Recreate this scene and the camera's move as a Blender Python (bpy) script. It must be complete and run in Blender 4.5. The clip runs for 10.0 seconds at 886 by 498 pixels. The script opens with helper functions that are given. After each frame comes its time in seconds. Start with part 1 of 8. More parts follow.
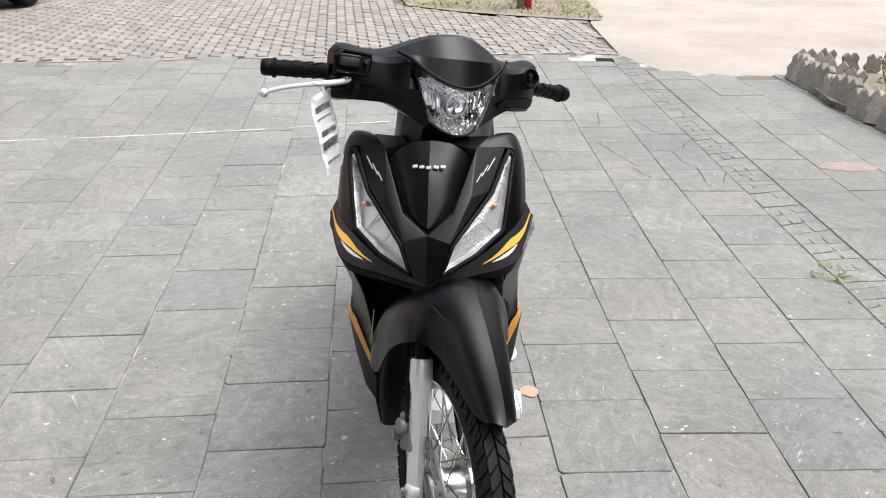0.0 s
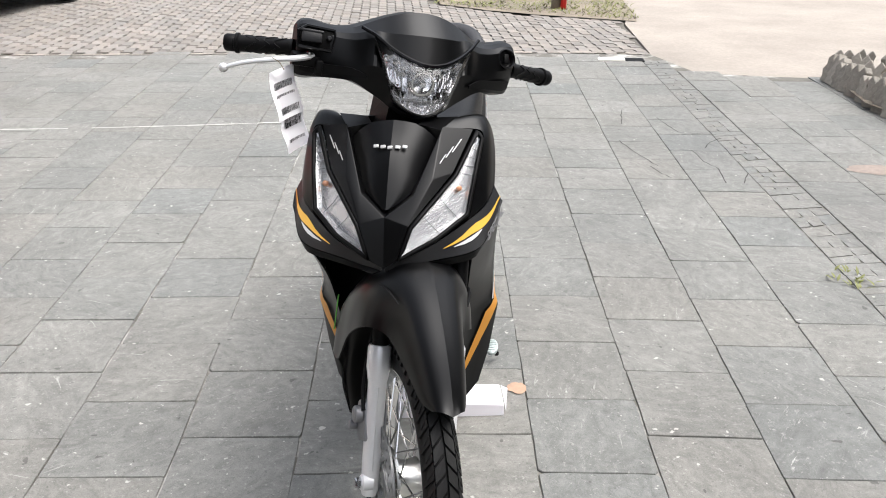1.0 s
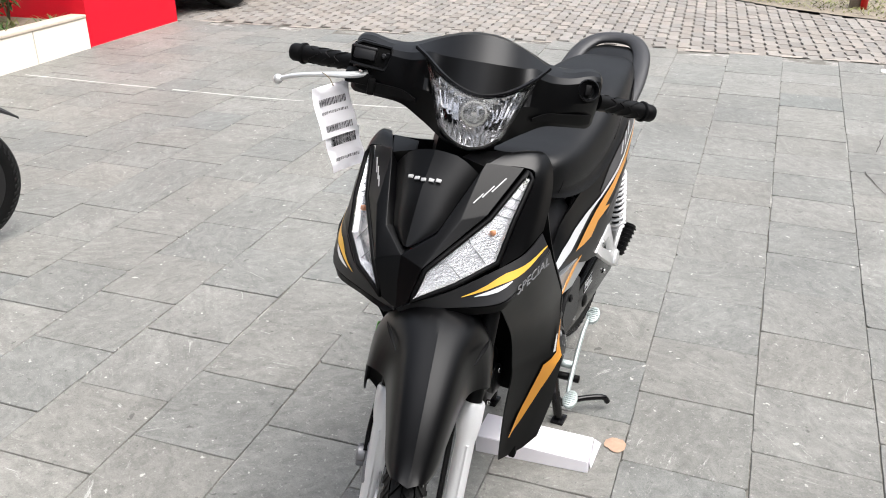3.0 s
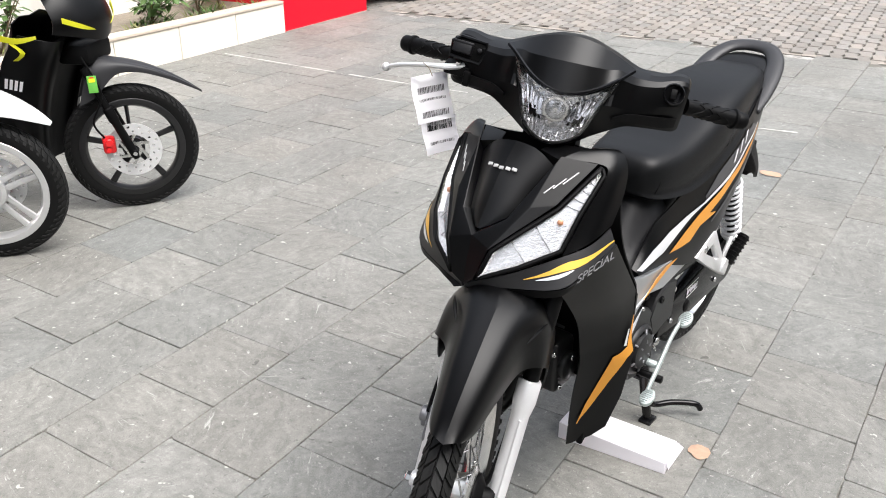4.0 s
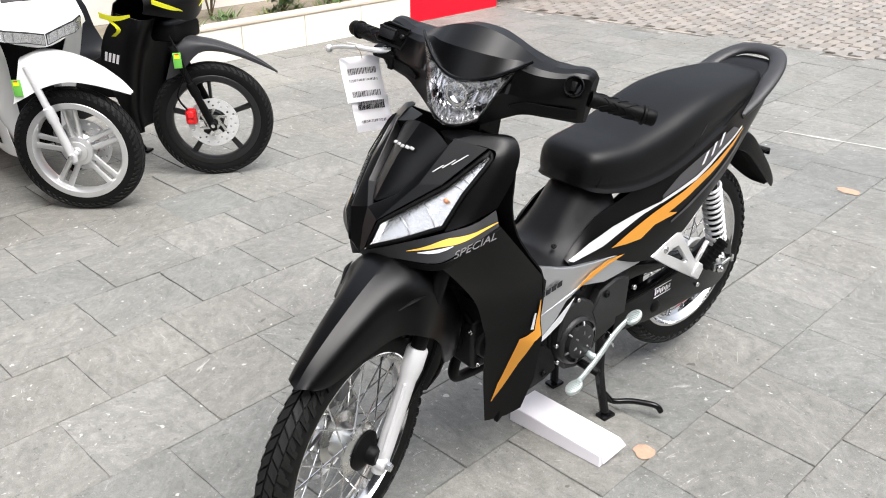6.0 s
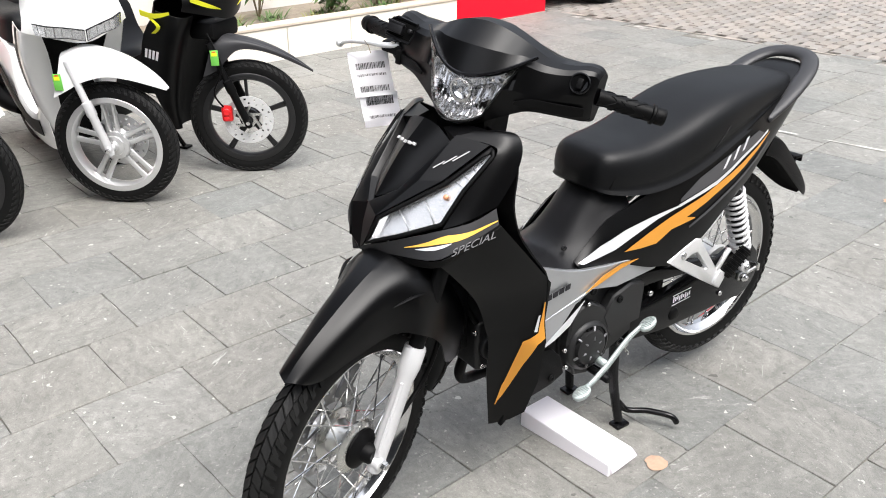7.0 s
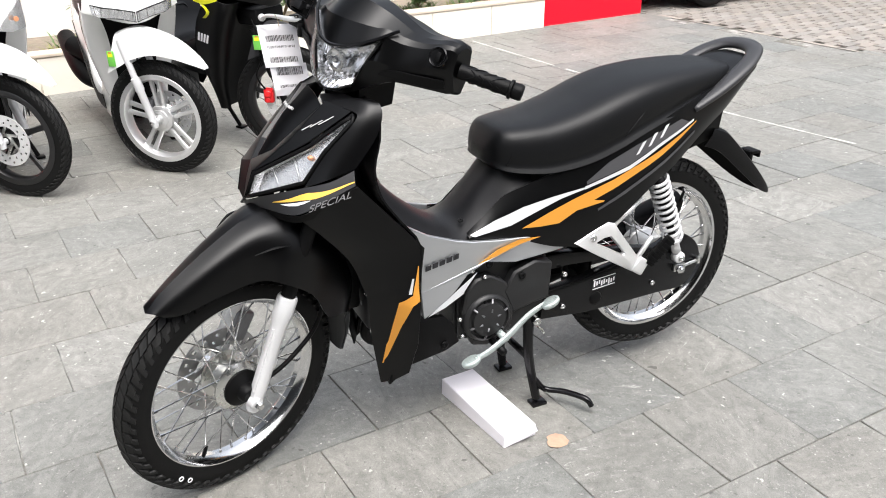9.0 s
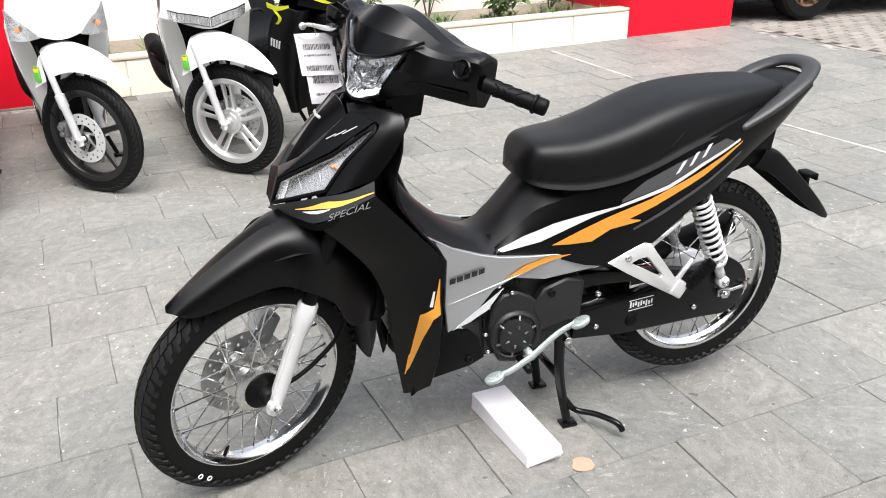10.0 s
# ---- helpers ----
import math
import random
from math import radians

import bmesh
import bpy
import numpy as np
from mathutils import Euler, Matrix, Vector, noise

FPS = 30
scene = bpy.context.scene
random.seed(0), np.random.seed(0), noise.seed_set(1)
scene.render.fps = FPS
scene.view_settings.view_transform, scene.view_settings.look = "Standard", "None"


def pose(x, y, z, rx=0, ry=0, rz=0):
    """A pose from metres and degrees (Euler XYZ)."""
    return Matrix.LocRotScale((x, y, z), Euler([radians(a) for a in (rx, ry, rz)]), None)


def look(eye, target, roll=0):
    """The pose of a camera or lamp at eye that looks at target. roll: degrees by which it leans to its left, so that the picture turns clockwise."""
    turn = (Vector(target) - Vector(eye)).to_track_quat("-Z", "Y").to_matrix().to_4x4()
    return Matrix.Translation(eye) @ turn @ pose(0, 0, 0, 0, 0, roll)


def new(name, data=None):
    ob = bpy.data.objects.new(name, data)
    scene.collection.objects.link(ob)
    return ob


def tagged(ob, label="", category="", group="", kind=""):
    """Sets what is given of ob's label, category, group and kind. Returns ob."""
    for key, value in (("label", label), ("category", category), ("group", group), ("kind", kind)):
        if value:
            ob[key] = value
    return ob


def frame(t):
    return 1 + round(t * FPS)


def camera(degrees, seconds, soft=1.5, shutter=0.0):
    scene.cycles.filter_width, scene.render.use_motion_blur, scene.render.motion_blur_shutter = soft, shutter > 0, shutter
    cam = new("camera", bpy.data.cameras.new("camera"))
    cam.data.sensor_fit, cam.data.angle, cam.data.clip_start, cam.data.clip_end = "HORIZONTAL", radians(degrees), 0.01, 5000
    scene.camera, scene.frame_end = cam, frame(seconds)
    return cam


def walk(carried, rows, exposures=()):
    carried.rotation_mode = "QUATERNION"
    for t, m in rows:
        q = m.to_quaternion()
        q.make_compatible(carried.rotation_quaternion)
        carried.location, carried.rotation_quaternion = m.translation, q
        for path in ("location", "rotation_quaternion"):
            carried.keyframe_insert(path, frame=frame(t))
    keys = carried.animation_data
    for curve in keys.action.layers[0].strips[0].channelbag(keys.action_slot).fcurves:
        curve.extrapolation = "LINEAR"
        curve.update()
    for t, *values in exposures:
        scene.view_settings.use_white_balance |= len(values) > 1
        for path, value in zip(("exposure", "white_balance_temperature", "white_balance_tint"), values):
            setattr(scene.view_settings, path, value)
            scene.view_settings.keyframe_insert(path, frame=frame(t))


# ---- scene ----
cam = camera(55.9, 10.0, 1.0)
PATH = [
    (0, (0.087, -0.585, 1.436), (0.019, 1.238, 0.617), 0.3),
    (0.5, (0.159, -0.592, 1.405), (0.045, 1.232, 0.593), 0.3),
    (1, (0.242, -0.536, 1.377), (0.075, 1.285, 0.565), 0.4),
    (1.5, (0.327, -0.406, 1.363), (0.101, 1.406, 0.548), 0.4),
    (2, (0.366, -0.355, 1.399), (0.018, 1.433, 0.575), 0.3),
    (2.2, (0.387, -0.348, 1.419), (-0.029, 1.424, 0.591), 0.2),
    (3.3, (0.693, -0.232, 1.432), (-0.221, 1.323, 0.569), 0.1),
    (3.5, (0.707, -0.235, 1.441), (-0.281, 1.273, 0.575), 0.1),
    (4, (0.856, -0.247, 1.451), (-0.279, 1.155, 0.587), 0.1),
    (4.5, (1.03, -0.259, 1.436), (-0.212, 1.051, 0.576), 0.1),
    (5, (1.144, -0.201, 1.465), (-0.171, 1.036, 0.605), 0.1),
    (5.5, (1.245, -0.067, 1.456), (-0.12, 1.114, 0.595), 0.1),
    (6.8, (1.355, 0.116, 1.443), (-0.109, 1.171, 0.581), -0.0),
    (7, (1.361, 0.128, 1.426), (-0.121, 1.164, 0.571), -0.0),
    (7.5, (1.442, 0.171, 1.383), (-0.076, 1.153, 0.529), 0.0),
    (8, (1.622, 0.264, 1.381), (0.064, 1.186, 0.53), -0.1),
    (8.5, (1.703, 0.41, 1.379), (0.106, 1.262, 0.528), -0.1),
    (9, (1.759, 0.545, 1.39), (0.114, 1.307, 0.545), -0.3),
    (9.5, (1.789, 0.644, 1.381), (0.098, 1.305, 0.542), -0.4),
    (10, (1.791, 0.688, 1.394), (0.063, 1.259, 0.566), -0.5),
]
walk(cam, [(t, look(eye, target, roll)) for t, eye, target, roll in PATH], [(0, 1.38), (2, 1.40), (4.5, 1.45), (7, 1.49), (10, 1.56)])

from mathutils import geometry

# ---- light: an overcast day ----
world = bpy.data.worlds.new("overcast_sky")
scene.world = world
world.use_nodes = True
wn, wl = world.node_tree.nodes, world.node_tree.links
wn.clear()
sky = wn.new("ShaderNodeTexSky")
sky.sky_type, sky.sun_disc = "NISHITA", False
sky.sun_elevation, sky.sun_rotation = radians(62.7), radians(98)
sky.air_density, sky.dust_density, sky.ozone_density = 1.0, 4.0, 1.0
sky_grey = wn.new("ShaderNodeHueSaturation")
sky_grey.inputs["Saturation"].default_value = 0.34
wbg = wn.new("ShaderNodeBackground")
wbg.inputs["Strength"].default_value = 0.108
wout = wn.new("ShaderNodeOutputWorld")
wl.new(sky.outputs[0], sky_grey.inputs["Color"])
# an overcast sky is brighter overhead than at the horizon
w_co = wn.new("ShaderNodeTexCoord")
w_sep = wn.new("ShaderNodeSeparateXYZ")
w_map = wn.new("ShaderNodeMapRange")
w_map.inputs["To Min"].default_value, w_map.inputs["To Max"].default_value = 0.16, 2.05
w_mul = wn.new("ShaderNodeMix")
w_mul.data_type, w_mul.blend_type = "RGBA", "MULTIPLY"
w_mul.inputs["Factor"].default_value = 1.0
wl.new(w_co.outputs["Generated"], w_sep.inputs[0])
wl.new(w_sep.outputs["Z"], w_map.inputs["Value"])
wl.new(sky_grey.outputs[0], w_mul.inputs["A"])
wl.new(w_map.outputs[0], w_mul.inputs["B"])
wl.new(w_mul.outputs["Result"], wbg.inputs["Color"])
wl.new(wbg.outputs[0], wout.inputs["Surface"])
sun = new("sun", bpy.data.lights.new("sun", "SUN"))
sun.data.energy, sun.data.angle, sun.data.color = 0.92, radians(44), (1.0, 0.99, 0.985)
sun.matrix_world = look((4.6, 0.6, 9), (0, 0, 0))
scene.view_settings.exposure = 1.25


# ---- small tools ----
def V(*a):
    return Vector(a)


def obj(name, bm, material, smooth=None):
    """A mesh object from a bmesh; smooth: the angle in degrees under which edges are shaded smooth."""
    me = bpy.data.meshes.new(name)
    if smooth is not None:
        lim = radians(smooth)
        for f in bm.faces:
            f.smooth = True
        for e in bm.edges:
            e.smooth = len(e.link_faces) == 2 and e.calc_face_angle(0) < lim
    bm.to_mesh(me)
    bm.free()
    for m in (material if isinstance(material, (list, tuple)) else [material]):
        me.materials.append(m)
    return new(name, me)


def part(name, bm, material, parent, label="", smooth=35):
    ob = obj(name, bm, material, smooth)
    ob.parent = parent
    if parent.type == "EMPTY":
        ob.matrix_parent_inverse = Matrix.Translation(parent.location).inverted()
    return tagged(ob, label)


def thing(name, label, category, at=(0, 0, 0), group="", kind=""):
    ob = new(name)
    ob.location, ob.empty_display_size = at, 0.1
    return tagged(ob, label, category, group, kind)


def add_box(bm, lo, hi, bevel=0.0, m=None, seg=2):
    lo, hi = Vector(lo), Vector(hi)
    r = bmesh.ops.create_cube(bm, size=1.0)
    vs = r["verts"]
    bmesh.ops.scale(bm, vec=hi - lo, verts=vs)
    bmesh.ops.translate(bm, vec=(lo + hi) / 2, verts=vs)
    fs = list({f for v in vs for f in v.link_faces})
    if bevel:
        es = list({e for v in vs for e in v.link_edges})
        r = bmesh.ops.bevel(bm, geom=es, offset=bevel, segments=seg, affect="EDGES", profile=0.5)
        vs = list({v for f in r["faces"] for v in f.verts} | {v for v in vs if v.is_valid})
    if m is not None:
        bmesh.ops.transform(bm, matrix=m, verts=vs)
    return vs


def frame_at(p, d):
    """A matrix at p whose z looks along d."""
    return Matrix.Translation(p) @ Vector(d).to_track_quat("Z", "Y").to_matrix().to_4x4()


def add_cyl(bm, a, b, r, r2=None, n=16, bevel=0.0):
    a, b = Vector(a), Vector(b)
    r2 = r if r2 is None else r2
    h = (b - a).length
    prof = [(0, 0), (r, 0), (r2, h), (0, h)]
    if bevel:
        prof = [(0, 0), (r - bevel, 0), (r, bevel), (r2, h - bevel), (r2 - bevel, h), (0, h)]
    return add_lathe(bm, prof, frame_at(a, b - a), n)


def add_lathe(bm, prof, m, n=32, arc=None):
    """prof: (radius, height) pairs turned round z, then placed by m."""
    rings = []
    full = arc is None
    steps = n if full else n + 1
    for r, z in prof:
        if r < 1e-6:
            rings.append([bm.verts.new(m @ Vector((0, 0, z)))])
        else:
            ring = []
            for i in range(steps):
                a = (2 * math.pi * i / n) if full else arc[0] + (arc[1] - arc[0]) * i / n
                ring.append(bm.verts.new(m @ Vector((r * math.cos(a), r * math.sin(a), z))))
            rings.append(ring)
    for p, q in zip(rings, rings[1:]):
        for i in range(n):
            j = (i + 1) % steps
            if len(p) == 1 and len(q) == 1:
                continue
            if len(p) == 1:
                vs = [p[0], q[j], q[i]]
            elif len(q) == 1:
                vs = [p[i], p[j], q[0]]
            else:
                vs = [p[i], p[j], q[j], q[i]]
            try:
                bm.faces.new(vs)
            except ValueError:
                pass
    return [v for r in rings for v in r]


def spline(pts, n=8, closed=False):
    """A smooth curve through the points, n steps a span."""
    pts = [Vector(p) for p in pts]
    out, k = [], len(pts)
    spans = k if closed else k - 1
    for i in range(spans):
        g = (lambda j: pts[j % k]) if closed else (lambda j: pts[min(max(j, 0), k - 1)])
        a, b, c, d = g(i - 1), g(i), g(i + 1), g(i + 2)
        for s in range(n):
            t = s / n
            out.append(0.5 * ((2 * b) + (c - a) * t + (2 * a - 5 * b + 4 * c - d) * t * t + (3 * b - a - 3 * c + d) * t ** 3))
    if not closed:
        out.append(pts[-1])
    return out


def add_tube(bm, pts, r, n=8, smooth=0, closed=False, flat=None, caps=True):
    """A tube along the points; r: one radius or one for each point. flat: (width scale, height scale)."""
    rr = list(r) if isinstance(r, (list, tuple)) else None
    if smooth:
        if rr:
            rr = [v.x for v in spline([(x, 0, 0) for x in rr], smooth, closed)]
        pts = spline(pts, smooth, closed)
    pts = [Vector(p) for p in pts]
    k = len(pts)
    rings, up = [], None
    for i, p in enumerate(pts):
        a = pts[(i - 1) % k] if closed or i else p
        b = pts[(i + 1) % k] if closed or i < k - 1 else p
        d = (b - a).normalized()
        if up is None:
            up = Vector((0, 0, 1)) if abs(d.z) < 0.9 else Vector((1, 0, 0))
        side = d.cross(up).normalized()
        up = side.cross(d).normalized()
        rad = rr[i] if rr else r
        fw, fh = flat or (1, 1)
        rings.append([bm.verts.new(p + rad * (fw * math.cos(2 * math.pi * j / n) * side + fh * math.sin(2 * math.pi * j / n) * up)) for j in range(n)])
    last = k if closed else k - 1
    for i in range(last):
        p, q = rings[i], rings[(i + 1) % k]
        for j in range(n):
            bm.faces.new([p[j], p[(j + 1) % n], q[(j + 1) % n], q[j]])
    if caps and not closed:
        bm.faces.new(rings[0][::-1])
        bm.faces.new(rings[-1])
    return [v for r_ in rings for v in r_]


def add_loft(bm, sections, closed=False, cap=False):
    """Quads between rows of points of equal length."""
    rows = [[bm.verts.new(p) for p in s] for s in sections]
    n = len(rows[0])
    for a, b in zip(rows, rows[1:]):
        for i in range(n if closed else n - 1):
            j = (i + 1) % n
            bm.faces.new([a[i], a[j], b[j], b[i]])
    if cap:
        bm.faces.new(rows[0][::-1])
        bm.faces.new(rows[-1])
    return [v for r in rows for v in r]


def smooth_rows(rows, n=4, m=4):
    """Resample a coarse grid of points into a smooth one."""
    rows = [spline(r, m) for r in rows]
    cols = [spline(c, n) for c in zip(*rows)]
    return [list(r) for r in zip(*cols)]


def panel(pts, fx, depth, bevel=0.0):
    """A plate with an outline in (y, z); fx gives its outer x at (y, z), depth its thickness towards x = 0."""
    bm = bmesh.new()
    tris = geometry.tessellate_polygon([[Vector((y, z, 0)) for y, z in pts]])
    outer = [bm.verts.new((fx(y, z), y, z)) for y, z in pts]
    inner = [bm.verts.new((fx(y, z) - math.copysign(depth, fx(y, z)), y, z)) for y, z in pts]
    for a, b, c in tris:
        bm.faces.new([outer[a], outer[b], outer[c]])
        bm.faces.new([inner[c], inner[b], inner[a]])
    n = len(pts)
    for i in range(n):
        j = (i + 1) % n
        bm.faces.new([outer[i], outer[j], inner[j], inner[i]])
    bmesh.ops.recalc_face_normals(bm, faces=bm.faces)
    if bevel:
        sharp = [e for e in bm.edges if len(e.link_faces) == 2 and e.calc_face_angle(0) > 0.8]
        bmesh.ops.bevel(bm, geom=sharp, offset=bevel, segments=1, affect="EDGES", profile=0.5)
    return bm


def thicken(bm, t):
    """Give an open sheet a thickness t, against its normals."""
    bmesh.ops.recalc_face_normals(bm, faces=bm.faces)
    geom = bm.verts[:] + bm.edges[:] + bm.faces[:]
    bmesh.ops.solidify(bm, geom=geom, thickness=t)


def mirror_bm(bm):
    """Adds the mirror image across x = 0."""
    r = bmesh.ops.duplicate(bm, geom=bm.verts[:] + bm.edges[:] + bm.faces[:])
    vs = [g for g in r["geom"] if isinstance(g, bmesh.types.BMVert)]
    fs = [g for g in r["geom"] if isinstance(g, bmesh.types.BMFace)]
    bmesh.ops.scale(bm, vec=(-1, 1, 1), verts=vs)
    bmesh.ops.reverse_faces(bm, faces=fs)


def flipped(bm):
    """The mirror image across x = 0 as a new bmesh."""
    b = bm.copy()
    bmesh.ops.scale(b, vec=(-1, 1, 1), verts=b.verts[:])
    bmesh.ops.reverse_faces(b, faces=b.faces[:])
    return b


# ---- materials ----
def mat(name, colour, rough=0.5, metal=0.0, grain=0.0, grain_scale=60.0, stain=0.0, stain_scale=3.0, bump=0.0, bump_scale=200.0, coat=0.0, ior=1.5, each=0.0, rough_var=0.0, spec=0.5, island=False, tint=None, blotch=0.0, blotch_scale=9.0, blotch_from=0.60):
    """A surface with two scales of variation in colour, a fine relief, and a difference from piece to piece."""
    m = bpy.data.materials.new(name)
    m.use_nodes = True
    nt = m.node_tree
    n, l = nt.nodes, nt.links
    b = n["Principled BSDF"]
    b.inputs["Roughness"].default_value = rough
    b.inputs["Metallic"].default_value = metal
    b.inputs["IOR"].default_value = ior
    b.inputs["Specular IOR Level"].default_value = spec
    b.inputs["Coat Weight"].default_value = coat
    b.inputs["Coat Roughness"].default_value = 0.08
    co = n.new("ShaderNodeTexCoord")
    pos = co.outputs["Object"]
    if each and not island:
        info = n.new("ShaderNodeObjectInfo")
        add = n.new("ShaderNodeVectorMath")
        add.operation = "MULTIPLY_ADD"
        comb = n.new("ShaderNodeCombineXYZ")
        for k in range(3):
            l.new(info.outputs["Random"], comb.inputs[k])
        l.new(comb.outputs[0], add.inputs[0])
        add.inputs[1].default_value = (37.0, 53.0, 11.0)
        l.new(pos, add.inputs[2])
        pos = add.outputs[0]
    if island:
        geo = n.new("ShaderNodeNewGeometry")
        piece = geo.outputs["Random Per Island"]
        add = n.new("ShaderNodeVectorMath")
        add.operation = "MULTIPLY_ADD"
        comb = n.new("ShaderNodeCombineXYZ")
        for k in range(3):
            l.new(piece, comb.inputs[k])
        l.new(comb.outputs[0], add.inputs[0])
        add.inputs[1].default_value = (37.0, 53.0, 11.0)
        l.new(pos, add.inputs[2])
        pos = add.outputs[0]
    elif each:
        piece = info.outputs["Random"]
    col = None
    if tint:
        mx = n.new("ShaderNodeMix")
        mx.data_type = "RGBA"
        mx.inputs["A"].default_value = (*colour, 1)
        mx.inputs["B"].default_value = (*tint, 1)
        ramp = n.new("ShaderNodeMath")
        ramp.operation = "FRACT"
        by = n.new("ShaderNodeMath")
        by.operation = "MULTIPLY"
        by.inputs[1].default_value = 7.31
        l.new(piece, by.inputs[0])
        l.new(by.outputs[0], ramp.inputs[0])
        l.new(ramp.outputs[0], mx.inputs["Factor"])
        col = mx.outputs["Result"]

    def mul(value, amount):
        nonlocal col
        mp = n.new("ShaderNodeMapRange")
        mp.inputs["To Min"].default_value = 1 - amount
        mp.inputs["To Max"].default_value = 1 + amount
        l.new(value, mp.inputs["Value"])
        mx = n.new("ShaderNodeMix")
        mx.data_type, mx.blend_type = "RGBA", "MULTIPLY"
        mx.inputs["Factor"].default_value = 1.0
        if col is None:
            mx.inputs["A"].default_value = (*colour, 1)
        else:
            l.new(col, mx.inputs["A"])
        l.new(mp.outputs[0], mx.inputs["B"])
        col = mx.outputs["Result"]

    def tex(scale, detail=4.0, rough_=0.6):
        t = n.new("ShaderNodeTexNoise")
        t.inputs["Scale"].default_value = scale
        t.inputs["Detail"].default_value = detail
        t.inputs["Roughness"].default_value = rough_
        l.new(pos, t.inputs["Vector"])
        return t.outputs["Fac"]

    if grain:
        mul(tex(grain_scale), grain)
    if stain:
        mul(tex(stain_scale, 6.0), stain)
    if each:
        mul(piece, each)
    if blotch:
        t = tex(blotch_scale, 8.0, 0.7)
        mp = n.new("ShaderNodeMapRange")
        mp.inputs["From Min"].default_value, mp.inputs["From Max"].default_value = blotch_from, blotch_from + 0.14
        l.new(t, mp.inputs["Value"])
        sc = n.new("ShaderNodeMath")
        sc.operation = "MULTIPLY"
        sc.inputs[1].default_value = blotch
        l.new(mp.outputs[0], sc.inputs[0])
        mx = n.new("ShaderNodeMix")
        mx.data_type = "RGBA"
        l.new(sc.outputs[0], mx.inputs["Factor"])
        l.new(col, mx.inputs["A"])
        mx.inputs["B"].default_value = (0.55, 0.54, 0.51, 1)
        col = mx.outputs["Result"]
    if col is not None:
        l.new(col, b.inputs["Base Color"])
    else:
        b.inputs["Base Color"].default_value = (*colour, 1)
    if rough_var:
        mp = n.new("ShaderNodeMapRange")
        mp.inputs["To Min"].default_value = max(0.02, rough - rough_var)
        mp.inputs["To Max"].default_value = rough + rough_var
        l.new(tex(grain_scale * 0.3), mp.inputs["Value"])
        l.new(mp.outputs[0], b.inputs["Roughness"])
    if bump:
        bp = n.new("ShaderNodeBump")
        bp.inputs["Strength"].default_value = 1.0
        bp.inputs["Distance"].default_value = bump
        l.new(tex(bump_scale, 5.0), bp.inputs["Height"])
        l.new(bp.outputs[0], b.inputs["Normal"])
    return m


def clear(name):
    """Thin clear plastic: light goes straight through, the gloss follows the angle."""
    m = bpy.data.materials.new(name)
    m.use_nodes = True
    n, l = m.node_tree.nodes, m.node_tree.links
    n.clear()
    o, mx, tr, gl, fr = (n.new("ShaderNode" + k) for k in ("OutputMaterial", "MixShader", "BsdfTransparent", "BsdfGlossy", "LayerWeight"))
    fr.inputs["Blend"].default_value = 0.5
    pw, ml = n.new("ShaderNodeMath"), n.new("ShaderNodeMath")
    pw.operation, ml.operation = "POWER", "MULTIPLY_ADD"
    pw.inputs[1].default_value = 4.0
    ml.inputs[1].default_value = 0.75
    ml.inputs[2].default_value = 0.03
    gl.inputs["Roughness"].default_value = 0.03
    tr.inputs["Color"].default_value = (0.97, 0.97, 0.97, 1)
    l.new(fr.outputs["Facing"], pw.inputs[0])
    l.new(pw.outputs[0], ml.inputs[0])
    l.new(ml.outputs[0], mx.inputs[0])
    l.new(tr.outputs[0], mx.inputs[1])
    l.new(gl.outputs[0], mx.inputs[2])
    l.new(mx.outputs[0], o.inputs[0])
    return m


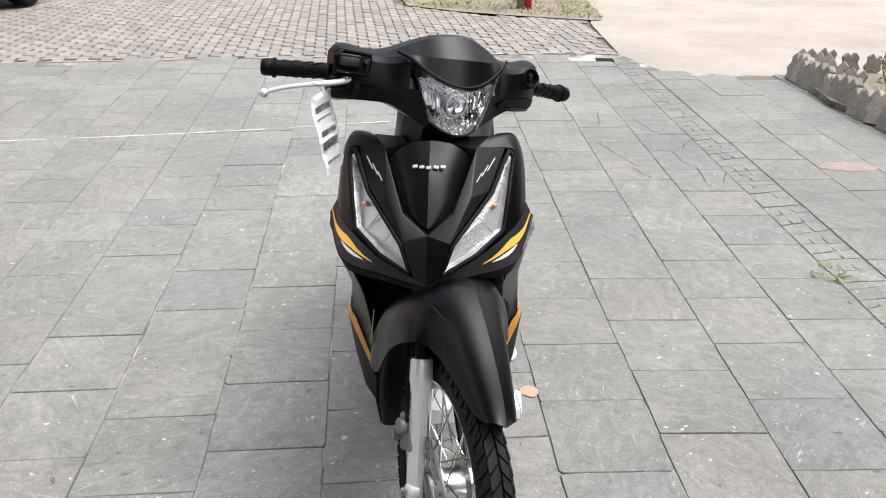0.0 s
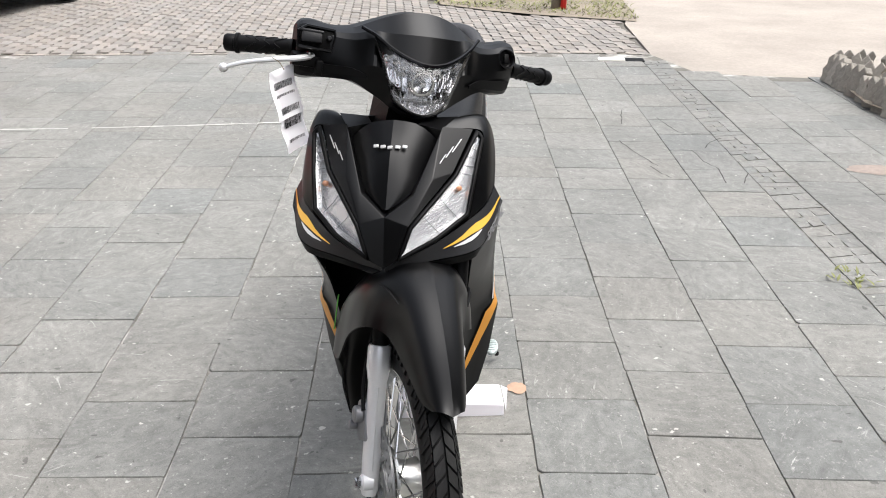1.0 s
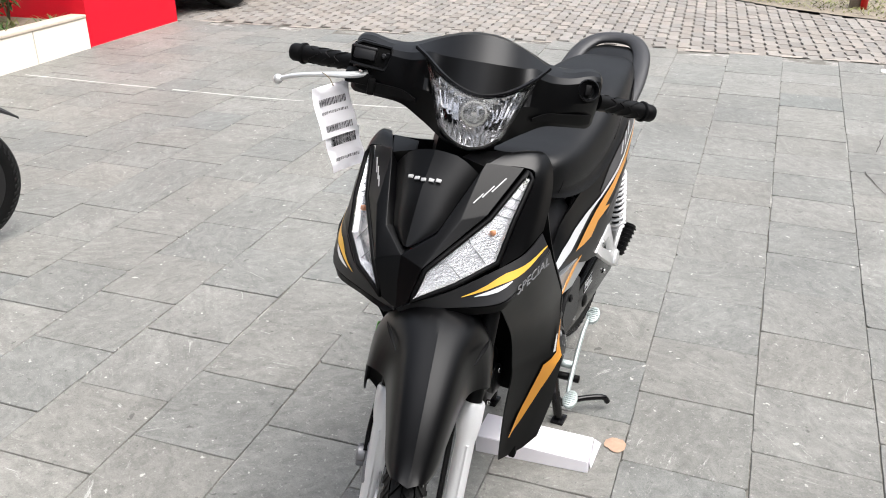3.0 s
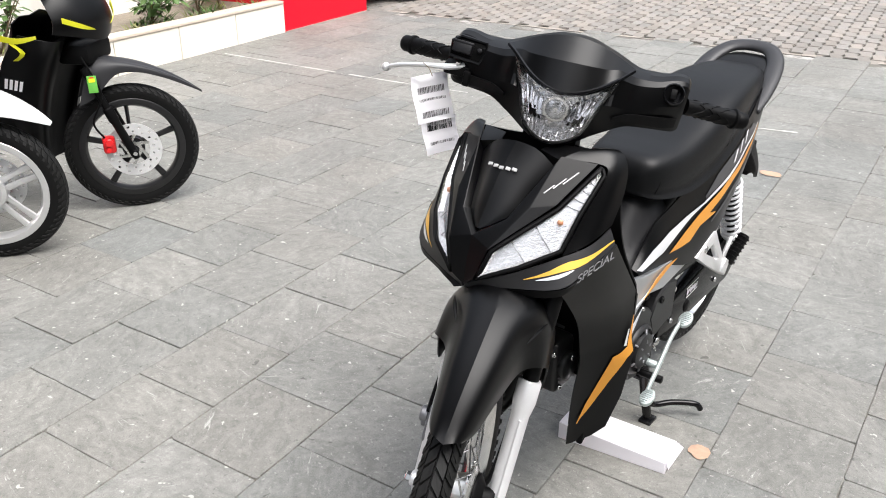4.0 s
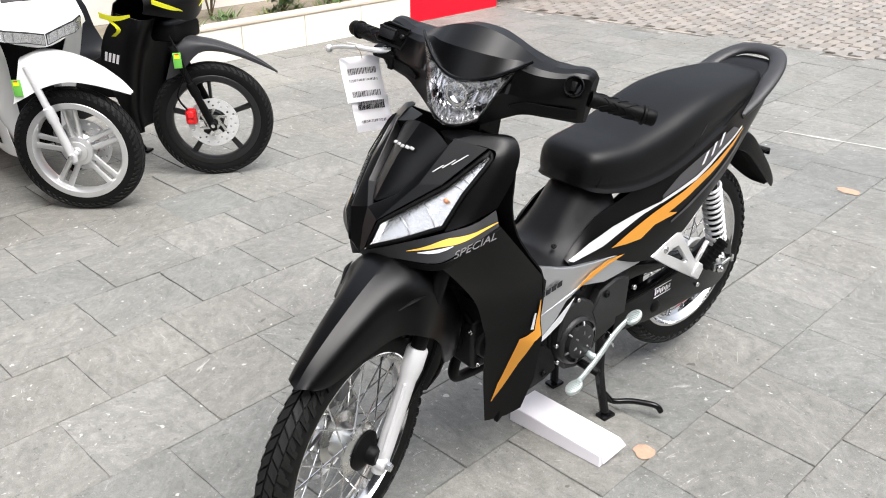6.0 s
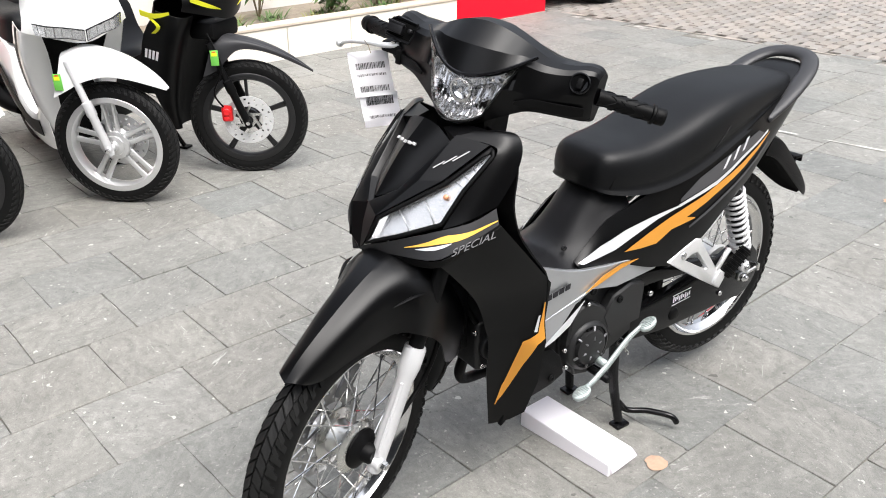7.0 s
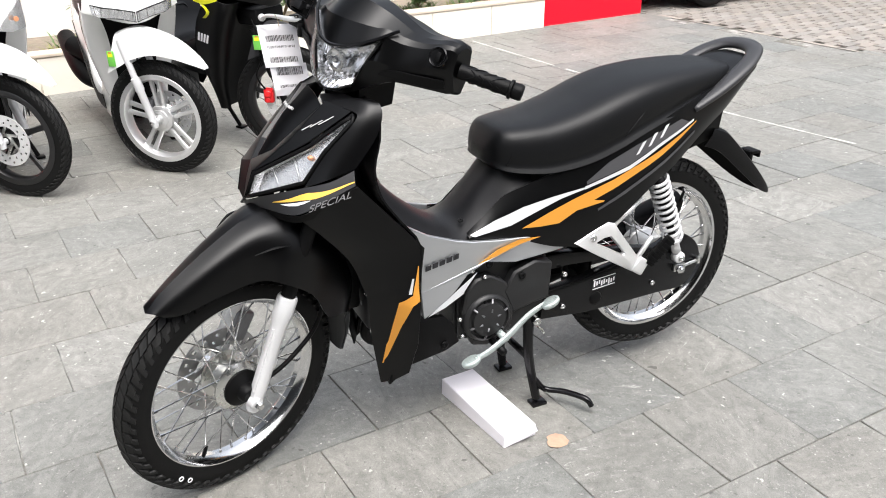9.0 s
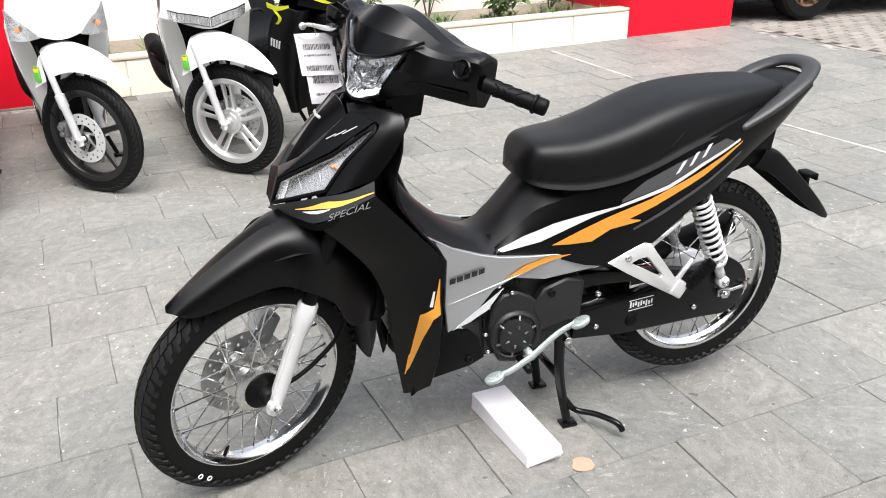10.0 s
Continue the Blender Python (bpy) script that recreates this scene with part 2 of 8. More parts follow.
def slate(name, island):
    """Riven slate: a tone for each piece, cleft patches, pale scratches, specks, and grime that runs on across the pieces."""
    m = bpy.data.materials.new(name)
    m.use_nodes = True
    n, l = m.node_tree.nodes, m.node_tree.links
    b = n["Principled BSDF"]
    geo = n.new("ShaderNodeNewGeometry")
    if island:
        piece = geo.outputs["Random Per Island"]
    else:
        piece = n.new("ShaderNodeObjectInfo").outputs["Random"]

    def op(kind, a, c, d=None):
        x = n.new("ShaderNodeMath")
        x.operation = kind
        for k, v in enumerate((a, c, d)):
            if v is None:
                continue
            if isinstance(v, (int, float)):
                x.inputs[k].default_value = v
            else:
                l.new(v, x.inputs[k])
        return x.outputs[0]

    def fract(k):
        return op("FRACT", op("MULTIPLY", piece, k), 0.0)

    shift = n.new("ShaderNodeCombineXYZ")
    for k, f in enumerate((37.0, 53.0, 71.0)):
        l.new(op("MULTIPLY", piece, f), shift.inputs[k])
    add = n.new("ShaderNodeVectorMath")
    l.new(geo.outputs["Position"], add.inputs[0])
    l.new(shift.outputs[0], add.inputs[1])
    own = add.outputs[0]
    rot = n.new("ShaderNodeVectorRotate")
    rot.rotation_type = "Z_AXIS"
    l.new(own, rot.inputs["Vector"])
    l.new(op("MULTIPLY", fract(5.7), 3.1), rot.inputs["Angle"])
    turned_ = rot.outputs[0]

    def noise(vec, scale, detail=4.0, rough_=0.6, dist=0.0, stretch=None):
        if stretch:
            mp = n.new("ShaderNodeVectorMath")
            mp.operation = "MULTIPLY"
            mp.inputs[1].default_value = stretch
            l.new(vec, mp.inputs[0])
            vec = mp.outputs[0]
        t = n.new("ShaderNodeTexNoise")
        for k, v in (("Scale", scale), ("Detail", detail), ("Roughness", rough_), ("Distortion", dist)):
            t.inputs[k].default_value = v
        l.new(vec, t.inputs["Vector"])
        return t.outputs["Fac"]

    def span(v, a, c, lo=0.0, hi=1.0):
        mp = n.new("ShaderNodeMapRange")
        for k, w in (("From Min", a), ("From Max", c), ("To Min", lo), ("To Max", hi)):
            mp.inputs[k].default_value = w
        l.new(v, mp.inputs["Value"])
        return mp.outputs[0]

    def mix(f, a, c, blend="MIX"):
        x = n.new("ShaderNodeMix")
        x.data_type, x.blend_type = "RGBA", blend
        for k, v in (("Factor", f), ("A", a), ("B", c)):
            if isinstance(v, tuple):
                x.inputs[k].default_value = (*v, 1)
            elif isinstance(v, (int, float)):
                x.inputs[k].default_value = v
            else:
                l.new(v, x.inputs[k])
        return x.outputs["Result"]

    world_pos = geo.outputs["Position"]
    tone = mix(fract(3.3), (0.162, 0.163, 0.152), (0.180, 0.175, 0.159))
    tone = mix(span(fract(9.1), 0.7, 1.0), tone, (0.192, 0.189, 0.175))
    tone = mix(span(fract(6.3), 0.82, 1.0, 0.0, 0.7), tone, (0.142, 0.147, 0.141))
    cleft = noise(turned_, 9.0, 6.0, 0.62, 1.8, (1.0, 1.7, 1.0))
    tone = mix(1.0, tone, span(cleft, 0.28, 0.72, 0.75, 1.22), "MULTIPLY")
    mid_grain = noise(own, 48.0, 6.0, 0.72, 0.6)
    tone = mix(1.0, tone, span(mid_grain, 0.28, 0.72, 0.78, 1.22), "MULTIPLY")
    tone = mix(1.0, tone, span(noise(own, 300.0, 4.0, 0.8), 0.25, 0.75, 0.70, 1.30), "MULTIPLY")
    grime = noise(world_pos, 1.15, 8.0, 0.68, 0.4)
    tone = mix(1.0, tone, span(grime, 0.3, 0.7, 0.80, 1.20), "MULTIPLY")
    scratch = span(noise(turned_, 10.0, 7.0, 0.75, 1.1, (1.0, 6.0, 1.0)), 0.61, 0.68)
    scratch = op("MULTIPLY", scratch, span(noise(own, 5.0, 2.0), 0.42, 0.60, 0.0, 0.85))
    tone = mix(scratch, tone, (0.42, 0.42, 0.39))
    chips = span(noise(own, 85.0, 3.0, 0.6), 0.63, 0.68, 0.0, 0.42)
    tone = mix(chips, tone, (0.36, 0.355, 0.33))
    pits = span(noise(turned_, 70.0, 3.0, 0.6, 0.4), 0.64, 0.69, 0.0, 0.5)
    tone = mix(pits, tone, (0.075, 0.075, 0.07))
    fleck = span(noise(own, 34.0, 2.0, 0.5), 0.715, 0.745, 0.0, 0.75)
    tone = mix(fleck, tone, (0.46, 0.45, 0.41))
    shade = noise(turned_, 26.0, 2.0, 0.5, 0.5)
    tone = mix(span(shade, 0.725, 0.755, 0.0, 0.65), tone, (0.045, 0.045, 0.04))
    l.new(tone, b.inputs["Base Color"])
    l.new(span(mid_grain, 0.3, 0.7, 0.50, 0.72), b.inputs["Roughness"])
    b.inputs["Specular IOR Level"].default_value = 0.34
    steps = noise(turned_, 5.0, 5.0, 0.6, 2.2, (1.0, 1.5, 1.0))
    height = op("ADD", op("MULTIPLY", op("SNAP", steps, 0.06), span(fract(4.9), 0.2, 1.0, 0.10, 0.85)), op("MULTIPLY", mid_grain, 0.22))
    height = op("ADD", height, op("MULTIPLY", cleft, 0.5))
    bp = n.new("ShaderNodeBump")
    bp.inputs["Strength"].default_value = 0.9
    bp.inputs["Distance"].default_value = 0.006
    l.new(height, bp.inputs["Height"])
    l.new(bp.outputs[0], b.inputs["Normal"])
    return m


M_SLATE = slate("slate", False)
M_SLATE_FAR = slate("slate_far", True)
M_MORTAR = mat("mortar", (0.12, 0.113, 0.098), 0.95, grain=0.4, grain_scale=60, stain=0.5, stain_scale=4, blotch=0.6, blotch_scale=3.1, blotch_from=0.47)
M_PAVER = mat("paver", (0.215, 0.192, 0.168), 0.85, grain=0.22, grain_scale=60, stain=0.25, stain_scale=1.2, bump=0.002, bump_scale=90, each=0.16, island=True, tint=(0.195, 0.183, 0.168))
M_PAVER_BED = mat("paver_bed", (0.10, 0.092, 0.078), 0.95, grain=0.3, grain_scale=30)
M_CONCRETE = mat("concrete", (0.285, 0.252, 0.218), 0.9, grain=0.22, grain_scale=34, stain=0.42, stain_scale=1.1, bump=0.003, bump_scale=40)
M_EARTH = mat("earth", (0.20, 0.17, 0.13), 0.95, grain=0.4, grain_scale=20, stain=0.4, stain_scale=2, bump=0.01, bump_scale=25)
M_WHITEPAINT = mat("wall_white", (0.74, 0.71, 0.66), 0.6, grain=0.04, grain_scale=30, stain=0.1, stain_scale=3)
M_TILE_CREAM = mat("cream_tile", (0.75, 0.70, 0.61), 0.25, grain=0.03, grain_scale=30, stain=0.06, stain_scale=4, each=0.04)
M_RED = mat("red_panel", (0.60, 0.005, 0.020), 0.5, spec=0.2, grain=0.06, grain_scale=20, stain=0.08, stain_scale=2)
M_ROADLINE = mat("line_paint", (0.44, 0.43, 0.40), 0.85, grain=0.35, grain_scale=90, stain=0.5, stain_scale=9)
M_ROCK = mat("rough_block", (0.25, 0.23, 0.20), 0.95, grain=0.35, grain_scale=40, stain=0.4, stain_scale=6, bump=0.006, bump_scale=40, each=0.25)
M_LEAF = mat("leaf", (0.075, 0.14, 0.035), 0.55, grain=0.35, grain_scale=40, stain=0.3, stain_scale=4)
M_LEAF_DRY = mat("leaf_dry", (0.16, 0.17, 0.05), 0.6, grain=0.35, grain_scale=40, stain=0.3, stain_scale=4)
M_STEM = mat("stem", (0.16, 0.12, 0.07), 0.8, grain=0.3, grain_scale=60)
M_BLACK = mat("matt_black_paint", (0.0008, 0.0008, 0.0010), 0.33, stain=0.06, stain_scale=5, rough_var=0.03, spec=0.23)
M_BLACKGLOSS = mat("gloss_black", (0.004, 0.004, 0.0045), 0.20, spec=0.25)
M_INSIDE = mat("black_recess_plastic", (0.002, 0.002, 0.002), 0.6, spec=0.05)
M_PLASTIC = mat("black_plastic", (0.0022, 0.0022, 0.0024), 0.50, spec=0.12, grain=0.1, grain_scale=200, bump=0.0002, bump_scale=900)
M_GREYPLASTIC = mat("dark_grey_plastic", (0.008, 0.008, 0.009), 0.42, spec=0.22, grain=0.08, grain_scale=150, bump=0.0001, bump_scale=900)
M_RUBBER = mat("tyre_rubber", (0.004, 0.004, 0.004), 0.6, spec=0.16, grain=0.2, grain_scale=90, stain=0.15, stain_scale=8, bump=0.0003, bump_scale=500)
M_TREAD = mat("tread_rubber", (0.007, 0.007, 0.0068), 0.6, spec=0.24, grain=0.2, grain_scale=90)
M_GUARDGREY = mat("dark_grey_moulding", (0.022, 0.022, 0.024), 0.48, spec=0.3, grain=0.06, grain_scale=150)
M_RIMBLACK = mat("satin_black_rim", (0.010, 0.010, 0.0105), 0.34, spec=0.4, grain=0.1, grain_scale=120)
M_RAIL = mat("rail_grey", (0.026, 0.026, 0.028), 0.42, spec=0.35, grain=0.06, grain_scale=200)
M_PEDAL = mat("pale_zinc", (0.40, 0.45, 0.44), 0.42, 0.45, grain=0.08, grain_scale=120)
M_DISC = mat("brake_disc_steel", (0.34, 0.34, 0.34), 0.32, 0.9, grain=0.1, grain_scale=90)
M_SEAT = mat("seat_vinyl", (0.0025, 0.0027, 0.0032), 0.42, spec=0.22, grain=0.08, grain_scale=300, bump=0.00025, bump_scale=900)
M_CHROME = mat("chrome", (0.66, 0.66, 0.66), 0.13, 1.0, rough_var=0.06, grain=0.08, grain_scale=60)
M_STEEL = mat("zinc_steel", (0.62, 0.62, 0.60), 0.28, 1.0, grain=0.08, grain_scale=90, rough_var=0.08)
M_SILVER = mat("silver_paint", (0.70, 0.70, 0.71), 0.36, 0.4, grain=0.05, grain_scale=400, coat=0.25)
M_ALU = mat("cast_aluminium", (0.68, 0.68, 0.68), 0.36, 0.6, grain=0.06, grain_scale=200, bump=0.0002, bump_scale=600)
M_GREY_SIDE = mat("grey_metallic_paint", (0.46, 0.47, 0.485), 0.30, 0.8, stain=0.05, stain_scale=6, coat=0.2)
M_GREYBAND = mat("grey_film", (0.075, 0.075, 0.08), 0.36, 0.4, stain=0.05, stain_scale=6)
M_WHITE_STRIPE = mat("pearl_white_film", (0.60, 0.61, 0.63), 0.35, 0.25)
M_ORANGE = mat("orange_film", (0.70, 0.31, 0.045), 0.30, 0.35, stain=0.08, stain_scale=9)
M_DARKGREY_FILM = mat("charcoal_film", (0.012, 0.012, 0.013), 0.38, spec=0.35)
M_GOLD = mat("golden_film", (0.80, 0.46, 0.075), 0.28, 0.35, stain=0.08, stain_scale=9)
M_ENGINE = mat("engine_black", (0.014, 0.014, 0.0145), 0.40, 0.0, spec=0.3, grain=0.1, grain_scale=150, bump=0.0002, bump_scale=500)
M_ENGINEGREY = mat("engine_grey", (0.20, 0.20, 0.21), 0.45, 0.6, grain=0.12, grain_scale=150, bump=0.0003, bump_scale=400)
M_PAPER = mat("white_paper", (0.82, 0.81, 0.83), 0.7, stain=0.03, stain_scale=20)
M_CARD = mat("white_card", (0.83, 0.80, 0.84), 0.6, stain=0.03, stain_scale=12)
M_RIMSILVER = mat("cast_rim_silver", (0.66, 0.66, 0.66), 0.34, 0.75, grain=0.05, grain_scale=200)
M_LAMPFACE = mat("lamp_face", (0.56, 0.57, 0.58), 0.16, 0.75, grain=0.35, grain_scale=70, bump=0.003, bump_scale=45)
M_INK = mat("print_ink", (0.008, 0.008, 0.010), 0.8)
M_WHITEGLOSS = mat("white_gloss_paint", (0.80, 0.80, 0.79), 0.15, coat=0.6, stain=0.03, stain_scale=5)
M_YELLOW = mat("lime_yellow_film", (0.72, 0.72, 0.02), 0.35)
M_REDPAINT = mat("red_caliper", (0.65, 0.012, 0.015), 0.3, stain=0.1, stain_scale=30)
M_DISCPALE = mat("pale_drilled_steel", (0.60, 0.60, 0.60), 0.42, 0.35, grain=0.1, grain_scale=90)
M_GREENTAG = mat("green_label", (0.14, 0.48, 0.07), 0.6, stain=0.15, stain_scale=40)
M_LENS = clear("clear_lens")
M_REFLECTOR = mat("reflector", (0.84, 0.84, 0.85), 0.10, 0.95, bump=0.0004, bump_scale=45)
M_LAMPIN = mat("lamp_reflector", (0.72, 0.72, 0.73), 0.22, 0.75, grain=0.15, grain_scale=300, stain=0.10, stain_scale=18, bump=0.0010, bump_scale=190)
M_LAMPRIB = mat("lamp_rib", (0.42, 0.43, 0.44), 0.25, 0.6)
M_AMBER = mat("amber_bulb", (0.55, 0.24, 0.12), 0.2, coat=0.5)
M_CARPAINT = mat("dark_car_paint", (0.012, 0.012, 0.014), 0.15, coat=0.6)

# ---- the forecourt ----
ground = obj("ground", (lambda b: (bmesh.ops.create_grid(b, x_segments=8, y_segments=8, size=300), b)[1])(bmesh.new()), M_EARTH)
ground.location = (0, 0, -0.08)
tagged(ground, "bare earth ground around the paved forecourt", "ground", kind="structure")


def poly_sheet(name, pts, z, material, label, category, depth=0.05):
    bm = bmesh.new()
    f = bm.faces.new([bm.verts.new((x, y, z)) for x, y in pts])
    f.normal_update()
    if f.normal.z < 0:
        f.normal_flip()
    r = bmesh.ops.extrude_face_region(bm, geom=[f])
    bmesh.ops.translate(bm, vec=(0, 0, -depth), verts=[g for g in r["geom"] if isinstance(g, bmesh.types.BMVert)])
    bmesh.ops.recalc_face_normals(bm, faces=bm.faces)
    return tagged(obj(name, bm, material), label, category, kind="structure")


EDGE_FAR = [(-9.0, 5.30), (-5.2, 5.93), (-2.0, 6.45), (0.6, 6.84), (1.36, 6.86)]
floor = poly_sheet("pavement", [(-7, -9), (9, -9), (9, 6.0), (2.6, 6.06), (1.62, 6.15)] + EDGE_FAR[::-1], -0.0042, M_MORTAR, "grey slate paving of square tiles with dark and cement joints", "pavement")
paver_road = poly_sheet("paver_road", EDGE_FAR + [(1.30, 8.6), (1.45, 9.6), (1.0, 30), (-30, 30), (-30, 3)], -0.030, M_PAVER_BED, "beige interlocking concrete pavers with earthy joints", "road", 0.03)
slab = poly_sheet("concrete_road", [(1.365, 6.86), (1.62, 6.16), (2.6, 6.07), (9.01, 6.01), (30, 6.0), (30, 40), (1.1, 40), (1.46, 9.6), (1.31, 8.6)], -0.012, M_CONCRETE, "pale sandy concrete slab with dusty stains", "road")
# unseen plain walls that close the place, added to shade paving and darken reflections
M_LIGHT_BLOCK = mat("light_block_dark", (0.03, 0.033, 0.036), 0.35, stain=0.2, stain_scale=0.5)
for name, lo, hi, label in (("wall_south", (-14, -8.9, -0.05), (-1.7, -2.0, 13.0), "unseen plain dark block added to shade the forecourt and darken reflections"), ("wall_east", (7.6, -8.9, -0.05), (7.9, 5.8, 7.0), "unseen plain dark wall added to darken reflections from the east")):
    bm = bmesh.new()
    add_box(bm, lo, hi)
    tagged(obj(name, bm, M_LIGHT_BLOCK), label, "wall", kind="structure")

# planter, red blocks and the white wall behind, all along one line
WALL_A, WALL_D = V(-4.655, 3.2, 0), V(-0.156, 0.988, 0).normalized()
WALL_N = V(WALL_D.y, -WALL_D.x, 0)
M_WALL = Matrix((WALL_D, -WALL_N, V(0, 0, 1))).transposed().to_4x4()
M_WALL = Matrix.Translation(WALL_A) @ M_WALL


def wall_box(name, s0, s1, d0, d1, z0, z1, material, label, category, bevel=0.006, kind="structure"):
    """s runs along the wall's line, d back from its face."""
    bm = bmesh.new()
    add_box(bm, (s0, d0, z0), (s1, d1, z1), bevel, M_WALL)
    return tagged(obj(name, bm, material), label, category, kind=kind)


planter = wall_box("planter_wall", -3.40, 1.46, 0.012, 0.10, -0.02, 0.245, M_TILE_CREAM, "low planter wall faced with cream tiles", "planter")
for k in range(8):
    bm = bmesh.new()
    add_box(bm, (-3.40 + 0.61 * k, 0.0, 0.0), (-3.40 + 0.61 * k + 0.604, 0.011, 0.243), 0.002, M_WALL, 1)
    part("tile", bm, M_TILE_CREAM, planter)
bm = bmesh.new()
add_box(bm, (-3.40, -0.008, 0.246), (1.46, 0.135, 0.270), 0.004, M_WALL)
part("coping", bm, mat("coping_stone", (0.55, 0.47, 0.38), 0.5, grain=0.1, stain=0.15), planter, "beige coping")
bm = bmesh.new()
add_box(bm, (-3.40, 0.136, 0.0), (1.46, 0.95, 0.215), 0.0, M_WALL)
tagged(obj("planter_soil", bm, M_EARTH), "dark soil filling the planter", "soil", kind="structure")
wall_box("wall_west", -9.0, 1.46, 0.96, 1.10, 0.0, 2.6, M_WHITEPAINT, "white plastered wall behind the planter", "wall")
for s0, s1 in ((1.463, 2.70), (-5.6, -3.404)):
    block = wall_box("red_block", s0, s1, -0.006, 1.4, 0.0, 1.05, M_RED, "glossy red clad block at the planter's end", "wall block", 0.004)
    bm = bmesh.new()
    add_box(bm, (s0 - 0.0, -0.012, 0.0), (s1, -0.006, 0.012), 0.0, M_WALL)
    part("skirting", bm, M_CONCRETE, block)

# cement line laid across the tiles
bm = bmesh.new()
line = spline([(-4.60, 3.775, 0), (-3.5, 3.90, 0), (-2.55, 4.035, 0), (-1.48, 4.27, 0), (-0.45, 4.56, 0)], 8)
for i in range(len(line) - 1):
    p, q = line[i], line[i + 1]
    if i % 9 == 8:
        continue
    w = 0.009 + 0.004 * math.sin(i * 2.3)
    bm.faces.new([bm.verts.new(v) for v in (p + V(0, -w, 0.0045), q + V(0, -w, 0.0045), q + V(0, w, 0.0045), p + V(0, w, 0.0045))])
tagged(obj("painted_line", bm, M_ROADLINE), "worn white line painted across the slate tiles", "line", kind="structure")

# ---- rough block edging round a bed of weeds ----
random.seed(7)


def zigzag_block(p, along, lean, size, seed):
    """An interlocking paver stood on edge: a toothed outline, worn corners."""
    rng = random.Random(seed)
    outline_ = [(-0.46, 0.0), (0.46, 0.0), (0.40, 0.22), (0.58, 0.42), (0.40, 0.62), (0.52, 0.82), (0.30, 1.0), (0.06, 0.80), (-0.16, 1.02), (-0.44, 0.84), (-0.34, 0.62), (-0.56, 0.42), (-0.38, 0.22)]
    pts_ = [(x * size * 0.62 + rng.uniform(-0.004, 0.004), z * size + rng.uniform(-0.005, 0.005)) for x, z in outline_]
    bm = bmesh.new()
    front = [bm.verts.new((x, -0.035, z)) for x, z in pts_]
    back = [bm.verts.new((x, 0.035, z)) for x, z in pts_]
    tris = geometry.tessellate_polygon([[Vector((x, z, 0)) for x, z in pts_]])
    for a, b, c in tris:
        bm.faces.new([front[a], front[b], front[c]])
        bm.faces.new([back[c], back[b], back[a]])
    n = len(pts_)
    for k in range(n):
        bm.faces.new([front[k], front[(k + 1) % n], back[(k + 1) % n], back[k]])
    bmesh.ops.recalc_face_normals(bm, faces=bm.faces)
    sharp = [e for e in bm.edges if e.calc_face_angle(0) > 0.5]
    bmesh.ops.bevel(bm, geom=sharp, offset=0.005, segments=1, affect="EDGES")
    yaw = math.atan2(along[1], along[0])
    m = Matrix.Translation(p) @ Matrix.Rotation(yaw + rng.uniform(-0.25, 0.25), 4, "Z") @ Matrix.Rotation(lean + rng.uniform(-0.12, 0.12), 4, "X") @ Matrix.Rotation(rng.uniform(-0.12, 0.12), 4, "Y")
    bmesh.ops.transform(bm, matrix=m, verts=bm.verts[:])
    low = min(v.co.z for v in bm.verts)
    bmesh.ops.translate(bm, vec=(0, 0, -0.012 - low), verts=bm.verts[:])
    return tagged(obj("edging_block", bm, M_ROCK), "toothed grey cement paver stood on edge round the weeds", "block", group="edging blocks round the bed")


edge_pts = [V(2.50, 5.90, 0), V(2.53, 5.60, 0), V(2.55, 5.16, 0), V(2.58, 4.77, 0), V(2.62, 4.42, 0), V(2.68, 4.05, 0), V(2.76, 3.7, 0)]
pts = spline(edge_pts, 3)
for i, p in enumerate(pts):
    zigzag_block(p + V(0.02, 0, 0), (0.42, -0.9), -0.22, 0.205 + 0.02 * math.sin(i * 2.1), i)
    if i < 8 and i % 2 == 0:
        zigzag_block(p + V(0.13, 0.05, 0), (0.9, -0.3), -0.30, 0.24, 40 + i)
for i in range(9):
    zigzag_block(V(2.66 + i * 0.17, 6.06 + 0.03 * math.sin(i * 2), 0.0), (1, -0.15), -0.15, 0.20 + 0.02 * math.sin(i * 1.7), 80 + i)
bm = bmesh.new()
f = bm.faces.new([bm.verts.new((x, y, 0.05)) for x, y in ((2.55, 5.95), (2.5, 5.1), (2.7, 4.4), (2.95, 3.7), (4.6, 3.7), (4.6, 6.0))])
tagged(obj("weed_bed", bm, M_EARTH), "earth bed inside the rough block edging", "soil", kind="structure")

# ---- plants ----
def add_leaf(bm, p, d, up_, length, width, bend=0.3):
    """A pointed leaf of six faces, folded a little along its rib."""
    d, up_ = Vector(d).normalized(), Vector(up_).normalized()
    s = d.cross(up_).normalized()
    up_ = s.cross(d)
    rib = [Vector(p) + d * (length * t) + up_ * (-bend * length * t * t) for t in (0, 0.35, 0.7, 1)]
    a, b, c, e = (bm.verts.new(q) for q in rib)
    l1, r1 = bm.verts.new(rib[1] + s * width + up_ * 0.15 * width), bm.verts.new(rib[1] - s * width + up_ * 0.15 * width)
    l2, r2 = bm.verts.new(rib[2] + s * width * 0.7), bm.verts.new(rib[2] - s * width * 0.7)
    for q in ((a, b, l1), (a, r1, b), (b, c, l2, l1), (b, r1, r2, c), (c, e, l2), (c, r2, e)):
        bm.faces.new(q)


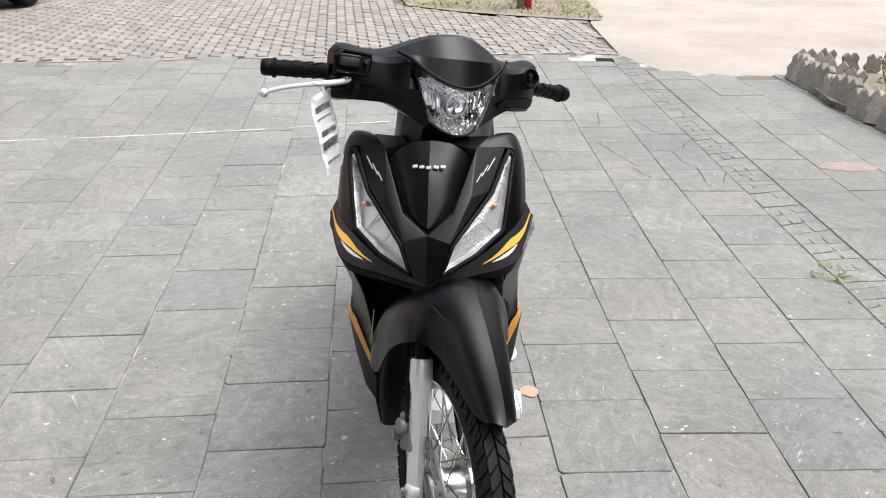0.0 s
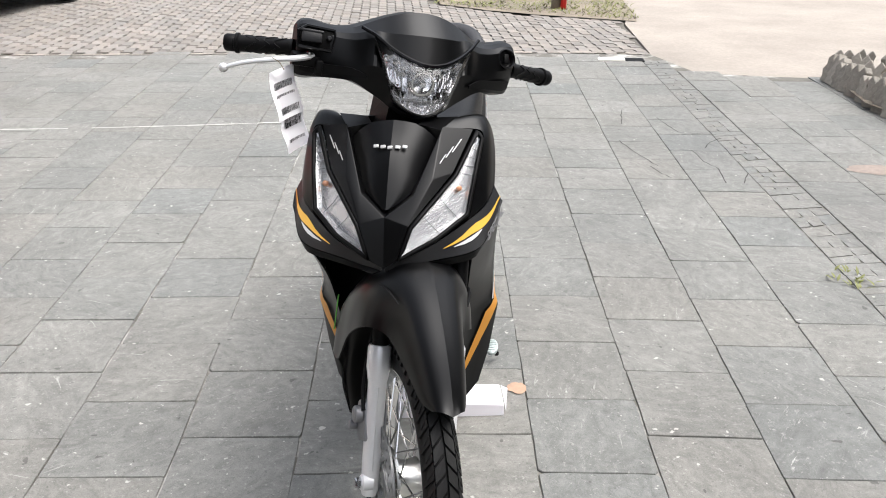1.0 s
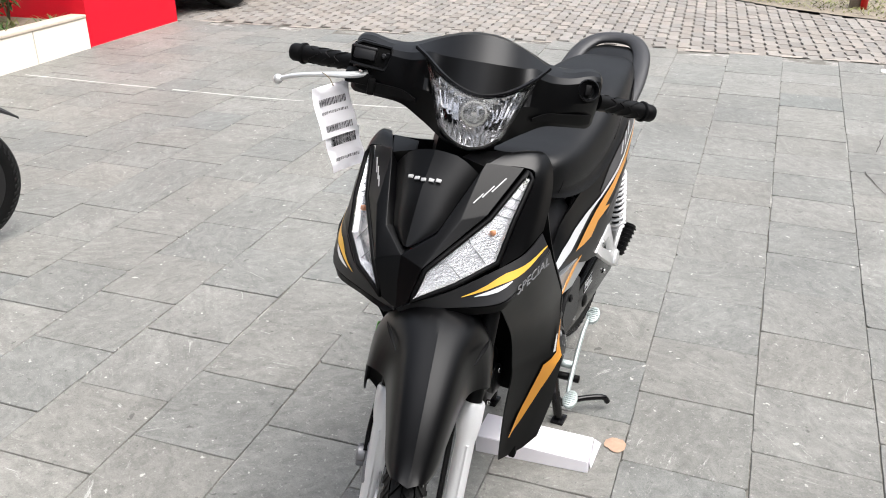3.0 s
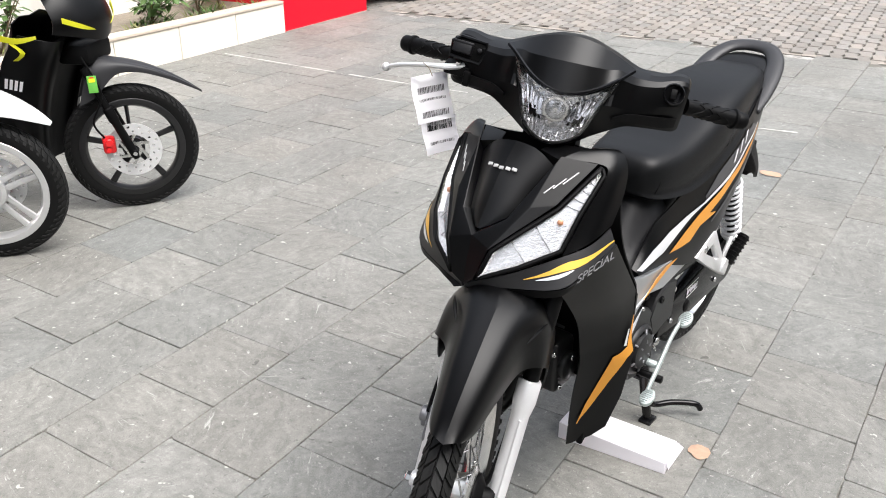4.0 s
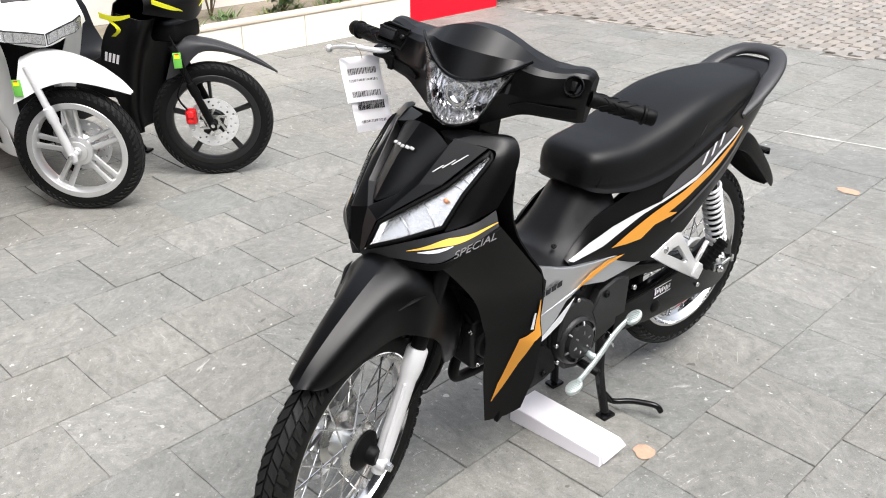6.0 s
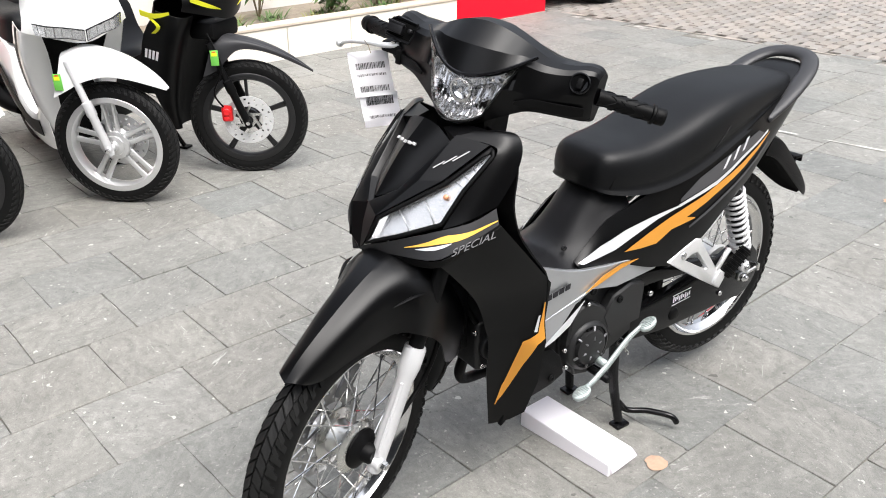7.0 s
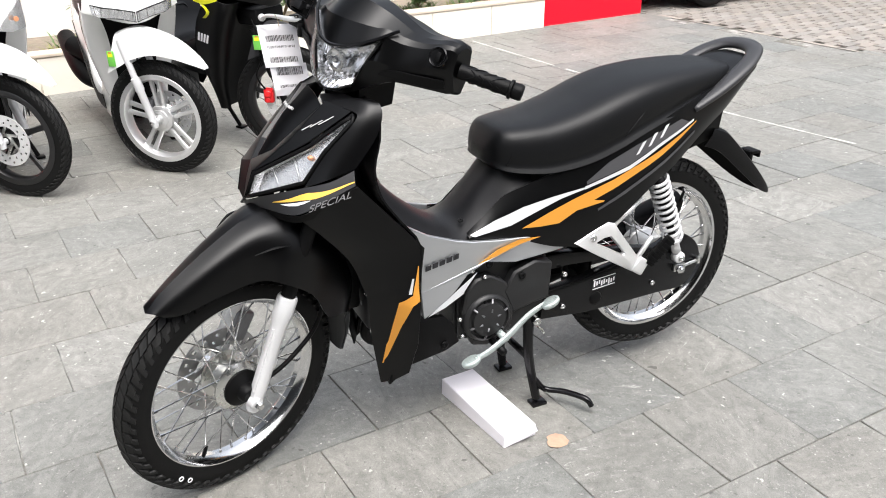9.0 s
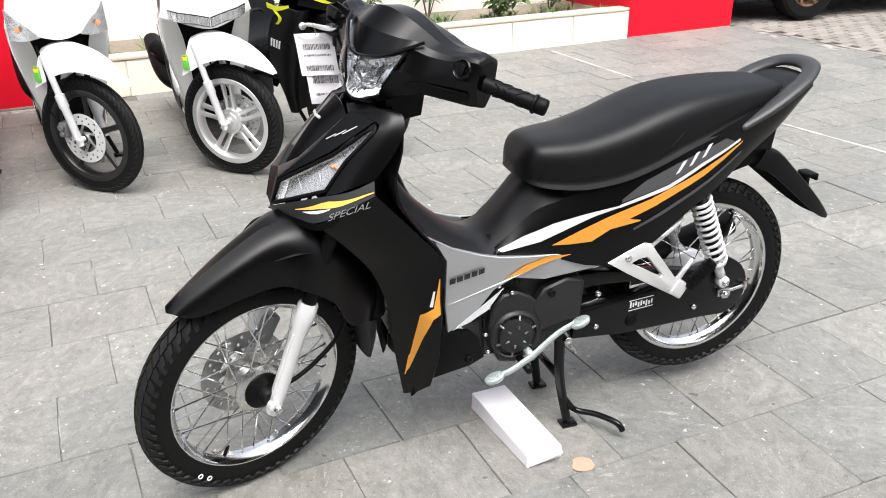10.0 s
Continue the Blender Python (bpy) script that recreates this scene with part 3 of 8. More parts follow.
def shrub(name, p, h, spread, count, leaf, label, material=None, seed=1, stems=6):
    rng = random.Random(seed)
    ob = thing(name, label, "plant", p)
    st, lf = bmesh.new(), bmesh.new()
    p = Vector(p)
    for k in range(stems):
        a = rng.uniform(0, 2 * math.pi)
        tip_ = p + V(spread * rng.uniform(0.3, 1) * math.cos(a), spread * rng.uniform(0.3, 1) * math.sin(a), h * rng.uniform(0.6, 1.0))
        midp = p.lerp(tip_, 0.5) + V(rng.uniform(-0.05, 0.05), rng.uniform(-0.05, 0.05), 0.12 * h)
        path = spline([p, midp, tip_], 6)
        add_tube(st, path, [0.006 * (1 - 0.7 * i / 12) for i in range(len(path))], 5)
        for i in range(count // stems):
            q = path[rng.randrange(3, len(path))]
            b = rng.uniform(0, 2 * math.pi)
            d = V(math.cos(b), math.sin(b), rng.uniform(-0.3, 0.6))
            add_leaf(lf, q + d * 0.01, d, (0, 0, 1), leaf * rng.uniform(0.7, 1.3), leaf * rng.uniform(0.16, 0.26), rng.uniform(0.1, 0.5))
    part("stem", st, M_STEM, ob)
    tagged(part("leaf", lf, material or M_LEAF, ob), kind="stuff")
    return ob


def tuft(p, n, h, seed, material=None, label="tuft of thin green grass in the planter"):
    rng = random.Random(seed)
    ob = thing("grass_tuft", label, "grass", p)
    bm = bmesh.new()
    for k in range(n):
        a = rng.uniform(0, 2 * math.pi)
        q = Vector(p) + V(rng.gauss(0, 0.04), rng.gauss(0, 0.04), 0)
        add_leaf(bm, q, V(math.cos(a) * 0.6, math.sin(a) * 0.6, 1), V(-math.cos(a), -math.sin(a), 0.2), h * rng.uniform(0.5, 1.2), 0.006, 0.5)
    tagged(part("blade", bm, material or M_LEAF, ob), kind="stuff")
    return ob


def on_wall(s, d, z):
    return M_WALL @ V(s, d, z)


rng = random.Random(11)
for k in range(26):
    s = -3.2 + 4.5 * k / 25 + rng.uniform(-0.06, 0.06)
    tuft(on_wall(s, rng.uniform(0.17, 0.45), 0.215), 26, rng.uniform(0.08, 0.17), 100 + k, M_LEAF if k % 3 else M_LEAF_DRY)
for k, (s, d, h, sp, n, lf) in enumerate(((-0.9, 0.45, 0.62, 0.38, 150, 0.10), (-0.25, 0.55, 0.75, 0.40, 170, 0.09), (0.35, 0.40, 0.30, 0.30, 200, 0.10), (0.95, 0.50, 0.40, 0.32, 170, 0.09), (1.25, 0.55, 0.70, 0.30, 120, 0.09), (-1.6, 0.50, 0.55, 0.32, 120, 0.09), (-2.3, 0.55, 0.40, 0.28, 110, 0.08))):
    shrub("shrub", on_wall(s, d, 0.21), h, sp, n, lf, "leafy green shrub growing in the planter", M_LEAF, 40 + k, 7)
for k in range(14):
    tuft(V(2.75 + rng.uniform(0, 1.3), 4.4 + rng.uniform(0, 1.4), 0.05), 22, 0.16, 300 + k, M_LEAF_DRY if k % 2 else M_LEAF, "weeds growing in the earth bed")
shrub("weed", V(2.95, 5.2, 0.05), 0.42, 0.14, 60, 0.045, "thin branching weed in the earth bed", M_LEAF_DRY, 77, 5)
tuft(V(1.525, 2.43, 0.0), 26, 0.035, 400, M_LEAF_DRY, "small weed growing from a paving joint")

# verge with its post
bm = bmesh.new()
rngv = random.Random(5)
verge = [(-0.75, 9.75), (-0.1, 9.3), (0.5, 9.05), (1.45, 8.75), (1.50, 9.6), (1.3, 12), (-1.2, 12)]
f = bm.faces.new([bm.verts.new((x, y, -0.004)) for x, y in verge])
tagged(obj("verge", bm, M_EARTH), "earth verge beside the pavers", "soil", kind="structure")
bm = bmesh.new()
for k in range(2600):
    y = rngv.uniform(8.85, 11.5)
    x = rngv.uniform(-0.85, 1.5)
    if y < 9.75 - 0.42 * (x + 0.75) + rngv.uniform(-0.08, 0.08):
        continue
    a = rngv.uniform(0, 6.28)
    add_leaf(bm, V(x, y, -0.01), V(math.cos(a) * 0.8, math.sin(a) * 0.8, 0.8), V(0, 0, 1), rngv.uniform(0.04, 0.10), 0.007, 0.4)
tagged(obj("grass", bm, M_LEAF_DRY), "patchy green and yellow verge grass", "grass", kind="stuff")
post = thing("post", "round grey post with a red painted base", "post", (0.62, 9.60, 0))
bm = bmesh.new()
add_cyl(bm, (0.62, 9.60, -0.01), (0.62, 9.60, 2.2), 0.06, n=20)
part("shaft", bm, M_CONCRETE, post)
bm = bmesh.new()
add_cyl(bm, (0.70, 9.55, -0.01), (0.70, 9.55, 0.5), 0.035, n=14)
part("sleeve", bm, M_REDPAINT, post, "red pipe")

# drain lid at the paving's edge and the pale stain beside the carton
bm = bmesh.new()
add_box(bm, (0.88, 6.52, -0.004), (1.10, 6.62, 0.012), 0.003)
lid = tagged(obj("drain_lid", bm, M_WHITEPAINT), "loose white slab over a dark drain slot", "drain", kind="structure")
# flat black box: the dark inside the open slot is put in its colour
bm = bmesh.new()
add_box(bm, (1.10, 6.53, -0.006), (1.26, 6.66, 0.006), 0.001)
tagged(obj("drain_slot", bm, M_PLASTIC), "black slab standing for the dark inside an open drain slot in the paving", "drain", kind="structure")


def stain(name, c, r, material, label, seed, z=0.0042, squash=1.0):
    bm = bmesh.new()
    rg = random.Random(seed)
    bm.faces.new([bm.verts.new((c[0] + r * (0.8 + 0.35 * rg.random()) * math.cos(a * 0.3491), c[1] + squash * r * (0.8 + 0.35 * rg.random()) * math.sin(a * 0.3491), z)) for a in range(18)])
    return tagged(obj(name, bm, material), label, "stain", kind="structure")


def crack(pts_, w, seed):
    """A thin dark split across the slates."""
    rng = random.Random(seed)
    path = []
    for a, b in zip(pts_, pts_[1:]):
        for k in range(4):
            path.append(V(a[0] + (b[0] - a[0]) * k / 4 + rng.uniform(-0.004, 0.004), a[1] + (b[1] - a[1]) * k / 4 + rng.uniform(-0.004, 0.004), 0.0038))
    path.append(V(*pts_[-1], 0.0038))
    bm = bmesh.new()
    rows_ = [[], []]
    for k, q in enumerate(path):
        d = (path[min(k + 1, len(path) - 1)] - path[max(k - 1, 0)]).normalized()
        o = V(-d.y, d.x, 0) * w * rng.uniform(0.35, 1.0)
        rows_[0].append(q + o)
        rows_[1].append(q - o)
    add_loft(bm, rows_)
    for f in bm.faces:
        if f.normal.z < 0:
            f.normal_flip()
    return tagged(obj("crack", bm, M_CRACK), "dark crack across broken slate tiles", "crack", kind="structure")


M_CRACK = mat("crack_dirt", (0.035, 0.032, 0.028), 0.95, grain=0.3, grain_scale=80)
for k, q in enumerate(([(1.108, 4.725), (1.154, 4.531), (1.196, 4.392), (1.405, 4.379)], [(1.089, 4.036), (1.209, 4.042), (1.236, 3.84), (1.292, 3.724), (1.281, 3.5)],
                       [(0.822, 4.185), (0.877, 3.998), (0.943, 3.825), (0.982, 3.74)], [(0.942, 3.729), (0.982, 3.616), (1.021, 3.552)], [(1.293, 4.1), (1.337, 4.213), (1.421, 4.303)],
                       [(0.904, 4.888), (0.887, 4.713), (0.872, 4.548)], [(1.368, 3.505), (1.424, 3.661)])):
    crack(q, 0.0034, k)
M_STAIN = mat("cement_stain", (0.38, 0.25, 0.175), 0.85, grain=0.25, grain_scale=90, stain=0.25, stain_scale=25)
stain("cement_stain", (0.272, 1.563), 0.030, M_STAIN, "round pale cement stain on the slate", 3)
stain("clay_stain", (2.12, 3.80), 0.17, mat("clay_stain", (0.255, 0.205, 0.175), 0.8, grain=0.3, grain_scale=40, stain=0.3, stain_scale=8), "pale orange clay stain on the slate", 9, squash=0.5)
stain("cement_stain", (-0.33, 3.80), 0.055, M_STAIN, "pale cement stain on the slate", 4, squash=0.7)

# ---- the motorcycle on its centre stand ----
bike = thing("motorcycle", "matt black underbone motorcycle with orange stripes on its centre stand", "motorcycle", (0, 1.45, 0))

RAKE, STEER, BARS = radians(25.5), radians(25.2), radians(26.5)
AXIS = V(0, math.sin(RAKE), math.cos(RAKE))
AXIS_FOOT = V(0, 0.841, 0.256)
M_STEER = Matrix.Translation(AXIS_FOOT + V(0.010, 0.007, -0.003)) @ Matrix.Rotation(STEER, 4, AXIS) @ Matrix.Translation(-AXIS_FOOT)
FRONT, REAR = V(0, 0.774, 0.288), V(0, 2.020, 0.345)


M_BARS = Matrix.Translation(AXIS_FOOT) @ Matrix.Rotation(BARS, 4, AXIS) @ Matrix.Translation(-AXIS_FOOT)


# the wheel stands a little more upright than the raked steering would tilt it
WHEEL_PIVOT = M_STEER @ (FRONT + V(0.09, 0, 0))
WHEEL_AXIS = (M_STEER @ (FRONT + V(1, 0, 0)) - M_STEER @ FRONT).normalized()
AXLE_DIR = V(math.cos(radians(21.3)) * math.cos(radians(5.6)), math.sin(radians(21.3)) * math.cos(radians(5.6)), -math.sin(radians(5.6)))
M_WHEEL = Matrix.Translation(WHEEL_PIVOT + V(0.012, -0.004, 0.013)) @ WHEEL_AXIS.rotation_difference(AXLE_DIR).to_matrix().to_4x4() @ Matrix.Translation(-WHEEL_PIVOT) @ M_STEER


def wheeled(name, bm, material, parent, label="", smooth=35):
    """A part that turns with the front wheel."""
    bmesh.ops.transform(bm, matrix=M_WHEEL, verts=bm.verts[:])
    return part(name, bm, material, parent, label, smooth)


def turned(name, bm, material, parent, label="", smooth=35):
    """A part that turns with the fork, or with the bars above it."""
    top = sum((v.co.z for v in bm.verts), 0.0) / max(1, len(bm.verts)) > 0.78
    bmesh.ops.transform(bm, matrix=M_BARS if top else M_STEER, verts=bm.verts[:])
    return part(name, bm, material, parent, label, smooth)


def sheet(rows, t=0.004, n=4, m=4):
    """A curved panel through a coarse grid of points, with a thickness."""
    bm = bmesh.new()
    add_loft(bm, smooth_rows(rows, n, m) if n else rows)
    bmesh.ops.recalc_face_normals(bm, faces=bm.faces)
    thicken(bm, t)
    return bm


def facets(polys, t=0.004, both=False):
    """Flat-faced panels that meet in creases."""
    bm = bmesh.new()
    for p in polys:
        bm.faces.new([bm.verts.new(q) for q in p])
    bmesh.ops.remove_doubles(bm, verts=bm.verts[:], dist=0.002)
    bmesh.ops.recalc_face_normals(bm, faces=bm.faces)
    if t:
        thicken(bm, t)
    if both:
        mirror_bm(bm)
    return bm


def prism(pts, x0, x1, bevel=0.003, seg=2, hole=None):
    """A plate: an outline in (y, z) between two x."""
    bm = bmesh.new()
    f = bm.faces.new([bm.verts.new((x0, y, z)) for y, z in pts])
    r = bmesh.ops.extrude_face_region(bm, geom=[f])
    bmesh.ops.translate(bm, vec=(x1 - x0, 0, 0), verts=[g for g in r["geom"] if isinstance(g, bmesh.types.BMVert)])
    bmesh.ops.recalc_face_normals(bm, faces=bm.faces)
    if bevel:
        bmesh.ops.bevel(bm, geom=[e for e in bm.edges if e.calc_face_angle(0) > 0.5], offset=bevel, segments=seg, affect="EDGES", profile=0.5)
    return bm


def bolt(parent, p, d, r=0.007, h=0.006, material=None, name="bolt"):
    bm = bmesh.new()
    add_lathe(bm, [(0, 0), (r, 0), (r, h * 0.7), (r * 0.75, h), (r * 0.35, h), (r * 0.3, h * 0.6), (0, h * 0.6)], frame_at(p, d), 10)
    return part(name, bm, material or M_STEEL, parent)


def arc_pts(c, r, a0, a1, n):
    return [(c[0] + r * math.cos(radians(a0 + (a1 - a0) * i / n)), c[1] + r * math.sin(radians(a0 + (a1 - a0) * i / n))) for i in range(n + 1)]


# ---- wheels ----
def tyre_bm(c, r, w):
    """A tyre without its tread blocks, its axle along x."""
    bm = bmesh.new()
    m = Matrix.Translation(c) @ Matrix.Rotation(math.pi / 2, 4, "Y")
    bead = r - w * 1.55
    prof = []
    for i in range(17):
        a = math.pi * (i / 16.0)
        k = math.sin(a)
        prof.append((bead + (r - bead) * (k ** 0.72), -w * 0.92 * math.cos(a) * (0.80 + 0.20 * k)))
    prof = [(a - (0.0025 if a > bead + 0.35 * (r - bead) else 0), b) for a, b in prof]
    prof[0], prof[-1] = (bead, -w * 0.62), (bead, w * 0.62)
    prof = [(bead - 0.004, 0)] + prof + [(bead - 0.004, 0)]
    add_lathe(bm, prof, m, 72)
    bmesh.ops.recalc_face_normals(bm, faces=bm.faces)
    return bm


def tread_bm(c, r, w, pitch=58, lift_=0.0044):
    """The slanted tread blocks of a tyre."""
    bm = bmesh.new()
    m = Matrix.Translation(c) @ Matrix.Rotation(math.pi / 2, 4, "Y")
    bead = r - w * 1.55

    def on(a, s, lift):
        th = s * 1.12
        rr = bead + (r - bead) * (math.cos(th) ** 0.72 if math.cos(th) > 0.05 else 0.1) + lift * math.cos(th * 0.8)
        return m @ V(rr * math.cos(a), rr * math.sin(a), w * 0.92 * math.sin(th) * (0.80 + 0.20 * math.cos(th)) + lift * math.sin(th))
    st = 2 * math.pi / pitch
    for i in range(pitch):
        a0 = st * i
        for sg in (-1, 1):
            sh = 0.5 * st if sg > 0 else 0
            for s0, s1, d0, d1, wd in ((0.04, 0.42, 0.0, 0.62, 0.80), (0.46, 0.78, 0.25, 0.80, 0.42), (0.48, 0.98, 0.76, 1.25, 0.40)):
                quad = []
                for s, d in ((s0, d0), (s1, d1)):
                    quad += [(s, d), (s, d + wd)]
                top = [bm.verts.new(on(a0 + sh + d * st, sg * s, lift_)) for s, d in quad]
                low = [bm.verts.new(on(a0 + sh + (d + (0.04 if k % 2 else -0.04)) * st, sg * s, -0.002)) for k, (s, d) in enumerate(quad)]
                order = (0, 1, 3, 2)
                bm.faces.new([top[k] for k in order])
                for k in range(4):
                    p, q = order[k], order[(k + 1) % 4]
                    bm.faces.new([top[p], low[p], low[q], top[q]])
    bmesh.ops.recalc_face_normals(bm, faces=bm.faces)
    return bm


def ring_bm(c, prof, n=64, axis=1):
    bm = bmesh.new()
    add_lathe(bm, prof, Matrix.Translation(c) @ Matrix.Rotation(axis * math.pi / 2, 4, "Y"), n)
    bmesh.ops.recalc_face_normals(bm, faces=bm.faces)
    return bm


def rim_bm(c, r, w):
    """A wire wheel's rim: a dropped centre between two rolled lips."""
    p = [(r - 0.012, -w), (r, -w), (r + 0.003, -w * 0.93), (r, -w * 0.82), (r - 0.010, -w * 0.72), (r - 0.013, -w * 0.5), (r - 0.022, -w * 0.3), (r - 0.022, w * 0.3), (r - 0.013, w * 0.5), (r - 0.010, w * 0.72), (r, w * 0.82), (r + 0.003, w * 0.93), (r, w), (r - 0.012, w)]
    q = [(r - 0.014, w * 0.85), (r - 0.019, w * 0.55), (r - 0.027, w * 0.28), (r - 0.027, -w * 0.28), (r - 0.019, -w * 0.55), (r - 0.014, -w * 0.85), (r - 0.012, -w)]
    return ring_bm(c, p + q, 72)


def disc_bm(c, r0, r1, x0, x1, holes=18, rows=2, n=72):
    """A brake disc with rows of drilled holes, each a real gap between facets."""
    bm = bmesh.new()
    m = Matrix.Translation(c) @ Matrix.Rotation(math.pi / 2, 4, "Y")
    bmf = {}
    rads = [r0, r0 + (r1 - r0) * 0.22, r0 + (r1 - r0) * 0.42, r0 + (r1 - r0) * 0.60, r0 + (r1 - r0) * 0.80, r1]
    n = holes * 4

    def v(i, k, z):
        key = (i % n, k, z)
        if key not in bmf:
            a = 2 * math.pi * i / n + 0.02 * k
            bmf[key] = bm.verts.new(m @ V(rads[k] * math.cos(a), rads[k] * math.sin(a), z))
        return bmf[key]
    gap = set()
    for i in range(n):
        for k in range(5):
            if (k == 1 and i % 4 == 0) or (k == 3 and i % 4 == 2):
                gap.add((i, k))
    for i in range(n):
        for k in range(5):
            if (i, k) in gap:
                continue
            for z in (x0, x1):
                bm.faces.new([v(i, k, z), v(i + 1, k, z), v(i + 1, k + 1, z), v(i, k + 1, z)])
            for (di, dk), (a, b) in (((0, -1), ((i, k), (i + 1, k))), ((0, 1), ((i, k + 1), (i + 1, k + 1))), ((-1, 0), ((i, k), (i, k + 1))), ((1, 0), ((i + 1, k), (i + 1, k + 1)))):
                kk, ii = k + dk, (i + di) % n
                if kk < 0 or kk > 4 or (ii, kk) in gap:
                    bm.faces.new([v(a[0], a[1], x0), v(b[0], b[1], x0), v(b[0], b[1], x1), v(a[0], a[1], x1)])
    bmesh.ops.recalc_face_normals(bm, faces=bm.faces)
    return bm


def add_spokes(wheel, c, r_hub, r_rim, x_hub, count=36, m=None):
    for i in range(count):
        sg = 1 if i % 2 else -1
        lean = 1 if (i // 2) % 2 else -1
        a = 2 * math.pi * (i + 0.5) / count
        b = a + lean * 0.62
        p = c + V(sg * x_hub, r_hub * math.cos(b), r_hub * math.sin(b))
        q = c + V(sg * 0.004, r_rim * math.cos(a), r_rim * math.sin(a))
        bm = bmesh.new()
        add_tube(bm, [p, q], 0.0019, 6)
        add_tube(bm, [q + (p - q) * 0.09, q - (p - q) * 0.03], 0.0034, 6)
        if m is not None:
            bmesh.ops.transform(bm, matrix=m, verts=bm.verts[:])
        part("spoke", bm, M_CHROME, wheel)


front_wheel = wheeled("front_wheel", rim_bm(FRONT, 0.227, 0.026), M_CHROME, bike, "chromed wire wheel with a black road tyre")
wheeled("tyre", tyre_bm(FRONT, 0.283, 0.042), M_RUBBER, front_wheel)
tagged(wheeled("tread", tread_bm(FRONT, 0.283, 0.042), M_TREAD, front_wheel), "slanted rubber tread blocks", kind="stuff")
hub = wheeled("hub", ring_bm(FRONT, [(0, -0.05), (0.03, -0.05), (0.034, -0.036), (0.060, -0.034), (0.062, -0.028), (0.040, -0.022), (0.036, 0.0), (0.040, 0.022), (0.062, 0.026), (0.063, 0.032), (0.054, 0.038), (0.03, 0.044), (0, 0.044)], 40), M_STEEL, front_wheel)
wheeled("speed_drive", ring_bm(FRONT, [(0, 0.036), (0.046, 0.038), (0.046, 0.046), (0.036, 0.052), (0.024, 0.060), (0.022, 0.076), (0.017, 0.082), (0, 0.082)], 28), M_PLASTIC, front_wheel, "black speedometer drive housing")
add_spokes(front_wheel, FRONT, 0.062, 0.205, 0.030, 36, M_WHEEL)
wheeled("brake_disc", disc_bm(FRONT + V(-0.052, 0, 0), 0.066, 0.110, -0.0022, 0.0022, 18), M_DISC, front_wheel, "drilled steel brake disc")
bm = ring_bm(FRONT + V(-0.052, 0, 0), [(0.030, -0.003), (0.042, -0.003), (0.042, 0.003), (0.030, 0.003), (0.030, -0.003)], 32)
for k in range(5):
    a = 2 * math.pi * k / 5
    add_tube(bm, [FRONT + V(-0.052, 0.038 * math.cos(a), 0.038 * math.sin(a)), FRONT + V(-0.052, 0.07 * math.cos(a + 0.5), 0.07 * math.sin(a + 0.5))], 0.007, 6, flat=(0.5, 1))
wheeled("disc_carrier", bm, M_DISC, front_wheel)
bm = bmesh.new()
add_tube(bm, [FRONT + V(0.006, -0.10, -0.178), FRONT + V(0.008, -0.088, -0.150)], 0.0045, 8)
wheeled("valve", bm, M_PLASTIC, front_wheel)
for a in (-2.35, -2.24):
    p = FRONT + V(0.034, 0.248 * math.cos(a), 0.248 * math.sin(a))
    bm = bmesh.new()
    add_lathe(bm, [(0.004, 0), (0.0065, 0), (0.0065, 0.0015), (0.004, 0.0015)], Matrix.Translation(p) @ Matrix.Rotation(math.pi / 2, 4, "Y"), 14)
    wheeled("chalk_mark", bm, M_PAPER, front_wheel)

# fork legs along the raked line, with the axle through their feet
LEG_FOOT, LEG_DIR = V(0, 0.770, 0.268), V(0, 0.345, 0.9386)
for sg in (1, -1):
    leg = bmesh.new()
    foot, d = LEG_FOOT + V(0.090 if sg > 0 else -0.065, 0, 0), LEG_DIR
    add_lathe(leg, [(0, -0.012), (0.014, -0.010), (0.0175, 0.0), (0.0185, 0.06), (0.0185, 0.215), (0.0205, 0.225), (0.0235, 0.245), (0.0235, 0.285), (0.021, 0.290), (0, 0.290)], frame_at(foot, d), 24)
    add_cyl(leg, FRONT + V(sg * 0.060, -0.004, -0.002), FRONT + V(0.108 if sg > 0 else -0.086, -0.004, -0.002), 0.0165, n=20, bevel=0.003)
    add_box(leg, (-0.006, -0.026, 0.10), (0.006, -0.014, 0.125), 0.002, frame_at(foot, d))
    fork = turned("fork_leg", leg, M_SILVER, bike, "silver painted fork slider")
    tube = bmesh.new()
    add_cyl(tube, foot + d * 0.28, foot + d * 0.50, 0.0165, n=20)
    turned("fork_tube", tube, M_PLASTIC, fork, "black fork upper tube")
    nut = bmesh.new()
    add_lathe(nut, [(0, 0), (0.0105, 0), (0.0105, 0.009), (0.0085, 0.011), (0.0085, 0.013), (0, 0.013)], frame_at(FRONT + V(0.108 if sg > 0 else -0.086, -0.004, -0.002), (sg, 0, 0)), 6)
    turned("axle_nut", nut, M_CHROME, fork, smooth=20)
    rib = bmesh.new()
    add_tube(rib, [foot + V(sg * 0.004, -0.0185, 0) + d * 0.05, foot + V(sg * 0.004, -0.0185, 0) + d * 0.215], 0.004, 6)
    turned("rib", rib, M_SILVER, fork)

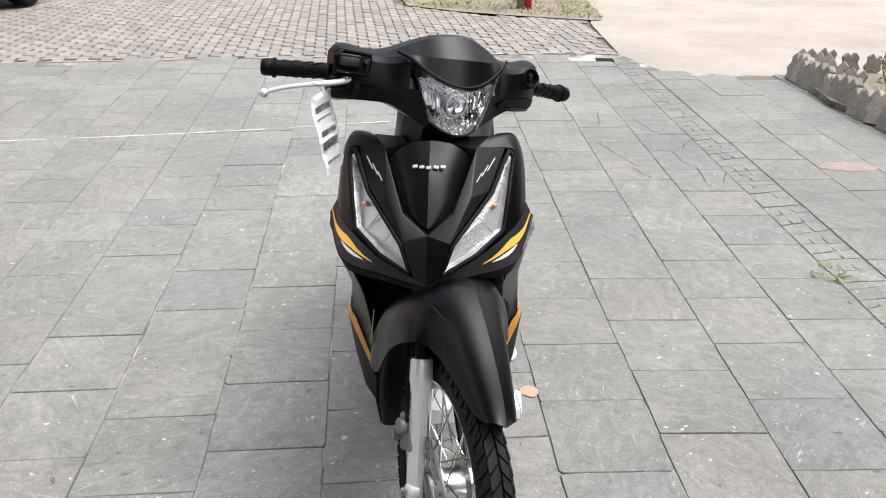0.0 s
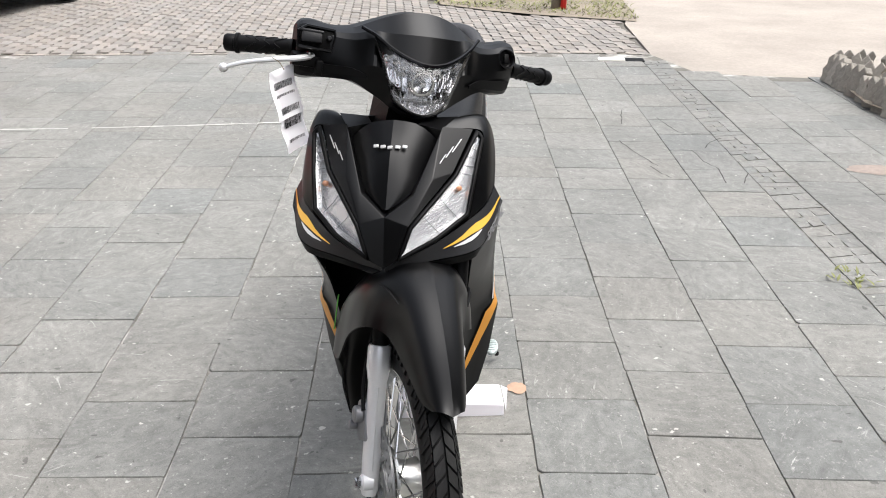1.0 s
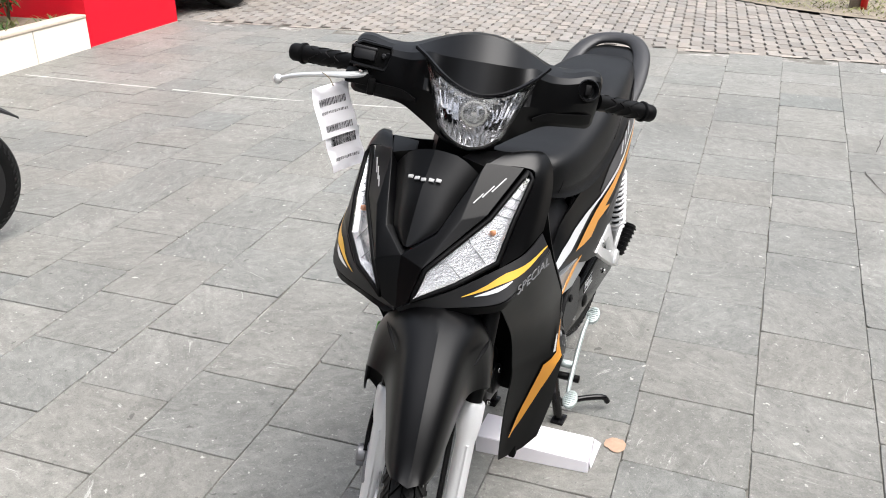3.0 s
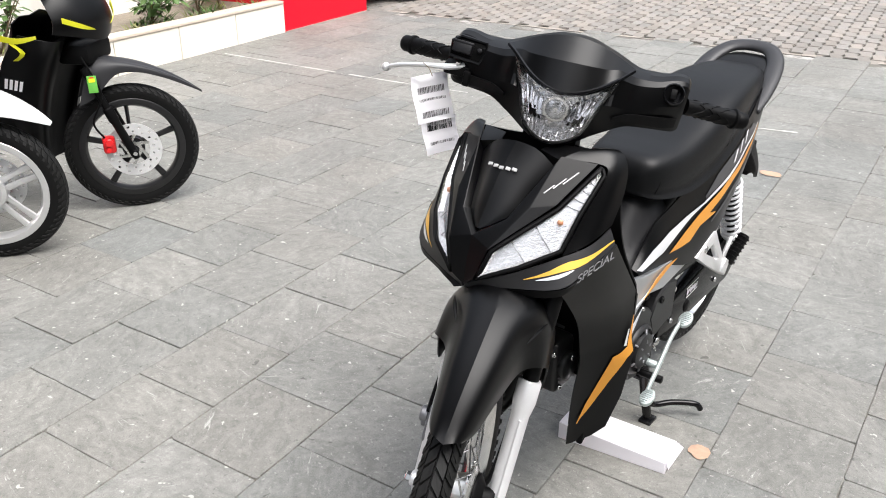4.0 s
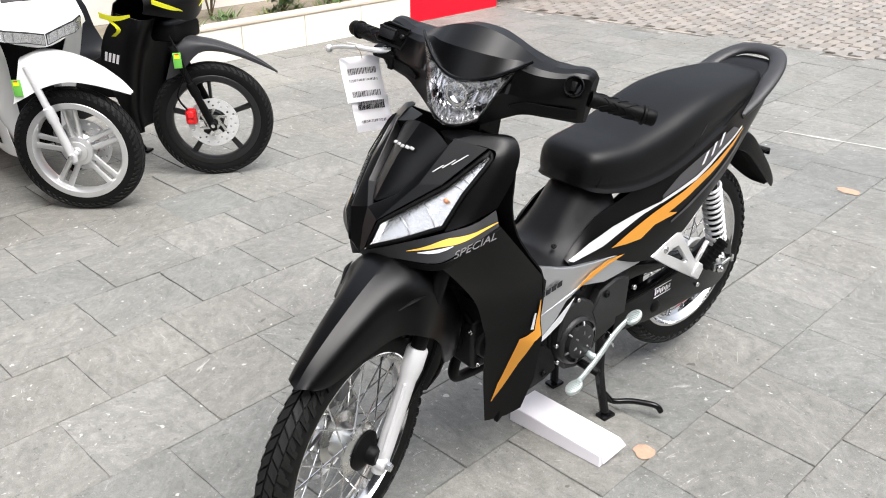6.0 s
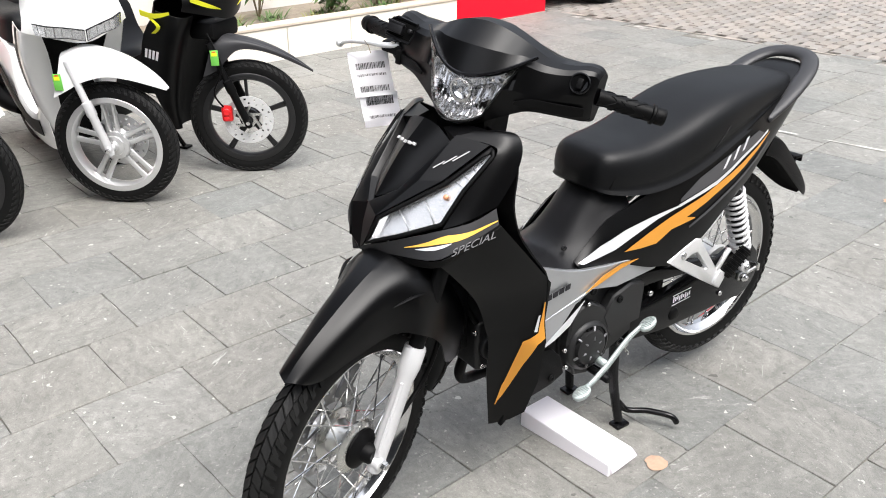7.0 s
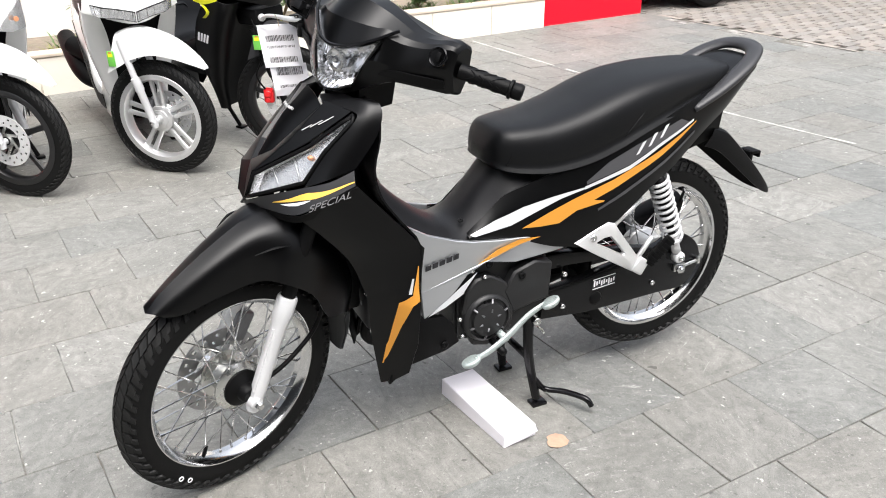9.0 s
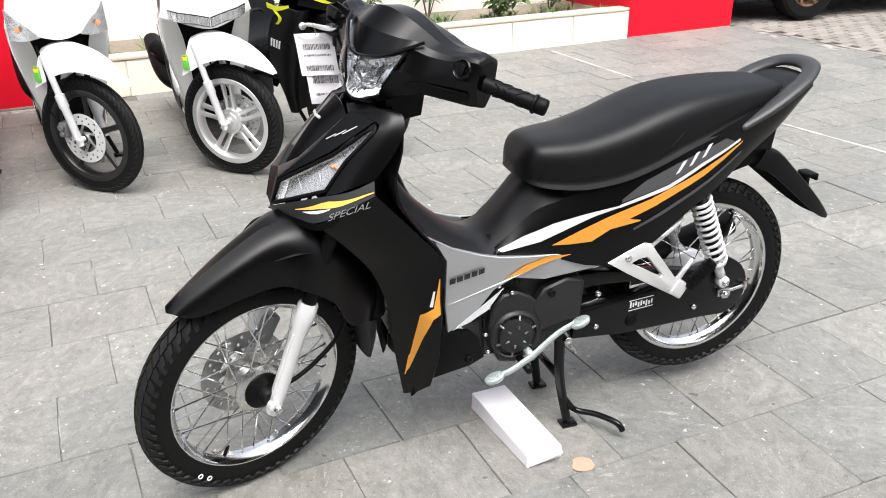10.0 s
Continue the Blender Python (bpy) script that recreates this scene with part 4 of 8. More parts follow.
# brake caliper and hose on the bike's right leg, speedometer cable on its left
cal = bmesh.new()
cal_at = FRONT + V(-0.058, 0.062, 0.098)
add_box(cal, (-0.030, -0.028, -0.040), (0.018, 0.028, 0.040), 0.008, Matrix.Translation(cal_at) @ Matrix.Rotation(-0.5, 4, "X"))
add_cyl(cal, cal_at + V(-0.028, 0, 0.015), cal_at + V(-0.046, 0, 0.015), 0.017, n=18, bevel=0.003)
add_cyl(cal, cal_at + V(-0.028, 0.02, -0.024), cal_at + V(-0.045, 0.02, -0.024), 0.010, n=14, bevel=0.002)
caliper = turned("brake_caliper", cal, M_ENGINEGREY, bike, "grey brake caliper with a black hose")
bm = bmesh.new()
add_tube(bm, [cal_at + V(-0.03, -0.01, 0.03), cal_at + V(-0.030, 0.02, 0.07), cal_at + V(-0.022, 0.05, 0.14), cal_at + V(-0.005, 0.09, 0.24), cal_at + V(0.01, 0.15, 0.36)], 0.0045, 8, 6)
turned("brake_hose", bm, M_PLASTIC, caliper)
bm = bmesh.new()
add_tube(bm, [FRONT + V(0.060, 0.02, 0.012), FRONT + V(0.068, 0.07, 0.020), FRONT + V(0.072, 0.13, 0.050), FRONT + V(0.075, 0.19, 0.105), FRONT + V(0.078, 0.215, 0.20), FRONT + V(0.07, 0.21, 0.32)], 0.0058, 10, 8)
turned("speedometer_cable", bm, M_PLASTIC, bike)

# ---- front mudguard: stations of ridge, shoulder, flank and lip ----
STATIONS = [
    ((0.598, 0.541), (0.015, 0.604, 0.545), (0.026, 0.613, 0.542), (0.029, 0.623, 0.535)),
    ((0.640, 0.585), (0.025, 0.643, 0.573), (0.038, 0.650, 0.556), (0.042, 0.657, 0.538)),
    ((0.720, 0.643), (0.035, 0.723, 0.630), (0.051, 0.729, 0.602), (0.057, 0.735, 0.566)),
    ((0.800, 0.692), (0.044, 0.803, 0.678), (0.066, 0.808, 0.638), (0.075, 0.812, 0.588)),
    ((0.862, 0.717), (0.056, 0.863, 0.702), (0.096, 0.862, 0.648), (0.110, 0.850, 0.588)),
    ((0.915, 0.714), (0.062, 0.915, 0.698), (0.108, 0.918, 0.632), (0.117, 0.922, 0.530)),
    ((0.975, 0.676), (0.062, 0.977, 0.658), (0.108, 0.982, 0.585), (0.116, 0.970, 0.445)),
    ((1.040, 0.600), (0.056, 1.040, 0.584), (0.104, 1.046, 0.520), (0.113, 1.028, 0.428)),
    ((1.085, 0.470), (0.048, 1.083, 0.462), (0.074, 1.075, 0.430), (0.082, 1.055, 0.370)),
    ((1.104, 0.330), (0.036, 1.102, 0.328), (0.056, 1.095, 0.318), (0.062, 1.080, 0.300)),
    ((1.110, 0.200), (0.016, 1.109, 0.204), (0.028, 1.104, 0.214), (0.032, 1.096, 0.224)),
]
rows = []
for ridge, *side in STATIONS:
    f = max(0.0, (0.885 - ridge[0]) / 0.279)
    o = V(-0.012 * f, -0.013 * f, 0.030 * f)
    half = [spline([V(0, *ridge) + o] + [V(sg * x, y, z) + o for x, y, z in side], 5) for sg in (-1, 1)]
    rows.append(half[0][:0:-1] + half[1])
fender = turned("front_mudguard", sheet([list(r) for r in zip(*[spline(c, 5) for c in zip(*rows)])], 0.0035, 0), M_BLACK, bike, "matt black front mudguard with a ridge and creased sides", 24)
for sg in (1, -1):
    slit = bmesh.new()
    add_tube(slit, [V(sg * 0.068, 0.800, 0.666), V(sg * 0.083, 0.840, 0.676), V(sg * 0.092, 0.875, 0.672)], [0.001, 0.004, 0.001], 6, 4, flat=(1, 0.5))
    turned("crease", slit, M_PLASTIC, fender)
bm = bmesh.new()
m_label = M_STEER @ Matrix.Translation((-0.1135, 1.050, 0.512)) @ Matrix.Rotation(radians(-24), 4, "X") @ Matrix.Rotation(radians(4), 4, "Y") @ Matrix.Rotation(radians(-18), 4, "Z")
add_box(bm, (-0.001, -0.007, -0.037), (0.001, 0.007, 0.037), 0.0004, m_label)
part("inspection_label", bm, M_GREENTAG, fender, "small green paper label")

# ---- handlebar cover, headlight, grips ----
# loops of (y, z) at stations of x: chin, lip, recess, brow, visor, crest, back, under
COVER = [
    (0.000, [(1.074, 0.940), (1.064, 0.951), (1.135, 0.966), (1.135, 1.036), (1.064, 1.050), (1.092, 1.101), (1.143, 1.137), (1.20, 1.128), (1.255, 1.090), (1.250, 1.02), (1.18, 0.945)]),
    (0.030, [(1.076, 0.946), (1.066, 0.956), (1.135, 0.968), (1.135, 1.040), (1.071, 1.055), (1.096, 1.101), (1.144, 1.135), (1.20, 1.127), (1.255, 1.090), (1.250, 1.02), (1.18, 0.948)]),
    (0.054, [(1.082, 0.958), (1.074, 0.970), (1.132, 0.982), (1.132, 1.046), (1.084, 1.064), (1.104, 1.100), (1.149, 1.129), (1.20, 1.121), (1.253, 1.089), (1.250, 1.02), (1.18, 0.955)]),
    (0.076, [(1.090, 0.972), (1.086, 1.028), (1.120, 1.036), (1.122, 1.056), (1.098, 1.074), (1.117, 1.098), (1.157, 1.120), (1.20, 1.114), (1.252, 1.087), (1.250, 1.02), (1.185, 0.964)]),
    (0.098, [(1.099, 0.984), (1.100, 1.036), (1.108, 1.056), (1.112, 1.074), (1.114, 1.086), (1.131, 1.098), (1.165, 1.109), (1.20, 1.106), (1.250, 1.085), (1.248, 1.025), (1.19, 0.974)]),
    (0.132, [(1.113, 1.000), (1.119, 1.030), (1.125, 1.043), (1.132, 1.062), (1.139, 1.076), (1.152, 1.086), (1.178, 1.092), (1.207, 1.092), (1.248, 1.080), (1.246, 1.03), (1.196, 0.984)]),
    (0.170, [(1.140, 0.998), (1.139, 1.028), (1.142, 1.043), (1.150, 1.062), (1.157, 1.076), (1.169, 1.084), (1.190, 1.089), (1.214, 1.089), (1.246, 1.082), (1.244, 1.03), (1.204, 0.984)]),
    (0.205, [(1.170, 0.992), (1.160, 1.028), (1.160, 1.045), (1.167, 1.064), (1.174, 1.083), (1.184, 1.091), (1.201, 1.096), (1.220, 1.096), (1.245, 1.083), (1.243, 1.02), (1.212, 0.978)]),
    (0.226, [(1.186, 0.990), (1.176, 1.026), (1.175, 1.046), (1.180, 1.066), (1.186, 1.084), (1.193, 1.090), (1.206, 1.094), (1.222, 1.094), (1.243, 1.082), (1.241, 1.02), (1.216, 0.980)]),
    (0.235, [(1.194, 0.996), (1.186, 1.026), (1.185, 1.044), (1.189, 1.062), (1.193, 1.076), (1.199, 1.081), (1.208, 1.085), (1.222, 1.085), (1.238, 1.075), (1.236, 1.02), (1.218, 0.986)]),
]
bm = bmesh.new()
loops = [[V(-x, y, z - 0.072 * x) for y, z in lp] for x, lp in COVER[:0:-1]] + [[V(x, y, z) for y, z in lp] for x, lp in COVER]
cols = [spline(c, 4) for c in zip(*loops)]
loops = [list(r) for r in zip(*cols)]
add_loft(bm, loops, closed=True, cap=True)
bmesh.ops.recalc_face_normals(bm, faces=bm.faces)
cover = turned("handlebar_cover", bm, M_BLACK, bike, "matt black handlebar cover with a peaked visor", 13)

# edge strip between visor and lamp
def lens_row(*half):
    """A row of the lens from its left corner across the middle to the right."""
    pts_ = [V(*p) for p in half]
    return pts_ + [V(-p.x, p.y, p.z) for p in pts_[-2::-1]]


LENS_TOP = lens_row((0.100, 1.110, 1.082), (0.068, 1.084, 1.064), (0.034, 1.064, 1.052), (0, 1.058, 1.047))
LENS_MID = lens_row((0.084, 1.094, 1.046), (0.060, 1.064, 1.030), (0.030, 1.043, 1.018), (0, 1.036, 1.012))
LENS_LOW = lens_row((0.070, 1.080, 1.010), (0.051, 1.055, 0.996), (0.026, 1.040, 0.984), (0, 1.034, 0.980))
LENS_END = lens_row((0.056, 1.072, 0.975), (0.040, 1.056, 0.966), (0.021, 1.048, 0.958), (0, 1.045, 0.955))
bm = bmesh.new()
add_loft(bm, smooth_rows([LENS_TOP, LENS_MID, LENS_LOW, LENS_END], 5, 4))
bmesh.ops.recalc_face_normals(bm, faces=bm.faces)
thicken(bm, 0.0025)
lens_rows = smooth_rows([LENS_TOP, LENS_MID, LENS_LOW, LENS_END], 5, 4)
rim_line = lens_rows[0] + [r[-1] for r in lens_rows[1:-1]] + lens_rows[-1][::-1] + [r[0] for r in lens_rows[-2:0:-1]]
bm2 = bmesh.new()
add_tube(bm2, [p + V(0, 0.003, 0) for p in rim_line], 0.0030, 6, closed=True)
headlight = turned("headlight", bm2, M_PLASTIC, bike, "clear headlight with a faceted chrome reflector")
lens = turned("lens", bm, M_LENS, headlight, "clear lens", 60)
lens.visible_shadow = False
# reflector: fluted tiers that follow the lens, round a bowl for the bulb
bm = bmesh.new()
bowl = []
base = smooth_rows([LENS_TOP, LENS_MID, LENS_LOW, LENS_END], 10, 11)
for j, line in enumerate(base):
    v = j / (len(base) - 1)
    row = []
    for i, q in enumerate(line):
        s = -1 + 2 * i / (len(line) - 1)
        x, z = q.x * 0.965, q.z + 0.003 - 0.006 * v
        edge = min(1.0, 4 * min(v, 1 - v), 4 * (1 - abs(s)))
        y = q.y + 0.004 + 0.034 * edge
        r = math.hypot(x / 0.030, (z - 1.012) / 0.030)
        if r < 1.0:
            y += 0.022 * (1 - r * r)
        else:
            y += (0.013 * (1 - (v * 3.0) % 1.0) + 0.013 * abs(2 * ((i * 13 / (len(line) - 1)) % 1.0) - 1)) * edge
        row.append(V(x, min(y, 1.144), z))
    bowl.append(row)
add_loft(bm, bowl)
turned("reflector", bm, M_REFLECTOR, headlight, "chrome reflector", 9)
bm = bmesh.new()
add_lathe(bm, [(0, 0.0), (0.0085, 0.0), (0.0085, 0.018), (0.006, 0.024), (0, 0.026)], frame_at(V(0, 1.096, 1.012), (0, -1, 0)), 14)
turned("bulb", bm, M_CHROME, headlight)
bm = bmesh.new()
add_lathe(bm, [(0.020, 0.0), (0.024, 0.0), (0.024, 0.006), (0.020, 0.006), (0.020, 0)], frame_at(V(0, 1.080, 1.012), (0, -1, 0)), 24)
turned("bulb_ring", bm, M_CHROME, headlight)

# dark strips that frame the lamp above
bm = bmesh.new()
ear = V(0.122, 1.136, 1.102)
add_tube(bm, [ear] + [p + V(0, -0.001, 0.0045) for p in spline(LENS_TOP, 4)] + [V(-ear.x, ear.y, ear.z - 0.009)], 0.0036, 6)
turned("visor_trim", bm, M_BLACKGLOSS, cover, "gloss black visor edge")
for sg in (1, -1):
    drop = 0.0 if sg > 0 else 0.072
    # black blade that runs from beside the lamp out to the switch housing
    lo = [(0.106, 1.103, 1.010), (0.134, 1.116, 1.010), (0.170, 1.139, 1.006), (0.205, 1.163, 1.002), (0.224, 1.178, 1.004)]
    hi = [(0.106, 1.103, 1.016), (0.134, 1.118, 1.026), (0.170, 1.138, 1.025), (0.205, 1.159, 1.024), (0.224, 1.174, 1.022)]
    bm = sheet([[V(sg * x, y - 0.003, z - drop * x) for x, y, z in line] for line in (lo, hi)], 0.003, 2, 3)
    turned("side_blade", bm, M_PLASTIC, cover, "black plastic blade under the cover's crease")

for sg in (1, -1):
    g = bmesh.new()
    a, b = V(sg * 0.236, 1.205, 1.040), V(sg * 0.357, 1.258, 1.024)
    if sg < 0:
        a, b = a + V(0, 0, -0.018), b + V(0, 0, -0.020)
    add_lathe(g, [(0, 0), (0.0165, 0), (0.0165, 0.012), (0.0155, 0.016), (0.0165, 0.10), (0.0165, 0.108), (0.0205, 0.110), (0.0205, 0.115), (0.0165, 0.117), (0.0175, 0.119), (0.0175, 0.134), (0.0155, 0.138), (0, 0.138)], frame_at(a, b - a), 24)
    grip = turned("grip", g, M_PLASTIC, bike, "black ribbed rubber grip")
    d = (b - a).normalized()
    fm = frame_at(a, d)
    for k in range(4):
        for ph in (0, 2.1, 4.2):
            w = bmesh.new()
            add_tube(w, [fm @ V(0.0165 * math.cos(ph + t * 0.4 + k * 0.3), 0.0165 * math.sin(ph + t * 0.4 + k * 0.3), 0.024 + k * 0.02 + 0.012 * math.sin(t * 1.1)) for t in range(5)], 0.0012, 5, 3)
            turned("rib", w, M_PLASTIC, grip)

# switch wells: a recessed dark cup each, with the switch inside
for sg in (1, -1):
    c = V(sg * 0.206, 1.168, 1.068)
    w = bmesh.new()
    nrm = V(sg * 0.10, -0.90, 0.42)
    if sg > 0:
        add_lathe(w, [(0.0, -0.004), (0.014, -0.004), (0.0165, 0.004), (0.0195, 0.007), (0.0215, 0.005), (0.0215, 0.0)], frame_at(c, nrm), 24)
        well = turned("switch_well", w, M_BLACKGLOSS, cover, "dark round switch recess")
        k = bmesh.new()
        add_box(k, (-0.006, -0.010, -0.003), (0.006, 0.010, 0.003), 0.002, frame_at(c + nrm * 0.002, nrm))
        turned("switch", k, M_PLASTIC, well)
    else:
        c = c + V(0, 0, -0.015)
        fm = frame_at(c + V(0.004, -0.004, 0), nrm)
        add_box(w, (-0.036, -0.021, -0.010), (0.036, 0.021, 0.006), 0.005, fm)
        well = turned("switch_well", w, M_INSIDE, cover, "dark switch housing")
        k = bmesh.new()
        add_tube(k, [fm @ V(*q) for q in ((-0.034, -0.020, 0.006), (0.030, -0.022, 0.006), (0.036, 0.004, 0.006), (0.034, 0.020, 0.006), (-0.020, 0.022, 0.006), (-0.036, 0.010, 0.006))], 0.0035, 6, closed=True)
        turned("rim", k, M_BLACK, well)
        k = bmesh.new()
        add_box(k, (-0.030, -0.012, 0.004), (0.010, 0.009, 0.020), 0.003, fm)
        add_box(k, (-0.032, 0.006, 0.014), (0.012, 0.012, 0.021), 0.002, fm)
        turned("switch", k, M_GREYPLASTIC, well)
        k = bmesh.new()
        add_lathe(k, [(0, 0), (0.005, 0), (0.005, 0.006), (0.003, 0.008), (0, 0.008)], fm @ Matrix.Translation((0.024, 0.002, 0.006)), 12)
        turned("button", k, M_GREYPLASTIC, well)

# front brake lever on the bike's right, with its clamp
bm = bmesh.new()
add_tube(bm, [V(-0.205, 1.160, 1.020), V(-0.235, 1.148, 1.014), V(-0.285, 1.150, 1.004), V(-0.335, 1.164, 0.988), V(-0.366, 1.173, 0.973)], [0.008, 0.0075, 0.006, 0.0055, 0.0055], 10, 5, flat=(1.0, 0.8))
add_lathe(bm, [(0, -0.0095), (0.005, -0.008), (0.0085, -0.004), (0.0095, 0), (0.0085, 0.004), (0.005, 0.008), (0, 0.0095)], Matrix.Translation((-0.370, 1.174, 0.971)), 14)
lever = turned("brake_lever", bm, M_ALU, bike, "bare aluminium brake lever with a ball end")
bm = bmesh.new()
add_box(bm, (-0.245, 1.150, 0.998), (-0.190, 1.185, 1.022), 0.005)
add_box(bm, (-0.200, 1.140, 0.985), (-0.186, 1.165, 1.016), 0.003)
turned("lever_clamp", bm, M_PLASTIC, lever)
bm = bmesh.new()
add_lathe(bm, [(0, 0), (0.006, 0), (0.006, 0.004), (0, 0.005)], Matrix.Translation((-0.215, 1.152, 1.024)), 10)
turned("pivot_screw", bm, M_CHROME, lever)

# stem cover between fairing and handlebar
bm = bmesh.new()
add_loft(bm, [[V(-0.055, 1.10, 0.90), V(0.055, 1.10, 0.90), V(0.06, 1.20, 0.90), V(-0.06, 1.20, 0.90)], [V(-0.05, 1.10, 1.0), V(0.05, 1.10, 1.0), V(0.05, 1.22, 1.0), V(-0.05, 1.22, 1.0)]], closed=True, cap=True)
turned("stem_cover", bm, M_PLASTIC, bike)

# ---- front fairing ----

# centre shield with a ridge
up = [V(0, 1.034, 0.947), V(0.042, 1.036, 0.941), V(0.070, 1.040, 0.922), V(0.087, 1.046, 0.903)]
mid = [V(0, 0.975, 0.890), V(0.026, 0.980, 0.884), V(0.048, 0.986, 0.871), V(0.063, 0.996, 0.859)]
low = [V(0, 0.940, 0.844), V(0.018, 0.942, 0.840), V(0.032, 0.945, 0.834), V(0.042, 0.949, 0.826)]
tip = [V(0, 0.913, 0.806), V(0.002, 0.914, 0.806), V(0.004, 0.914, 0.806), V(0.006, 0.915, 0.806)]
bm = bmesh.new()
rows = [up, [a.lerp(b, 0.5) for a, b in zip(up, mid)], mid, low, tip]
add_loft(bm, smooth_rows(rows, 2, 2))
mirror_bm(bm)
bmesh.ops.recalc_face_normals(bm, faces=bm.faces)
for f in bm.faces:
    if f.normal.y > 0:
        f.normal_flip()
bmesh.ops.solidify(bm, geom=bm.verts[:] + bm.edges[:] + bm.faces[:], thickness=0.004)
fairing = part("front_cover", bm, M_BLACK, bike, "matt black centre shield with a sharp ridge", 30)


def creased(polys, soft, t=0.004):
    """Flat facets welded into one panel, with softened creases."""
    bm = bmesh.new()
    for q in polys:
        bm.faces.new([bm.verts.new(v) for v in q])
    bmesh.ops.remove_doubles(bm, verts=bm.verts[:], dist=0.0012)
    bmesh.ops.recalc_face_normals(bm, faces=bm.faces)
    es = [e for e in bm.edges if len(e.link_faces) == 2 and e.calc_face_angle(0) > 0.12]
    bmesh.ops.bevel(bm, geom=es, offset=soft, segments=2, affect="EDGES", profile=0.5, clamp_overlap=True)
    bmesh.ops.recalc_face_normals(bm, faces=bm.faces)
    if sum(f.normal.y * f.calc_area() for f in bm.faces) > 0:
        bmesh.ops.reverse_faces(bm, faces=bm.faces[:])
    bmesh.ops.solidify(bm, geom=bm.verts[:] + bm.edges[:] + bm.faces[:], thickness=t)
    return bm


LAMP_LINE = [V(0.160, 1.084, 0.914), V(0.124, 0.998, 0.849), V(0.050, 0.890, 0.780), V(0.030, 0.872, 0.723), V(0.096, 0.910, 0.752), V(0.150, 0.972, 0.780), V(0.160, 1.016, 0.842), V(0.170, 1.078, 0.902)]

for sg in (1, -1):
    def S(v, dx=0.0, dy=0.0, dz=0.0):
        return V(sg * (v.x + dx), v.y + dy, v.z + dz)
    # wing between shield and lamp: a narrow bevel, a broad plane, the nose facet
    n_low, n_up = V(0.084, 1.052, 0.898), V(0.093, 1.040, 0.928)
    e_k, b_k = V(0.040, 0.956, 0.822), V(0.050, 0.934, 0.829)
    e_t, b_t = V(0, 0.919, 0.798), V(0, 0.896, 0.797)
    crease, nose = V(0, 0.882, 0.756), V(0, 0.872, 0.702)
    l_top, l_in, l_lo, l_end = V(0.152, 1.082, 0.920), V(0.119, 0.994, 0.856), V(0.045, 0.886, 0.786), V(0.025, 0.868, 0.722)
    m_in = V(0.084, 0.962, 0.853)
    polys = [(n_low, e_k, b_k, n_up), (e_k, e_t, b_t, b_k), (n_up, b_k, m_in), (n_up, m_in, l_in, l_top), (b_k, l_lo, m_in), (m_in, l_lo, l_in), (b_k, b_t, l_lo), (b_t, crease, l_lo), (crease, nose, l_end, l_lo)]
    part("wing_cover", creased([[S(v) for v in q] for q in polys], 0.0016), M_BLACK, bike, "matt black fairing wing beside the lamp", 18)
    # step from the wing's top down to the shield
    part("wing_step", facets([[S(V(0.093, 1.041, 0.927)), S(V(0.090, 1.046, 0.902)), S(V(0.046, 1.048, 0.936))], [S(V(0.093, 1.041, 0.927)), S(V(0.046, 1.048, 0.936)), S(V(0.060, 1.085, 0.940)), S(V(0.120, 1.10, 0.940))]], 0.002), M_BLACK, bike)
    # outer shoulder: peak, back edge, over and outside the lamp
    sh_in = [V(0.093, 1.042, 0.928), V(0.152, 1.083, 0.921), V(0.174, 1.082, 0.905), V(0.166, 1.018, 0.840), V(0.155, 0.970, 0.772)]
    sh_mid = [V(0.118, 1.088, 0.940), V(0.160, 1.112, 0.937), V(0.184, 1.106, 0.906), V(0.188, 1.060, 0.848), V(0.184, 1.010, 0.790)]
    sh_out = [V(0.140, 1.126, 0.938), V(0.170, 1.138, 0.934), V(0.188, 1.136, 0.906), V(0.197, 1.112, 0.862), V(0.199, 1.070, 0.812)]
    bm = bmesh.new()
    add_loft(bm, smooth_rows([[S(p) for p in sh_in], [S(p) for p in sh_mid], [S(p) for p in sh_out]], 4, 4))
    bmesh.ops.recalc_face_normals(bm, faces=bm.faces)
    if sum(f.normal.x * sg * f.calc_area() for f in bm.faces) < 0:
        bmesh.ops.reverse_faces(bm, faces=bm.faces[:])
    bmesh.ops.solidify(bm, geom=bm.verts[:] + bm.edges[:] + bm.faces[:], thickness=0.004)
    part("wing_shoulder", bm, M_BLACK, bike, "matt black fairing shoulder round the lamp", 30)

    # turn lamp: rim, reflector, lens, bulb
    outline = LAMP_LINE
    dense = []
    for k, p in enumerate(outline):
        q = outline[(k + 1) % len(outline)]
        for s in range(4):
            dense.append(p.lerp(q, s / 4))
    cen = sum(dense, V(0, 0, 0)) / len(dense)
    nrm = V(0.50, -0.72, 0.36).normalized()
    bm = bmesh.new()
    add_tube(bm, [S(p + nrm * 0.001) for p in dense], 0.0048, 6, closed=True)
    lamp = part("turn_lamp", bm, M_PLASTIC, bike, "slanted clear lamp with an amber bulb")
    bm = bmesh.new()
    inner = [cen + (p - cen) * 0.55 + nrm * 0.010 for p in dense]
    add_loft(bm, [[S(p) for p in dense], [S(p) for p in inner]], closed=True)
    bm.faces.new([bm.verts.new(S(p)) for p in inner])
    bmesh.ops.remove_doubles(bm, verts=bm.verts[:], dist=0.0003)
    bmesh.ops.recalc_face_normals(bm, faces=bm.faces)
    ln = part("lens", bm, M_LENS, lamp, "clear lens", 50)
    ln.visible_shadow = False
    bm = bmesh.new()
